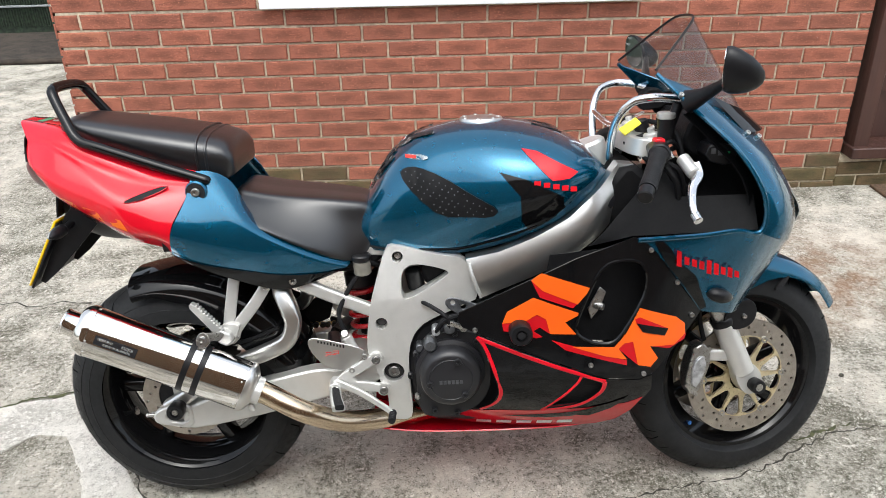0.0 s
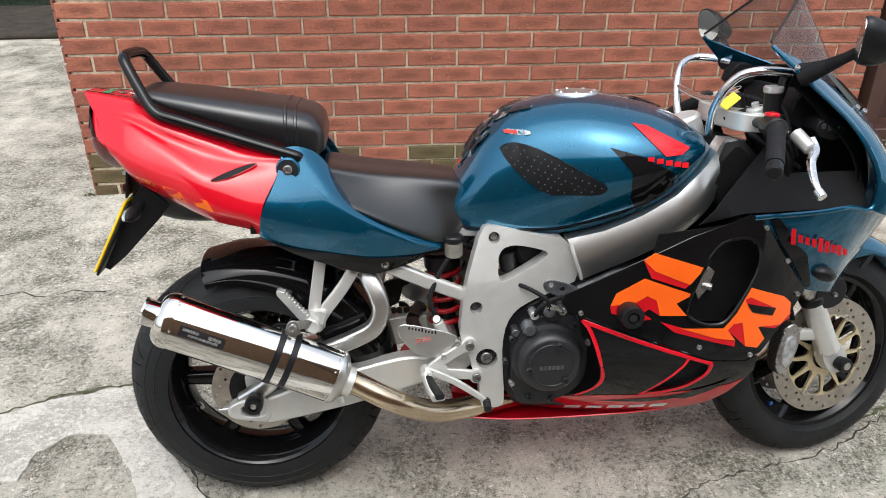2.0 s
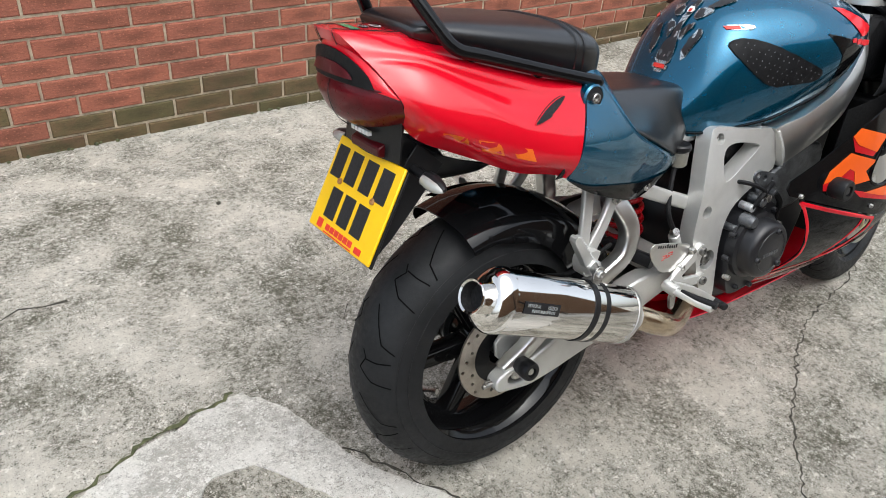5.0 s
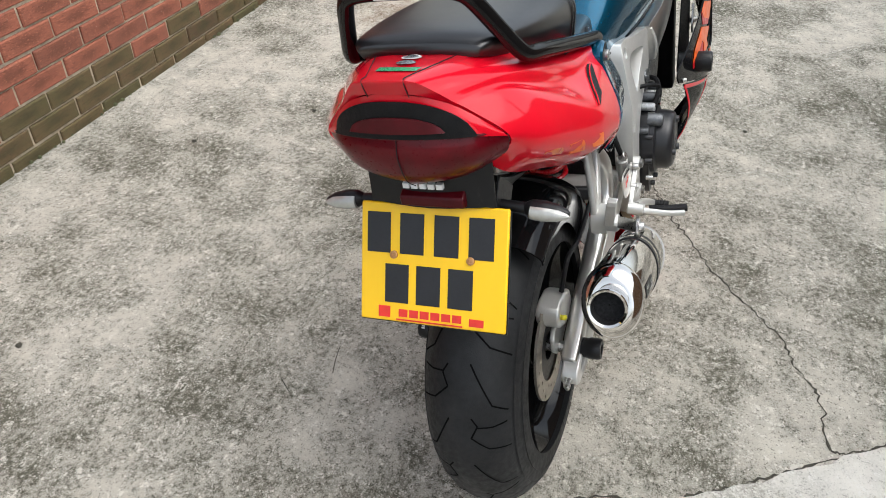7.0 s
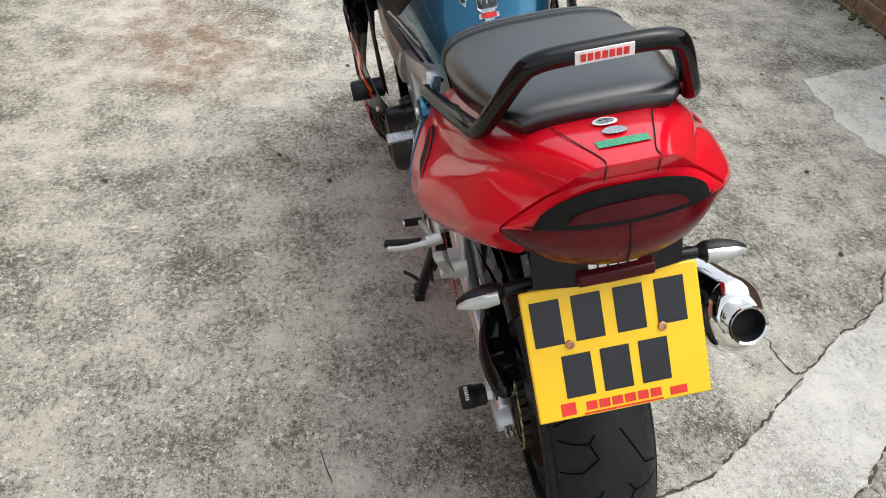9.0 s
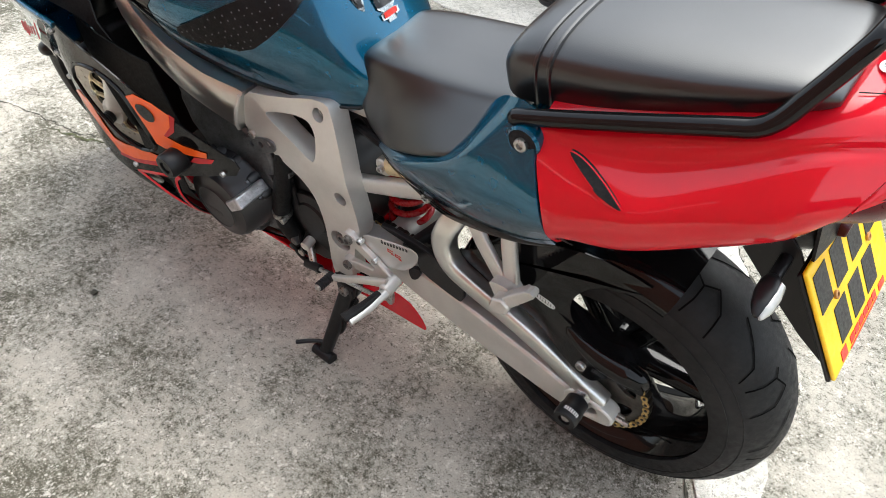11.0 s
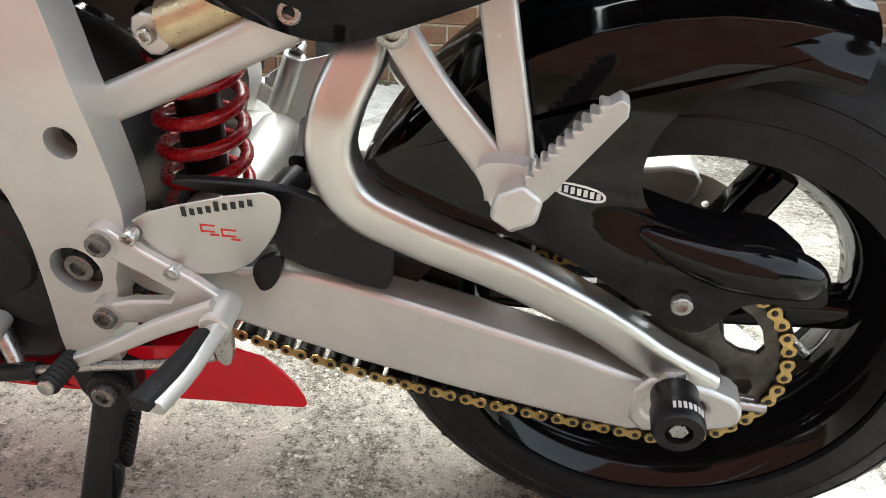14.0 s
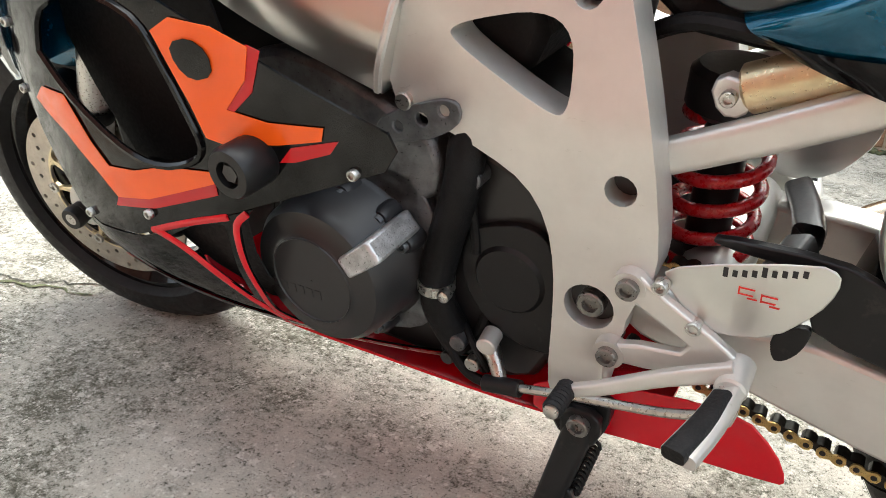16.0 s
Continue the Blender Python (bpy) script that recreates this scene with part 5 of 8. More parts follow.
part("cap", peg((0.468, -0.105, 0.350), (0.468, -0.106, 0.366), 0.024), SATIN, cup, "black cap")

# silencer
A, B = Vector((-0.144, -0.231, 0.249)), Vector((0.194, -0.222, 0.088))
axis = (B - A).normalized()
cross = Vector((0, 1, 0)) - axis * axis.y
cross.normalize()
upv = axis.cross(cross)
if upv.z < 0:
    upv = -upv


def oval(stops, a=0.0485, b=0.0605, n=40):
    """An oval body along the silencer's axis: stops are (metres along, scale)."""
    bm = bmesh.new()
    rings = []
    for u, k in stops:
        c = A + axis * u
        rings.append([bm.verts.new(c + cross * a * k * math.cos(2 * math.pi * i / n) + upv * b * k * math.sin(2 * math.pi * i / n)) for i in range(n)])
    for q, w in zip(rings, rings[1:]):
        for i in range(n):
            bm.faces.new((q[i - 1], q[i], w[i], w[i - 1]))
    bm.faces.new(rings[0]), bm.faces.new(rings[-1])
    return bm


L = (B - A).length
sil = part("silencer", oval([(0.0, 0.97), (0.004, 1.0), (L - 0.012, 1.0), (L, 0.98)]), CHROME, moto, "polished stainless oval silencer", angle=50)
part("end_cap", oval([(-0.023, 0.62), (-0.022, 0.72), (-0.016, 0.87), (-0.008, 0.97), (0.0, 1.02), (0.010, 1.035), (0.011, 1.0)]), CHROME, sil, "polished end cap", angle=60)
part("front_cap", oval([(L - 0.006, 1.02), (L + 0.002, 1.02), (L + 0.010, 0.92), (L + 0.020, 0.62)]), BRUSHED, sil, angle=60)
q = Vector((0, 1, 0)).rotation_difference(-axis).to_matrix()
part("outlet", lathe([(0.0285, 0.0), (0.0285, 0.030), (0.0310, 0.034), (0.0300, 0.037), (0.0262, 0.035), (0.0255, 0.0)], A - axis * 0.016 + upv * 0.002, 32, m=q), CHROME, sil, "rolled outlet ring")
part("outlet_bore", lathe([(0.0258, 0.0340), (0.0250, 0.012), (0.001, 0.012)], A - axis * 0.016 + upv * 0.002, 24, closed=False, m=q), VOID, sil)
for u in (0.226, 0.258):
    part("strap", oval([(u, 1.0), (u, 1.035), (u + 0.014, 1.035), (u + 0.014, 1.0)]), SATIN, sil, "black rubber-lined strap", angle=30)
part("strap_band", oval([(0.240, 1.0), (0.240, 1.03), (0.258, 1.03), (0.258, 1.0)]), CHROME, sil, angle=30)
c = A + axis * 0.249 + upv * 0.068
part("strap_lug", plate(chaikin([(c.x - 0.018, c.z - 0.012), (c.x - 0.012, c.z + 0.028), (c.x + 0.012, c.z + 0.030), (c.x + 0.018, c.z - 0.004)], 2), -0.236, -0.230), STEEL, sil, bevel=0.001)
bolt("bolt", (c.x, -0.238, c.z + 0.014), 0.009, sil, STEEL, (0, -1, 0))
part("hanger_arm", bar([(c.x, -0.228, c.z + 0.014), (c.x + 0.03, -0.19, c.z + 0.0), (c.x + 0.055, -0.16, c.z - 0.025)], 0.008, 0.022, 3), STEEL, sil)


def badge_bm(u0, u1, t0, t1, lift):
    """A patch wrapped on the silencer's outer side, between two stations and two angles."""
    bm = bmesh.new()
    rows = []
    for i in range(7):
        u = u0 + (u1 - u0) * i / 6
        rows.append([bm.verts.new(A + axis * u - cross * (0.0485 + lift) * math.cos(t) + upv * (0.0605 + lift) * math.sin(t)) for t in np.linspace(t0, t1, 5)])
    for a, b in zip(rows, rows[1:]):
        for k in range(4):
            bm.faces.new((a[k], a[k + 1], b[k + 1], b[k]))
    return bm


tag = part("maker_badge", badge_bm(0.030, 0.124, 0.0, 0.36, 0.0012), INK, sil, "black badge with silver marks")
part("badge_mark", badge_bm(0.036, 0.070, 0.20, 0.30, 0.002), SILVER, tag)
part("badge_mark", badge_bm(0.050, 0.112, 0.06, 0.15, 0.002), SILVER, tag)
part("badge_mark", badge_bm(0.090, 0.116, 0.18, 0.30, 0.002), SILVER, tag)
for k in range(12):
    t = 2 * math.pi * k / 12
    for u in (0.013, L - 0.014):
        p = A + axis * u + cross * 0.0487 * math.cos(t) + upv * 0.0607 * math.sin(t)
        n = (cross * math.cos(t) + upv * math.sin(t)).normalized()
        if n.y < 0.3:
            part("rivet", lathe([(0.0002, -0.0012), (0.002, -0.0008), (0.0025, 0.0006)], p, 8, closed=False, m=Vector((0, -1, 0)).rotation_difference(n).to_matrix()), STEEL, sil)
pipe = part("exhaust_pipe", tube([B + axis * 0.0, B + axis * 0.05, (0.32, -0.225, 0.02), (0.40, -0.19, -0.030), (0.48, -0.15, -0.052), (0.60, -0.09, -0.066), (0.75, -0.04, -0.075)], [0.030, 0.026, 0.026, 0.026, 0.026, 0.026, 0.026], 24, 5), PIPE, moto, "heat-tinted steel link pipe")
part("joint_clamp", lathe([(0.029, -0.010), (0.033, -0.009), (0.033, 0.009), (0.029, 0.010)], B + axis * 0.026, 28, m=q), ALU, pipe, "bright pipe clamp")
part("clamp_lug", peg(B + axis * 0.022 - upv * 0.032 - cross * 0.012, B + axis * 0.034 - upv * 0.046 - cross * 0.016, 0.007), ALU, pipe)

# fuel tank
TANK = [(0.448, 0.425, 0.405, 0.385, 0.060, 0.050), (0.462, 0.452, 0.415, 0.375, 0.085, 0.070), (0.500, 0.512, 0.440, 0.372, 0.112, 0.095), (0.545, 0.580, 0.465, 0.372, 0.132, 0.115), (0.60, 0.628, 0.485, 0.371, 0.150, 0.128),
        (0.68, 0.654, 0.500, 0.370, 0.178, 0.142), (0.77, 0.664, 0.512, 0.388, 0.210, 0.160), (0.86, 0.656, 0.525, 0.420, 0.222, 0.175), (0.94, 0.636, 0.540, 0.458, 0.210, 0.172),
        (1.01, 0.598, 0.550, 0.505, 0.170, 0.140), (1.045, 0.562, 0.545, 0.530, 0.120, 0.100)]
tank = part("fuel_tank", loft(TANK, 6, 14, 2.25, 1.6), TEAL, moto, "glossy metallic teal fuel tank", angle=70)
TROWS = catmull_rows(TANK, 8)


def tank_at(x, z):
    """The tank's half width at a place on its side."""
    s = min(TROWS, key=lambda r: abs(r[0] - x))
    x0, zt, zm, zb, hw, wb = s
    if z >= zm:
        u = min(1, (z - zm) / max(1e-4, zt - zm))
        return hw * (1 - u ** 2.25) ** (1 / 2.25)
    u = min(1, (zm - z) / max(1e-4, zm - zb))
    return hw + (wb - hw) * u ** 1.6


def on_tank(lift):
    return lambda x, z: -(tank_at(x, z) + lift)


def tank_top(x, y):
    s = min(TROWS, key=lambda r: abs(r[0] - x))
    return s[2] + (s[1] - s[2]) * (1 - min(1, abs(y) / s[4]) ** 2.25) ** (1 / 2.25)


KNEE = chaikin([(0.790, 0.490), (0.737, 0.519), (0.664, 0.560), (0.610, 0.577), (0.580, 0.572), (0.568, 0.558), (0.604, 0.513), (0.663, 0.466), (0.72, 0.470), (0.775, 0.470)], 1)
for s, bm in both(lambda: sheet(KNEE, on_tank(0.004), 0.006, cell=0.012)):
    pad = part("knee_pad", bm, MATT, tank, "black dimpled rubber knee pad")
    bm = bmesh.new()
    for i in range(17):
        for j in range(9):
            x, z = 0.578 + 0.0135 * i + 0.006 * (j % 2), 0.578 - 0.0055 * i - 0.0135 * j
            inside = all((b[0] - a[0]) * (z - a[1]) - (b[1] - a[1]) * (x - a[0]) > 0.004 * math.hypot(b[0] - a[0], b[1] - a[1]) for a, b in zip(KNEE, KNEE[1:] + KNEE[:1]))
            if inside:
                y = -s * (tank_at(x, z) + 0.0045)
                lathe([(0.0002, -s * 0.0014), (0.0010, -s * 0.001), (0.0017, 0.0)], (x, y, z), 6, bm, False)
    part("pad_stud", bm, CASTING, pad)["kind"] = "stuff"
    dark = part("flash_decal", sheet([(0.79, 0.572), (0.85, 0.556), (0.92, 0.520), (0.955, 0.498), (0.90, 0.452), (0.86, 0.430), (0.84, 0.460), (0.835, 0.52)], lambda x, z: s * on_tank(0.0012)(x, z), s * 0.001, cell=0.015), BLACK, tank, "gloss black flash graphic")
    # winged emblem and maker's name, as plain shapes
    part("emblem", sheet([(0.842, 0.618), (0.875, 0.612), (0.965, 0.566), (0.945, 0.553), (0.905, 0.552), (0.885, 0.572), (0.868, 0.590)], lambda x, z: s * on_tank(0.002)(x, z), s * 0.001, cell=0.012), DECAL_RED, tank, "red wing-shaped emblem")
    for k in range(5):
        x, z = 0.872 + 0.0205 * k, 0.548 - 0.0045 * k
        y = -s * (tank_at(x, z) + 0.0018)
        part("name_bar", block(x - 0.0070, x + 0.0070, min(y, y + s * 0.002), max(y, y + s * 0.002), z - 0.006, z + 0.005), DECAL_RED, tank)
    strip = part("model_strip", sheet(chaikin([(0.578, 0.600), (0.634, 0.601), (0.636, 0.591), (0.580, 0.590)], 1), lambda x, z: s * on_tank(0.002)(x, z), s * 0.001, cell=0.012), SILVER, tank, "small silver and red sticker")
    part("strip_mark", sheet([(0.583, 0.598), (0.608, 0.599), (0.608, 0.593), (0.584, 0.592)], lambda x, z: s * on_tank(0.003)(x, z), s * 0.001, cell=0.02), REDINK, strip)
    part("tank_seam", tube([(x, -s * (tank_at(x, z) + 0.001), z) for x, z in ((0.47, 0.385), (0.53, 0.378), (0.62, 0.380), (0.70, 0.385), (0.76, 0.402), (0.83, 0.425), (0.92, 0.468))], 0.003, 6), BLACK, tank)
cap = part("filler_cap", lathe([(0.001, 0.010), (0.030, 0.010), (0.034, 0.008), (0.036, 0.009), (0.050, 0.008), (0.053, 0.003), (0.053, -0.006)], (0.766, 0, 0.6580), 40, closed=False, m=Matrix.Rotation(radians(90), 3, "X")), BRUSHED, tank, "silver filler cap")
for k in range(7):
    a = 2 * math.pi * k / 7
    bolt("bolt", (0.766 + 0.043 * math.cos(a), 0.043 * math.sin(a), 0.6655), 0.0045, cap, STEEL, (0, 0, 1), 0.003)


def tank_patch(pts, lift, material, label=""):
    """A sticker on the tank's back, from points (distance along the slope, y)."""
    bm = flat(chaikin(pts, 1))
    for axis, lo, hi in ((0, -0.1, 0.3), (2, -0.2, 0.2)):
        for k in range(40):
            c = lo + (hi - lo) * k / 40
            co, no = [0, 0, 0], [0, 0, 0]
            co[axis], no[axis] = c, 1
            bmesh.ops.bisect_plane(bm, geom=bm.verts[:] + bm.edges[:] + bm.faces[:], plane_co=co, plane_no=no)
    for v in bm.verts:
        x, y = v.co.x, v.co.z
        v.co = Vector((x, y, tank_top(x, y) + lift))
    for v in bm.verts:
        v.co.x -= lift * 0.6
    return part("tank_sticker", bm, material, tank, label)


tank_patch([(0.492, 0.019), (0.502, 0.021), (0.502, -0.021), (0.492, -0.019)], 0.003, SILVER, "oval silver badge")
tank_patch([(0.4945, 0.015), (0.4995, 0.015), (0.4995, -0.015), (0.4945, -0.015)], 0.0042, REDINK)


def blade(pts, label=""):
    """One dark blade of the tank protector on its silver edge."""
    c = [sum(p[k] for p in pts) / len(pts) for k in (0, 1)]
    tank_patch([tuple(c[k] + (p[k] - c[k]) * 1.05 + (0.0006 if p[k] > c[k] else -0.0006) for k in (0, 1)) for p in pts], 0.0022, SILVER)
    tank_patch(pts, 0.0034, INK, label)


for s in (-1, 1):
    for pts in ([(0.656, 0.054), (0.597, 0.027), (0.599, 0.045), (0.646, 0.069)], [(0.605, 0.055), (0.567, 0.033), (0.575, 0.014), (0.592, 0.020)], [(0.563, 0.053), (0.524, 0.034), (0.510, 0.046), (0.545, 0.064)],
                [(0.562, 0.038), (0.531, 0.018), (0.540, 0.010), (0.557, 0.014)]):
        blade([(x, s * y) for x, y in pts], "black and silver tank protector blade")
    tank_patch([(0.520, s * 0.016), (0.512, s * 0.016), (0.505, s * 0.007), (0.513, s * 0.007)], 0.0046, CASTING)
    tank_patch([(0.88, s * 0.04), (0.95, s * 0.05), (0.96, s * 0.03), (0.89, s * 0.015)], 0.002, INK, "dark sticker")
blade([(0.615, 0.006), (0.575, 0.007), (0.540, 0.006), (0.520, 0.019), (0.503, 0.019), (0.503, -0.019), (0.520, -0.019), (0.540, -0.006), (0.575, -0.007), (0.615, -0.006)], "black and silver tank protector spine")
tank_patch([(0.590, 0.010), (0.575, 0.006), (0.575, -0.006), (0.590, -0.010)], 0.0046, WHITE)
tank_patch([(0.588, 0.004), (0.578, 0.004), (0.578, -0.004), (0.588, -0.004)], 0.0056, REDINK)

# seats
# rider seat: a flat crown, an edge, and slanting flanks; stations of (x, crown, edge half width, low edge, half width there)
SADDLE = ((0.186, 0.524, 0.088, 0.502, 0.138), (0.198, 0.527, 0.095, 0.492, 0.156), (0.228, 0.521, 0.097, 0.466, 0.171), (0.27, 0.513, 0.096, 0.444, 0.172), (0.32, 0.506, 0.094, 0.416, 0.165), (0.365, 0.501, 0.091, 0.391, 0.152),
          (0.405, 0.496, 0.088, 0.370, 0.137), (0.445, 0.490, 0.084, 0.355, 0.115), (0.478, 0.484, 0.078, 0.368, 0.102), (0.500, 0.474, 0.068, 0.400, 0.090), (0.509, 0.455, 0.055, 0.425, 0.075))
rows = []
for x, zt, ye, zl, yl in catmull_rows(SADDLE, 4):
    dz = zt - zl
    half = [(0, zt + 0.002), (ye * 0.6, zt + 0.003), (ye * 0.93, zt), (ye + 0.006, zt - 0.007 - 0.02 * dz), (ye + 0.3 * (yl - ye) + 0.004, zt - 0.34 * dz), (ye + 0.72 * (yl - ye) + 0.004, zt - 0.72 * dz), (yl, zl + 0.05 * dz), (yl - 0.004, zl - 0.004), (yl - 0.03, zl - 0.004)]
    half = [tuple(p) for p in catmull([(x, y, z) for y, z in half], 4)]
    rows.append([(a, -b, c) for a, b, c in reversed(half[1:])] + half)
bm = bmesh.new()
grid = [[bm.verts.new(p) for p in q] for q in rows]
for a, b in zip(grid, grid[1:]):
    for k in range(len(a) - 1):
        bm.faces.new((a[k], a[k + 1], b[k + 1], b[k]))
bm.faces.new(grid[0]), bm.faces.new(grid[-1])
bmesh.ops.recalc_face_normals(bm, faces=bm.faces[:])
seat = part("rider_seat", bm, VINYL, moto, "black vinyl rider seat", angle=60)
SEAT2 = [(0.196, 0.606, 0.594, 0.575, 0.100, 0.095), (0.190, 0.633, 0.600, 0.568, 0.118, 0.112), (0.16, 0.655, 0.610, 0.562, 0.130, 0.124), (0.06, 0.676, 0.632, 0.588, 0.135, 0.124), (-0.04, 0.691, 0.655, 0.620, 0.127, 0.114),
         (-0.12, 0.702, 0.674, 0.650, 0.113, 0.102), (-0.172, 0.706, 0.688, 0.670, 0.100, 0.090), (-0.192, 0.697, 0.688, 0.679, 0.087, 0.082)]
pillion = part("pillion_seat", loft(SEAT2, 5, 12, 2.9, 1.3), VINYL, moto, "black vinyl pillion seat with stitched strap", angle=75)
SR = catmull_rows(SEAT2, 12)
for x in (0.118, 0.138):
    x0, zt, zm, zb, hw, wb = min(SR, key=lambda r: abs(r[0] - x))
    line = [(x, hw * math.copysign(abs(math.sin(a)) ** (2 / 2.9), a), zm + (zt - zm) * math.cos(a) ** (2 / 2.9)) for a in np.linspace(-1.56, 1.56, 25)]
    part("strap_piping", tube([(x, -wb, zb)] + line + [(x, wb, zb)], 0.0035, 6, 1), VINYL, pillion)

# tail: sections of (y, z) from the spine over the hollow flank and its crease to the lower edge
TAIL_X = (0.085, 0.03, -0.04, -0.12, -0.20)
TAIL_S = ([(0, 0.592), (0.10, 0.590), (0.158, 0.570), (0.168, 0.556), (0.186, 0.530), (0.212, 0.482), (0.212, 0.444), (0.19, 0.412)],
          [(0, 0.622), (0.10, 0.618), (0.154, 0.578), (0.166, 0.560), (0.190, 0.536), (0.212, 0.492), (0.212, 0.455), (0.178, 0.422)],
          [(0, 0.642), (0.095, 0.638), (0.143, 0.602), (0.156, 0.574), (0.196, 0.540), (0.208, 0.508), (0.200, 0.468), (0.162, 0.438)],
          [(0, 0.668), (0.082, 0.664), (0.131, 0.632), (0.140, 0.608), (0.168, 0.585), (0.185, 0.545), (0.178, 0.505), (0.14, 0.476)],
          [(0, 0.684), (0.066, 0.681), (0.104, 0.660), (0.112, 0.645), (0.130, 0.632), (0.160, 0.582), (0.152, 0.545), (0.11, 0.514)])
SEAM_X = (0.112, 0.112, 0.108, 0.104, 0.096, 0.070, 0.060, 0.054)
TAIL_END = [(-0.305, 0, 0.698), (-0.303, 0.038, 0.696), (-0.290, 0.060, 0.677), (-0.277, 0.077, 0.657), (-0.268, 0.091, 0.643), (-0.246, 0.131, 0.598), (-0.236, 0.119, 0.568), (-0.222, 0.088, 0.540)]
half = [[(x, y, z) for y, z in sec] for x, sec in zip(TAIL_X, TAIL_S)] + [TAIL_END]
half[0] = [(x, y, z) for x, (y, z) in zip(SEAM_X, TAIL_S[0])]
tail = part("tail_fairing", skin([[(x, -y, z) for x, y, z in reversed(r[1:])] + r for r in half], 4, 6, 0.003), RED, moto, "glossy red tail fairing", angle=50)
# added strip, not a known part: stops bright ground showing through the seam
gap_strip = [[(x + d, 0.972 * y - 0.001, z) for x, (y, z) in zip(SEAM_X[2:], TAIL_S[0][2:])] for d in (-0.02, 0.022)]
for s, bm in both(lambda: skin([[(x, -y, z) for x, y, z in row] for row in gap_strip], 2, 4, 0.002)):
    part("seam_flange", bm, MATT, tail, "added dark strip closing the gap behind the seam")


def tail_section(x):
    x = min(0.0849, max(-0.1999, x))
    i = max(k for k in range(4) if TAIL_X[k] >= x)
    u = (TAIL_X[i] - x) / (TAIL_X[i] - TAIL_X[i + 1])
    return [(a[0] * (1 - u) + b[0] * u, a[1] * (1 - u) + b[1] * u) for a, b in zip(TAIL_S[i], TAIL_S[i + 1])]


def tail_y(x, z):
    sec = tail_section(x)
    return float(np.interp(-z, [-p[1] for p in sec], [p[0] for p in sec])) + 0.003


def tail_z(x, y):
    return float(np.interp(x, [-0.306, -0.20, -0.12, -0.04], [0.698, 0.684, 0.668, 0.642])) - 0.05 * abs(y) + 0.0015


VENT = chaikin([(0.061, 0.560), (0.044, 0.559), (0.010, 0.550), (-0.020, 0.540), (-0.035, 0.532), (-0.014, 0.532), (0.020, 0.541), (0.050, 0.552)], 2)
# the skin stays whole; a black sheet paints the slot's shaded depth
for s, bm in both(lambda: sheet(VENT, lambda x, z: -(tail_y(x, z) + 0.0016 + 0.003 * max(0, min(1, (x + 0.035) / 0.096))), 0.006, cell=0.008)):
    vent = part("vent", bm, VOID, tail, "slotted air vent, its dark inside painted on")
    part("vent_lip", tube([(x, -s * (tail_y(x, z) + 0.0004 + 0.003 * max(0, min(1, (x + 0.035) / 0.096))), z) for x, z in VENT[::2] + VENT[:1]], 0.0012, 6, 2), RED, vent)
    if s < 0:
        continue
    # faded letters on the right flank, as plain slanted shapes
    bm = bmesh.new()
    for k in range(3):
        x0 = -0.03 - 0.055 * k
        z0 = 0.468 + 0.018 * k
        pts = [(x0, z0), (x0 - 0.035, z0 + 0.012), (x0 - 0.048, z0 + 0.036), (x0 - 0.012, z0 + 0.026)]
        b2 = sheet(pts, lambda x, z: -s * (tail_y(x, z) + 0.0008), 0.0006, cell=0.02)
        me = bpy.data.meshes.new("tmp")
        b2.to_mesh(me)
        b2.free()
        bm.from_mesh(me)
    part("flank_graphic", bm, surface("faded orange graphic", (0.72, 0.13, 0.012), 0.4, 0, 0.5, spec=0.1), tail, "faded orange slanted graphic")
for y in (-0.028, 0.028):
    part("panel_gap", tube([(-0.297, y, 0.673), (-0.3045, y, 0.697)] + [(x, y * (1 + 0.35 * k), tail_z(x, y) + 0.001) for k, x in enumerate((-0.29, -0.26, -0.23, -0.20))], 0.0007, 6, 3), VOID, tail)


def top_sticker(x, y, rx, ry, material, label, n=20, square=False):
    out = [(rx, ry), (-rx, ry), (-rx, -ry), (rx, -ry)] if square else [(rx * math.cos(2 * math.pi * i / n), ry * math.sin(2 * math.pi * i / n)) for i in range(n)]
    bm = bmesh.new()
    ring_v = [bm.verts.new((x + a, y + b, tail_z(x + a, y + b) + 0.0018)) for a, b in out]
    mid = bm.verts.new((x, y, tail_z(x, y) + 0.0018))
    for i in range(len(ring_v)):
        bm.faces.new((ring_v[i - 1], ring_v[i], mid))
    return part("sticker", bm, material, tail, label)


top_sticker(-0.212, 0.0, 0.010, 0.014, WHITE, "round white sticker")
top_sticker(-0.212, 0.0, 0.006, 0.010, SILVER, "").location.z = 0.0008
top_sticker(-0.236, -0.003, 0.009, 0.0135, SILVER, "round silver and green sticker")
top_sticker(-0.262, -0.003, 0.008, 0.028, GREEN, "green oblong sticker", square=True)

# side panels under the seat
SIDE = [[(0.112, -0.162, 0.588), (0.15, -0.152, 0.586), (0.192, -0.138, 0.556), (0.245, -0.150, 0.468), (0.345, -0.140, 0.402), (0.445, -0.105, 0.354)],
        [(0.098, -0.188, 0.532), (0.15, -0.181, 0.526), (0.205, -0.186, 0.486), (0.262, -0.183, 0.438), (0.355, -0.165, 0.384), (0.44, -0.118, 0.346)],
        [(0.066, -0.217, 0.466), (0.14, -0.207, 0.444), (0.22, -0.194, 0.408), (0.295, -0.172, 0.370), (0.375, -0.152, 0.345), (0.432, -0.125, 0.340)],
        [(0.054, -0.193, 0.410), (0.113, -0.184, 0.371), (0.20, -0.168, 0.330), (0.285, -0.150, 0.301), (0.363, -0.138, 0.316), (0.415, -0.122, 0.332)]]
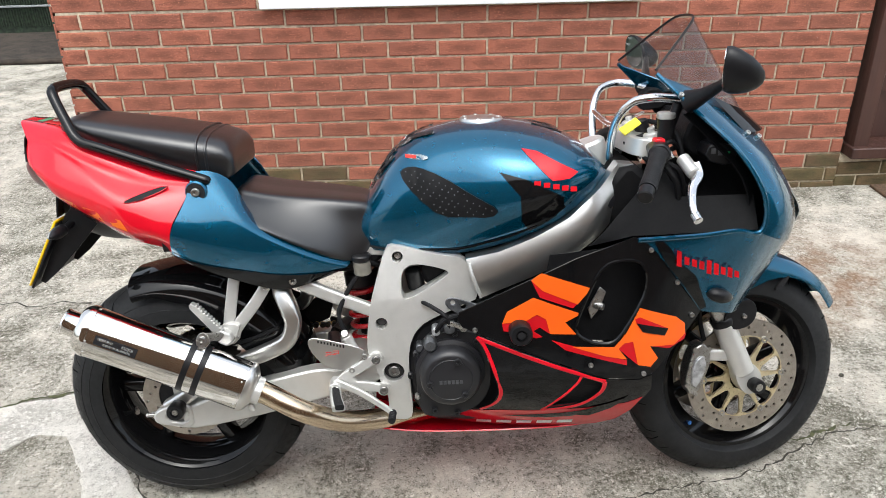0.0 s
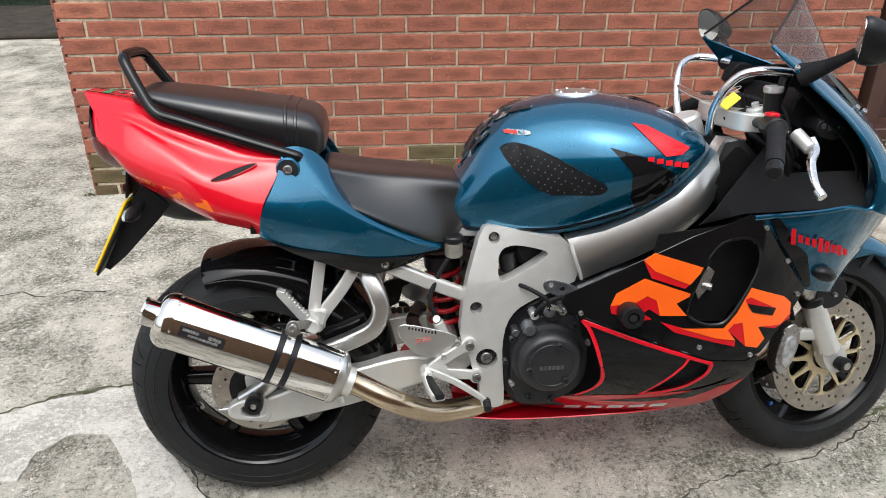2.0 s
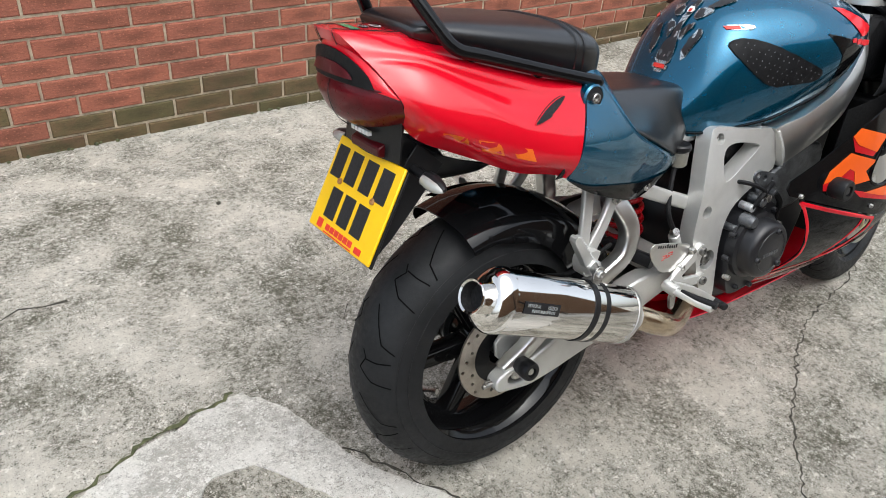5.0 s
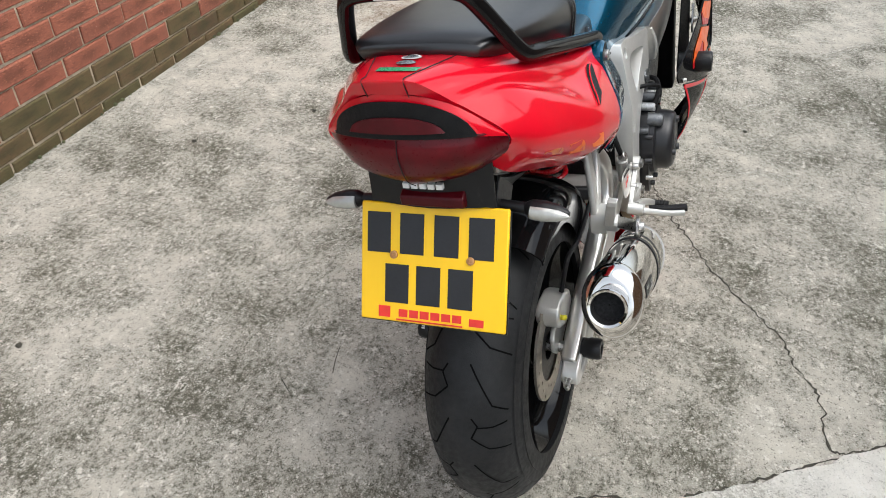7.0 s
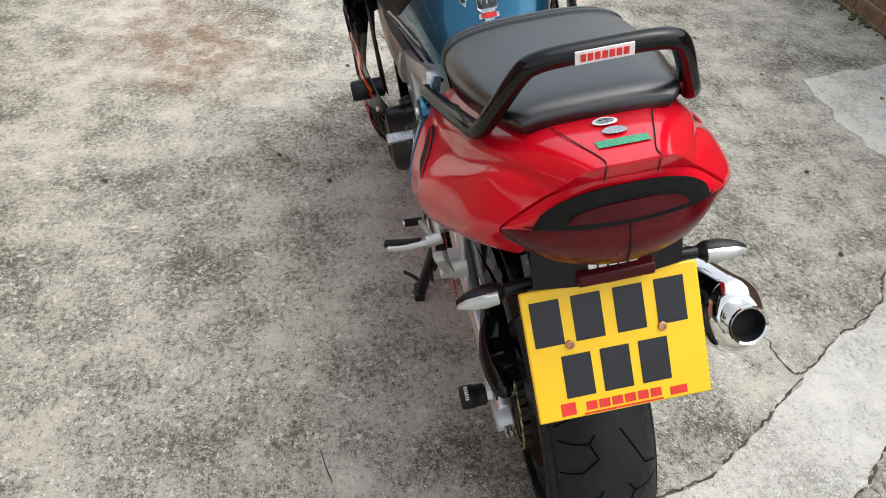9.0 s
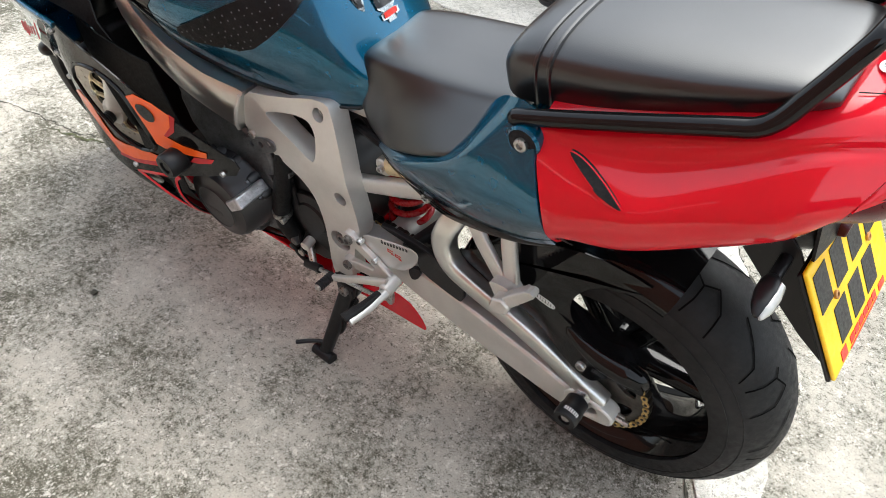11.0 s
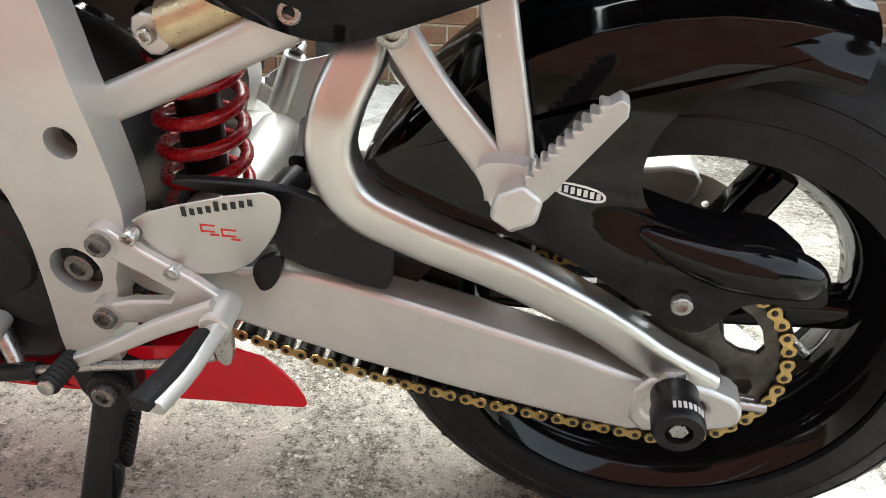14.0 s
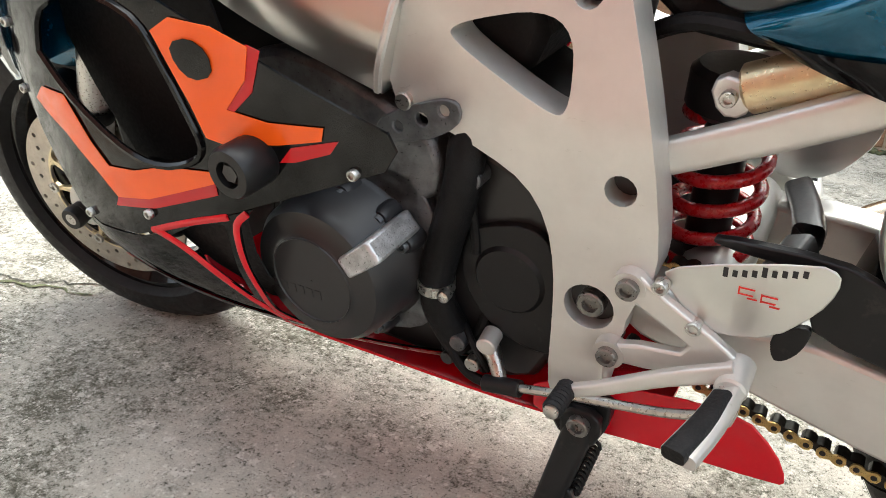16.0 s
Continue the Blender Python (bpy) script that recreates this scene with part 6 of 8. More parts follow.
for s, bm in both(lambda: skin(SIDE, 5, 5, 0.003)):
    panel = part("side_panel", bm, TEAL, moto, "metallic teal side panel", angle=60)
    well = Vector((0.121, -s * 0.166, 0.546))
    part("bolt_well", lathe([(0.019, -s * 0.014), (0.021, -s * 0.0165), (0.0245, -s * 0.013), (0.025, s * 0.004)], well, 28, closed=False), TEAL, panel)
    # shallow black disc paints the shade of a deeper well
    part("well_floor", lathe([(0.001, -s * 0.0155), (0.0205, -s * 0.0155)], well, 20, closed=False), VOID, panel)
    bolt("bolt", well + Vector((0, -s * 0.0165, 0)), 0.0095, panel, STEEL, (0, -s, 0))
    rows = [[tuple((1 - u) * p[k] + u * q[k] + (-0.004 if k == 1 else 0) for k in range(3)) for u, p, q in zip((0.98, 0.85, 0.62, 0.42, 0.30, 0.25), SIDE[2], SIDE[3])],
            [tuple(0.5 * p[k] + 0.5 * q[k] + (-0.005 if k == 1 else 0) for k in range(3)) for p, q in zip([tuple((1 - u) * a + u * b for a, b in zip(p, q)) for u, p, q in zip((0.98, 0.85, 0.62, 0.42, 0.30, 0.25), SIDE[2], SIDE[3])], SIDE[3])],
            [(q[0], q[1] - 0.004, q[2] - 0.001) for q in SIDE[3]]]
    bm = skin(rows, 5, 4)
    if s < 0:
        bm.transform(Matrix.Diagonal((1, -1, 1, 1)))
    part("lower_strip", bm, BLACK, panel, "black lower edge graphic")
    bolt("bolt", (0.311, -s * 0.1545, 0.321), 0.009, panel, STEEL, (0, -s, 0.15))

# grab rail
G = [(0.143, -0.164, 0.567), (0.132, -0.164, 0.572), (0.05, -0.155, 0.598), (-0.09, -0.138, 0.644), (-0.140, -0.128, 0.662), (-0.168, -0.110, 0.703), (-0.195, -0.088, 0.752), (-0.202, -0.074, 0.766), (-0.205, -0.046, 0.771), (-0.206, 0, 0.772)]
rail = part("grab_rail", tube(G + [(x, -y, z) for x, y, z in G[-2::-1]], 0.0115, 14, 4), BLACK, moto, "black tubular pillion grab rail", angle=80)
part("rail_sticker", block(-0.2185, -0.2165, -0.028, 0.034, 0.765, 0.779), WHITE, rail, "white sticker with red marks")
bm = bmesh.new()
for k in range(7):
    block(-0.2195, -0.2182, -0.022 + 0.0075 * k, -0.0165 + 0.0075 * k, 0.768, 0.776, bm)
part("sticker_bars", bm, REDINK, rail)
for s in (-1, 1):
    part("rail_foot", peg((0.03, s * 0.152, 0.605), (0.02, s * 0.13, 0.592), 0.009), SATIN, rail)
    part("rail_foot", peg((-0.10, s * 0.134, 0.648), (-0.11, s * 0.11, 0.636), 0.009), SATIN, rail)

# tail lamp, undertray, plate and indicators
def arc(xe, ye, ze, xm, ym, zm, xc, zc):
    return [(xe, ye, ze), (xm, ym, zm), (xc, 0, zc), (xm, -ym, zm), (xe, -ye, ze)]


lamp = part("tail_lamp", skin([arc(-0.243, 0.125, 0.602, -0.283, 0.082, 0.613, -0.300, 0.617), arc(-0.243, 0.129, 0.590, -0.289, 0.081, 0.592, -0.306, 0.592),
                               arc(-0.236, 0.123, 0.570, -0.278, 0.075, 0.560, -0.295, 0.556), arc(-0.224, 0.106, 0.551, -0.258, 0.064, 0.540, -0.273, 0.536)], 5, 4, 0.004), LENS, moto, "dark red wide tail lamp")
LIP = [(-0.2985, 0, 0.677), (-0.2955, 0.034, 0.675), (-0.284, 0.056, 0.663), (-0.272, 0.073, 0.648), (-0.264, 0.086, 0.636), (-0.250, 0.122, 0.605)]
part("lamp_surround", skin([[(x, -y, z) for x, y, z in reversed(q[1:])] + q for q in (TAIL_END[:6], LIP)], 3, 3), RED, tail, "red rear lip of the tail")
part("lamp_seam", tube([(-0.3005, 0, 0.618), (-0.3075, 0, 0.592), (-0.2965, 0, 0.554), (-0.274, 0, 0.532)], 0.0007, 6), VOID, lamp)
part("lamp_edge", tube(arc(-0.244, 0.124, 0.602, -0.284, 0.083, 0.614, -0.302, 0.6185), 0.0024, 8), LENS, lamp)
part("rear_panel", skin([arc(-0.250, 0.122, 0.605, -0.279, 0.069, 0.657, -0.2985, 0.6775), arc(-0.250, 0.127, 0.601, -0.284, 0.077, 0.635, -0.300, 0.646), arc(-0.248, 0.130, 0.597, -0.285, 0.080, 0.614, -0.2995, 0.619)], 5, 4, 0.004), RED, tail)


def rear_lens(half, z_mid, z_end, drop, lift):
    """A lens-shaped patch bowed round the tail's back, arched above and nearly straight below."""
    rows = []
    for u in np.linspace(-1, 1, 25):
        y = half * u
        x = -0.3015 - lift + 2.4 * y * y + 37 * y ** 4
        arch = (1 - abs(u) ** 2.4) ** 0.62
        low = z_end - drop * y * y
        top = low + (z_mid - z_end) * arch
        rows.append([(x + 0.003 * (1 - k / 4), y, top + (low - top) * k / 4) for k in range(5)])
    return skin(rows, 1, 1, 0.002)


hood = part("lamp_hood", rear_lens(0.100, 0.669, 0.619, 0.75, 0.004), MATT, lamp, "matt black lamp hood")
part("reflector", rear_lens(0.066, 0.649, 0.628, 0.6, 0.0075), LENS2, hood, "dark red slim reflector")
tray = part("undertray", skin([[(-0.05, -0.10, 0.44), (-0.05, -0.05, 0.41), (-0.05, 0, 0.40), (-0.05, 0.05, 0.41), (-0.05, 0.10, 0.44)],
                               [(-0.14, -0.085, 0.47), (-0.15, -0.05, 0.42), (-0.15, 0, 0.41), (-0.15, 0.05, 0.42), (-0.14, 0.085, 0.47)],
                               [(-0.22, -0.082, 0.525), (-0.23, -0.05, 0.46), (-0.23, 0, 0.45), (-0.23, 0.05, 0.46), (-0.22, 0.082, 0.525)]], 4, 4, 0.003), SATIN, moto, "black plastic undertray")
part("tray_back", skin([[(-0.225, -0.095, 0.545), (-0.240, 0, 0.548), (-0.225, 0.095, 0.545)], [(-0.235, -0.095, 0.478), (-0.245, 0, 0.476), (-0.235, 0.095, 0.478)]], 4, 3, 0.004), SATIN, tray)
# passive red reflector above the plate, no lamp
part("number_lamp", plate([(-0.235, 0.505), (-0.2515, 0.498), (-0.2515, 0.482), (-0.235, 0.478)], -0.055, 0.042), LENS2, tray, "small dark red reflector", 0.003)
for k in range(5):
    part("name_bar", block(-0.2545, -0.2475, -0.029 + 0.0125 * k, -0.0195 + 0.0125 * k, 0.514, 0.522), WHITE, tray, "white bar of the maker's name")
PLATE_M = Matrix.Translation((-0.2745, 0, 0.396)) @ Matrix.Rotation(radians(29), 4, "Y")
for s, bm in both(lambda: plate([(-0.195, 0.505), (-0.218, 0.480), (-0.302, 0.322), (-0.292, 0.316), (-0.255, 0.345), (-0.205, 0.395), (-0.145, 0.458)], -0.092, -0.088)):
    part("holder_side", bm, SATIN, tray, bevel=0.001)
bm = block(0.004, 0.010, -0.115, 0.115, -0.092, 0.085)
bm.transform(PLATE_M)
part("plate_holder", bm, SATIN, tray, bevel=0.002)


def on_plate(w0, w1, h0, h1, lift, bm=None):
    return block(-0.0035 - lift, -0.0030 - lift + 0.0004, w0, w1, h0, h1, bm)


bm = plate(chaikin([(-0.1145, -0.089), (0.1145, -0.089), (0.1145, 0.089), (-0.1145, 0.089)], 0), -0.0015, 0.0015)
bm.free()
bm = block(-0.003, 0.003, -0.1145, 0.1145, -0.089, 0.089)
bm.transform(PLATE_M)
nplate = part("number_plate", bm, YELLOW, moto, "yellow number plate with black bars", 0.0025)
for y, h0, h1 in ((0.085, 0.014, 0.074), (0.032, 0.014, 0.074), (-0.022, 0.014, 0.074), (-0.075, 0.014, 0.074), (0.055, -0.060, -0.002), (0.005, -0.060, -0.002), (-0.045, -0.060, -0.002)):
    bm = on_plate(y - 0.019, y + 0.019, h0, h1, 0.0005)
    bm.transform(PLATE_M)
    part("plate_bar", bm, INK, nplate, "black bar", 0.0004)
bm = bmesh.new()
for y in (0.044, 0.027, 0.010, -0.007, -0.024, -0.041):
    on_plate(y - 0.007, y + 0.007, -0.0805, -0.069, 0.0005, bm)
on_plate(0.065, 0.084, -0.083, -0.066, 0.0005, bm)
on_plate(-0.082, -0.060, -0.083, -0.072, 0.0005, bm)
on_plate(-0.050, 0.055, -0.086, -0.0838, 0.0005, bm)
bm.transform(PLATE_M)
part("dealer_lettering", bm, REDINK, nplate, "red lettering bars")
for s in (-1, 1):
    c = PLATE_M @ Vector((-0.004, s * 0.060, 0.012))
    bolt("plate_screw", c, 0.006, nplate, COPPER, (-0.87, 0, 0.48), 0.003)
    c0 = Vector((-0.205, s * 0.085, 0.463))
    ind = part("indicator", peg(c0, c0 + Vector((0, s * 0.045, -0.004)), 0.0085), SATIN, moto, "small black indicator with a clear lens")
    body = [(0.0, 0.006), (0.012, 0.0135), (0.03, 0.0145), (0.05, 0.011), (0.066, 0.003)]
    pts = [c0 + Vector((-0.004 * (y / 0.066), s * (0.040 + y), -0.003 - 0.06 * y)) for y, r in body]
    part("indicator_body", tube(pts, [r for y, r in body], 16, 4), SATIN, ind)
    pts = [p + Vector((-0.006, 0, -0.001)) for p in pts[1:]]
    part("indicator_lens", tube(pts, [0.0115, 0.0125, 0.0095, 0.002], 14, 4), CLEAR, ind, "clear lens")


# fairing
def fair_y(x, z):
    w = 0.288 - (0.44 if x < 1.02 else 1.12) * (x - 1.02) ** 2
    if z < 0.12:
        w -= 0.14 * ((0.12 - z) / 0.21) ** 1.7
    return -w


def lifted(s, k):
    return lambda x, z: s * (fair_y(x, z) - k)


MID = [(0.694, 0.262), (0.688, 0.245), (0.700, 0.226), (0.83, 0.178), (1.017, 0.108), (1.10, 0.098), (1.135, 0.112), (1.200, 0.185), (1.246, 0.239), (1.178, 0.330), (1.115, 0.412), (1.072, 0.438), (0.95, 0.395), (0.83, 0.335)]
HOLE = chaikin([(0.985, 0.335), (1.000, 0.375), (1.062, 0.392), (1.100, 0.365), (1.112, 0.325), (1.060, 0.225), (1.035, 0.192), (0.985, 0.198), (0.945, 0.215), (0.962, 0.28)], 1)
HOLE_L = chaikin([(1.108, 0.291), (1.085, 0.345), (1.010, 0.375), (0.940, 0.362), (0.917, 0.331), (0.897, 0.275), (0.884, 0.238), (0.892, 0.218), (0.940, 0.203), (0.985, 0.207), (1.045, 0.250)], 1)
# slanted block graphics: orange shapes and their crimson shading, right side then left side
ORANGE_R = [[(0.873, 0.362), (0.981, 0.326), (0.952, 0.289), (0.876, 0.321), (0.851, 0.345)],
            [(0.856, 0.305), (0.907, 0.286), (0.961, 0.267), (0.926, 0.247), (0.951, 0.218), (0.893, 0.219), (0.884, 0.254), (0.864, 0.265), (0.841, 0.250), (0.788, 0.241), (0.799, 0.270)],
            [(1.091, 0.274), (1.181, 0.240), (1.205, 0.220), (1.207, 0.194), (1.180, 0.172), (1.120, 0.178), (1.141, 0.146), (1.124, 0.127), (1.093, 0.135), (1.079, 0.194), (1.059, 0.192), (1.046, 0.179), (1.067, 0.152), (1.019, 0.162), (0.941, 0.188),
             (1.000, 0.186), (1.036, 0.184), (1.062, 0.216)]]
SHADE_R = [[(0.851, 0.345), (0.876, 0.321), (0.952, 0.290), (0.942, 0.280), (0.870, 0.305)], [(0.864, 0.265), (0.884, 0.254), (0.893, 0.219), (0.870, 0.234), (0.857, 0.225), (0.877, 0.211), (0.863, 0.208), (0.791, 0.223), (0.788, 0.240), (0.841, 0.250)],
           [(1.120, 0.178), (1.211, 0.194), (1.206, 0.181), (1.169, 0.165)], [(1.046, 0.179), (1.062, 0.196), (1.079, 0.194), (1.093, 0.135), (1.069, 0.157)], [(0.896, 0.204), (0.980, 0.178), (1.019, 0.162), (1.067, 0.150), (1.067, 0.137), (0.928, 0.179)]]
EYE_R = [[(1.085, 0.238), (1.100, 0.216), (1.154, 0.200), (1.162, 0.216)]]
EYE_S = [[(1.080, 0.248), (1.092, 0.252), (1.162, 0.216), (1.154, 0.206), (1.092, 0.226)]]
ORANGE_L = [[(0.912, 0.343), (0.887, 0.356), (0.844, 0.350), (0.810, 0.334), (0.819, 0.304), (0.845, 0.275), (0.804, 0.266), (0.750, 0.265), (0.754, 0.252), (0.797, 0.245), (0.858, 0.240), (0.876, 0.244), (0.886, 0.277), (0.898, 0.307)],
            [(1.160, 0.241), (1.125, 0.262), (1.075, 0.262), (1.050, 0.215), (1.030, 0.190), (0.990, 0.192), (0.940, 0.205), (0.880, 0.208), (0.880, 0.195), (0.978, 0.161), (1.030, 0.153), (1.054, 0.178), (1.100, 0.215)]]
SHADE_L = [[(0.812, 0.336), (0.799, 0.331), (0.815, 0.293), (0.838, 0.273), (0.848, 0.276), (0.822, 0.306)], [(0.800, 0.227), (0.786, 0.243), (0.738, 0.253), (0.748, 0.240), (0.783, 0.229)], [(0.978, 0.163), (1.03, 0.155), (1.04, 0.140), (0.975, 0.150), (0.88, 0.182), (0.88, 0.197)]]
EYE_L = [chaikin([(0.892, 0.334), (0.868, 0.340), (0.850, 0.328), (0.850, 0.306), (0.874, 0.300), (0.890, 0.314)], 1)]
for s, bm in list(both(lambda: sheet(MID, fair_y, 0.003, [HOLE], 0.03)))[:1] + list(both(lambda: sheet(MID, fair_y, 0.003, [HOLE_L], 0.03)))[1:]:
    mid = part("mid_fairing", bm, BLACK, moto, "gloss black side fairing with orange and red graphics", angle=50)
    part("opening_lip", tube([(x, s * (fair_y(x, z) - 0.0005), z) for x, z in ((HOLE[::2] + HOLE[:1]) if s > 0 else (HOLE_L[::2] + HOLE_L[:1]))], 0.004, 6, 3), BLACK, mid)
    part("inner_duct", sheet([(0.86, 0.185), (0.90, 0.385), (1.13, 0.41), (1.15, 0.30), (1.06, 0.175)], lifted(s, -0.055), s * 0.003, cell=0.05), COWL, mid, "black duct behind the opening")
    if s > 0:
        part("duct_bracket", plate([(0.984, 0.262), (1.010, 0.312), (1.024, 0.300), (1.012, 0.262), (0.992, 0.236)], -0.246, -0.241), STEEL, mid, "steel bracket in the duct", 0.001)
        part("duct_cap", peg((1.000, -0.240, 0.268), (1.018, -0.252, 0.266), 0.008), STEEL, mid)
    for out in (SHADE_R + EYE_S if s > 0 else SHADE_L):
        part("graphic_shadow", sheet(out, lifted(s, 0.0032 if out in EYE_S else 0.0011), s * 0.0006, cell=0.02), DARK_RED, mid, "crimson shading of the graphic")
    for out in (ORANGE_R if s > 0 else ORANGE_L):
        part("graphic_block", sheet(out, lifted(s, 0.0022), s * 0.0008, cell=0.02), ORANGE, mid, "orange slanted block graphic")
    for out in (EYE_R if s > 0 else EYE_L):
        part("graphic_eye", sheet(out, lifted(s, 0.0042), s * 0.0008), BLACK, mid)
    for x, z in ((0.728, 0.222), (0.985, 0.142), (1.178, 0.323), (1.11, 0.406), (1.222, 0.236), (1.108, 0.112)):
        bolt("bolt", (x, s * (fair_y(x, z) - 0.002), z), 0.0056, mid, STEEL, (0, -s, 0), 0.004)
LOWER = [(0.728, 0.212), (0.745, 0.185), (0.765, 0.13), (0.782, 0.06), (0.770, 0.02), (0.740, -0.012), (0.66, -0.032), (0.585, -0.040), (0.468, -0.028), (0.458, -0.05), (0.468, -0.072), (0.58, -0.096),
         (0.72, -0.104), (0.90, -0.100), (1.03, -0.088), (1.075, -0.065), (1.10, -0.02), (1.135, 0.06), (1.13, 0.104), (1.10, 0.095), (1.015, 0.105), (0.83, 0.175)]
SCOOP = chaikin([(0.886, 0.000), (0.928, 0.048), (0.958, 0.090), (0.968, 0.112), (1.016, 0.096), (1.010, 0.066), (0.975, 0.028)], 1)
BASE = [(0.468, -0.031), (0.585, -0.043), (0.66, -0.035), (0.735, -0.018), (0.80, -0.010), (0.88, -0.005), (0.96, 0.004), (1.02, 0.010), (1.085, 0.020), (1.118, 0.035), (1.10, -0.018), (1.072, -0.064), (1.03, -0.086),
        (0.90, -0.098), (0.72, -0.102), (0.58, -0.094), (0.470, -0.071), (0.461, -0.05)]
# on the left the panel is cut back further, round the generator cover
LOWER_L = [(0.842, 0.172), (0.864, 0.150), (0.866, 0.108), (0.870, 0.060), (0.884, 0.008), (0.872, -0.036), (0.80, -0.050), (0.70, -0.050), (0.585, -0.046)] + LOWER[8:-1] + [(0.93, 0.137)]
SCOOP_L = chaikin([(0.975, 0.122), (0.937, 0.137), (0.886, 0.150), (0.879, 0.140), (0.882, 0.085), (0.894, 0.030), (0.910, 0.070), (0.941, 0.105)], 1)
BASE_L = [(0.468, -0.031), (0.585, -0.049), (0.70, -0.053), (0.80, -0.053), (0.874, -0.038), (0.93, -0.030)] + BASE[7:]
for s, bm in list(both(lambda: sheet(LOWER, fair_y, 0.003, [SCOOP], 0.03)))[:1] + list(both(lambda: sheet(LOWER_L, fair_y, 0.003, [SCOOP_L], 0.03)))[1:]:
    low = part("lower_fairing", bm, BLACK, moto, "black and red belly fairing", angle=50)
    # black sheet behind the scoop, painted for the darkness in its opening
    shade_outline = [(0.875, -0.008), (0.98, 0.015), (1.03, 0.06), (1.03, 0.108), (0.96, 0.118), (0.92, 0.055)] if s > 0 else [(0.872, 0.155), (0.872, 0.02), (0.90, 0.02), (0.985, 0.125)]
    part("scoop_liner", sheet(shade_outline, lifted(s, -0.02), s * 0.002), VOID, low)
    part("red_base", sheet(BASE if s > 0 else BASE_L, lifted(s, 0.0012), s * 0.0008, cell=0.025), RED, low, "red painted lower edge")
    stripes = (([(0.732, 0.205), (0.75, 0.18), (0.77, 0.125), (0.786, 0.06), (0.774, 0.018), (0.742, -0.014)], 0.0045), ([(0.735, 0.202), (0.83, 0.166), (0.93, 0.13), (1.02, 0.098)], 0.005),
               ([(1.020, 0.096), (1.013, 0.065), (0.977, 0.026), (0.930, 0.006), (0.884, -0.003)], 0.0050), ([(0.965, 0.113), (0.955, 0.092), (0.925, 0.050), (0.884, -0.002)], 0.0035))
    if s < 0:
        stripes = (([(0.850, 0.166), (0.867, 0.148), (0.869, 0.108), (0.873, 0.060), (0.886, 0.010), (0.876, -0.034)], 0.004), ([(0.985, 0.122), (0.950, 0.108), (0.918, 0.072), (0.900, 0.030), (0.893, 0.005), (0.90, -0.03)], 0.005), ([(0.875, 0.158), (0.93, 0.142), (0.99, 0.120)], 0.004))
    for q, w in stripes:
        part("pinstripe", tube([(x, s * (fair_y(x, z) - 0.0005), z) for x, z in q], w, 6, 5, 0.4), RED, low, "red edge stripe")
    part("dark_slash", sheet([(0.80, -0.035), (0.93, -0.015), (1.05, 0.015), (0.96, -0.030), (0.90, -0.040)], lifted(s, 0.0024), s * 0.0006, cell=0.03), BLACK, low)
    part("dark_slash", sheet([(0.955, -0.022), (1.00, 0.008), (1.085, 0.044), (1.05, 0.006), (1.00, -0.030)], lifted(s, 0.0026), s * 0.0006, cell=0.03), BLACK, low)
    for k in range(5):
        x = 0.735 + 0.049 * k
        z = -0.079 + 0.0045 * k
        b2 = sheet([(x, z - 0.011), (x + 0.036, z - 0.008), (x + 0.036, z + 0.009), (x, z + 0.006)], lifted(s, 0.0026), s * 0.0006, cell=0.05)
        part("name_bar", b2, WHITE, low, "pale bar of the maker's name")
    # uncut panel: a black disc paints the hole's dark inside
    part("fairing_hole", lathe([(0.001, -s * 0.002), (0.011, -s * 0.002)], (0.585, s * fair_y(0.585, -0.066), -0.066), 16, closed=False), VOID, low)
pan = [[(x, -w, z), (x, -w * 0.8, z - 0.014), (x, 0, z - 0.022), (x, w * 0.8, z - 0.014), (x, w, z)] for x, w, z in ((0.47, 0.150, -0.075), (0.60, 0.146, -0.095), (0.80, 0.142, -0.102), (0.98, 0.146, -0.094), (1.07, 0.15, -0.066), (1.10, 0.15, -0.02))]
part("belly_pan", skin(pan, 4, 4, 0.003), RED, moto, "red belly pan")
part("belly_tail", sheet(chaikin([(0.60, -0.035), (0.46, -0.005), (0.385, 0.0), (0.352, -0.030), (0.338, -0.062), (0.345, -0.070), (0.47, -0.078), (0.60, -0.096)], 1), lambda x, z: 0.150 + 0.02 * (0.6 - x), 0.003), RED, moto, "red rear tip of the belly pan", 0.001)


# upper fairing: from the cockpit opening's edge round to the nose
def nose_row(x0, y0, z0, x1, z1, bulge):
    return [(x0, y0, z0), (x0 * 0.68 + x1 * 0.32, y0 * (0.86 + bulge), z0 * 0.68 + z1 * 0.32), (x0 * 0.30 + x1 * 0.70, y0 * (0.56 + bulge), z0 * 0.30 + z1 * 0.70), (x1 - 0.012, y0 * 0.24, z1), (x1, 0, z1 + 0.001)]


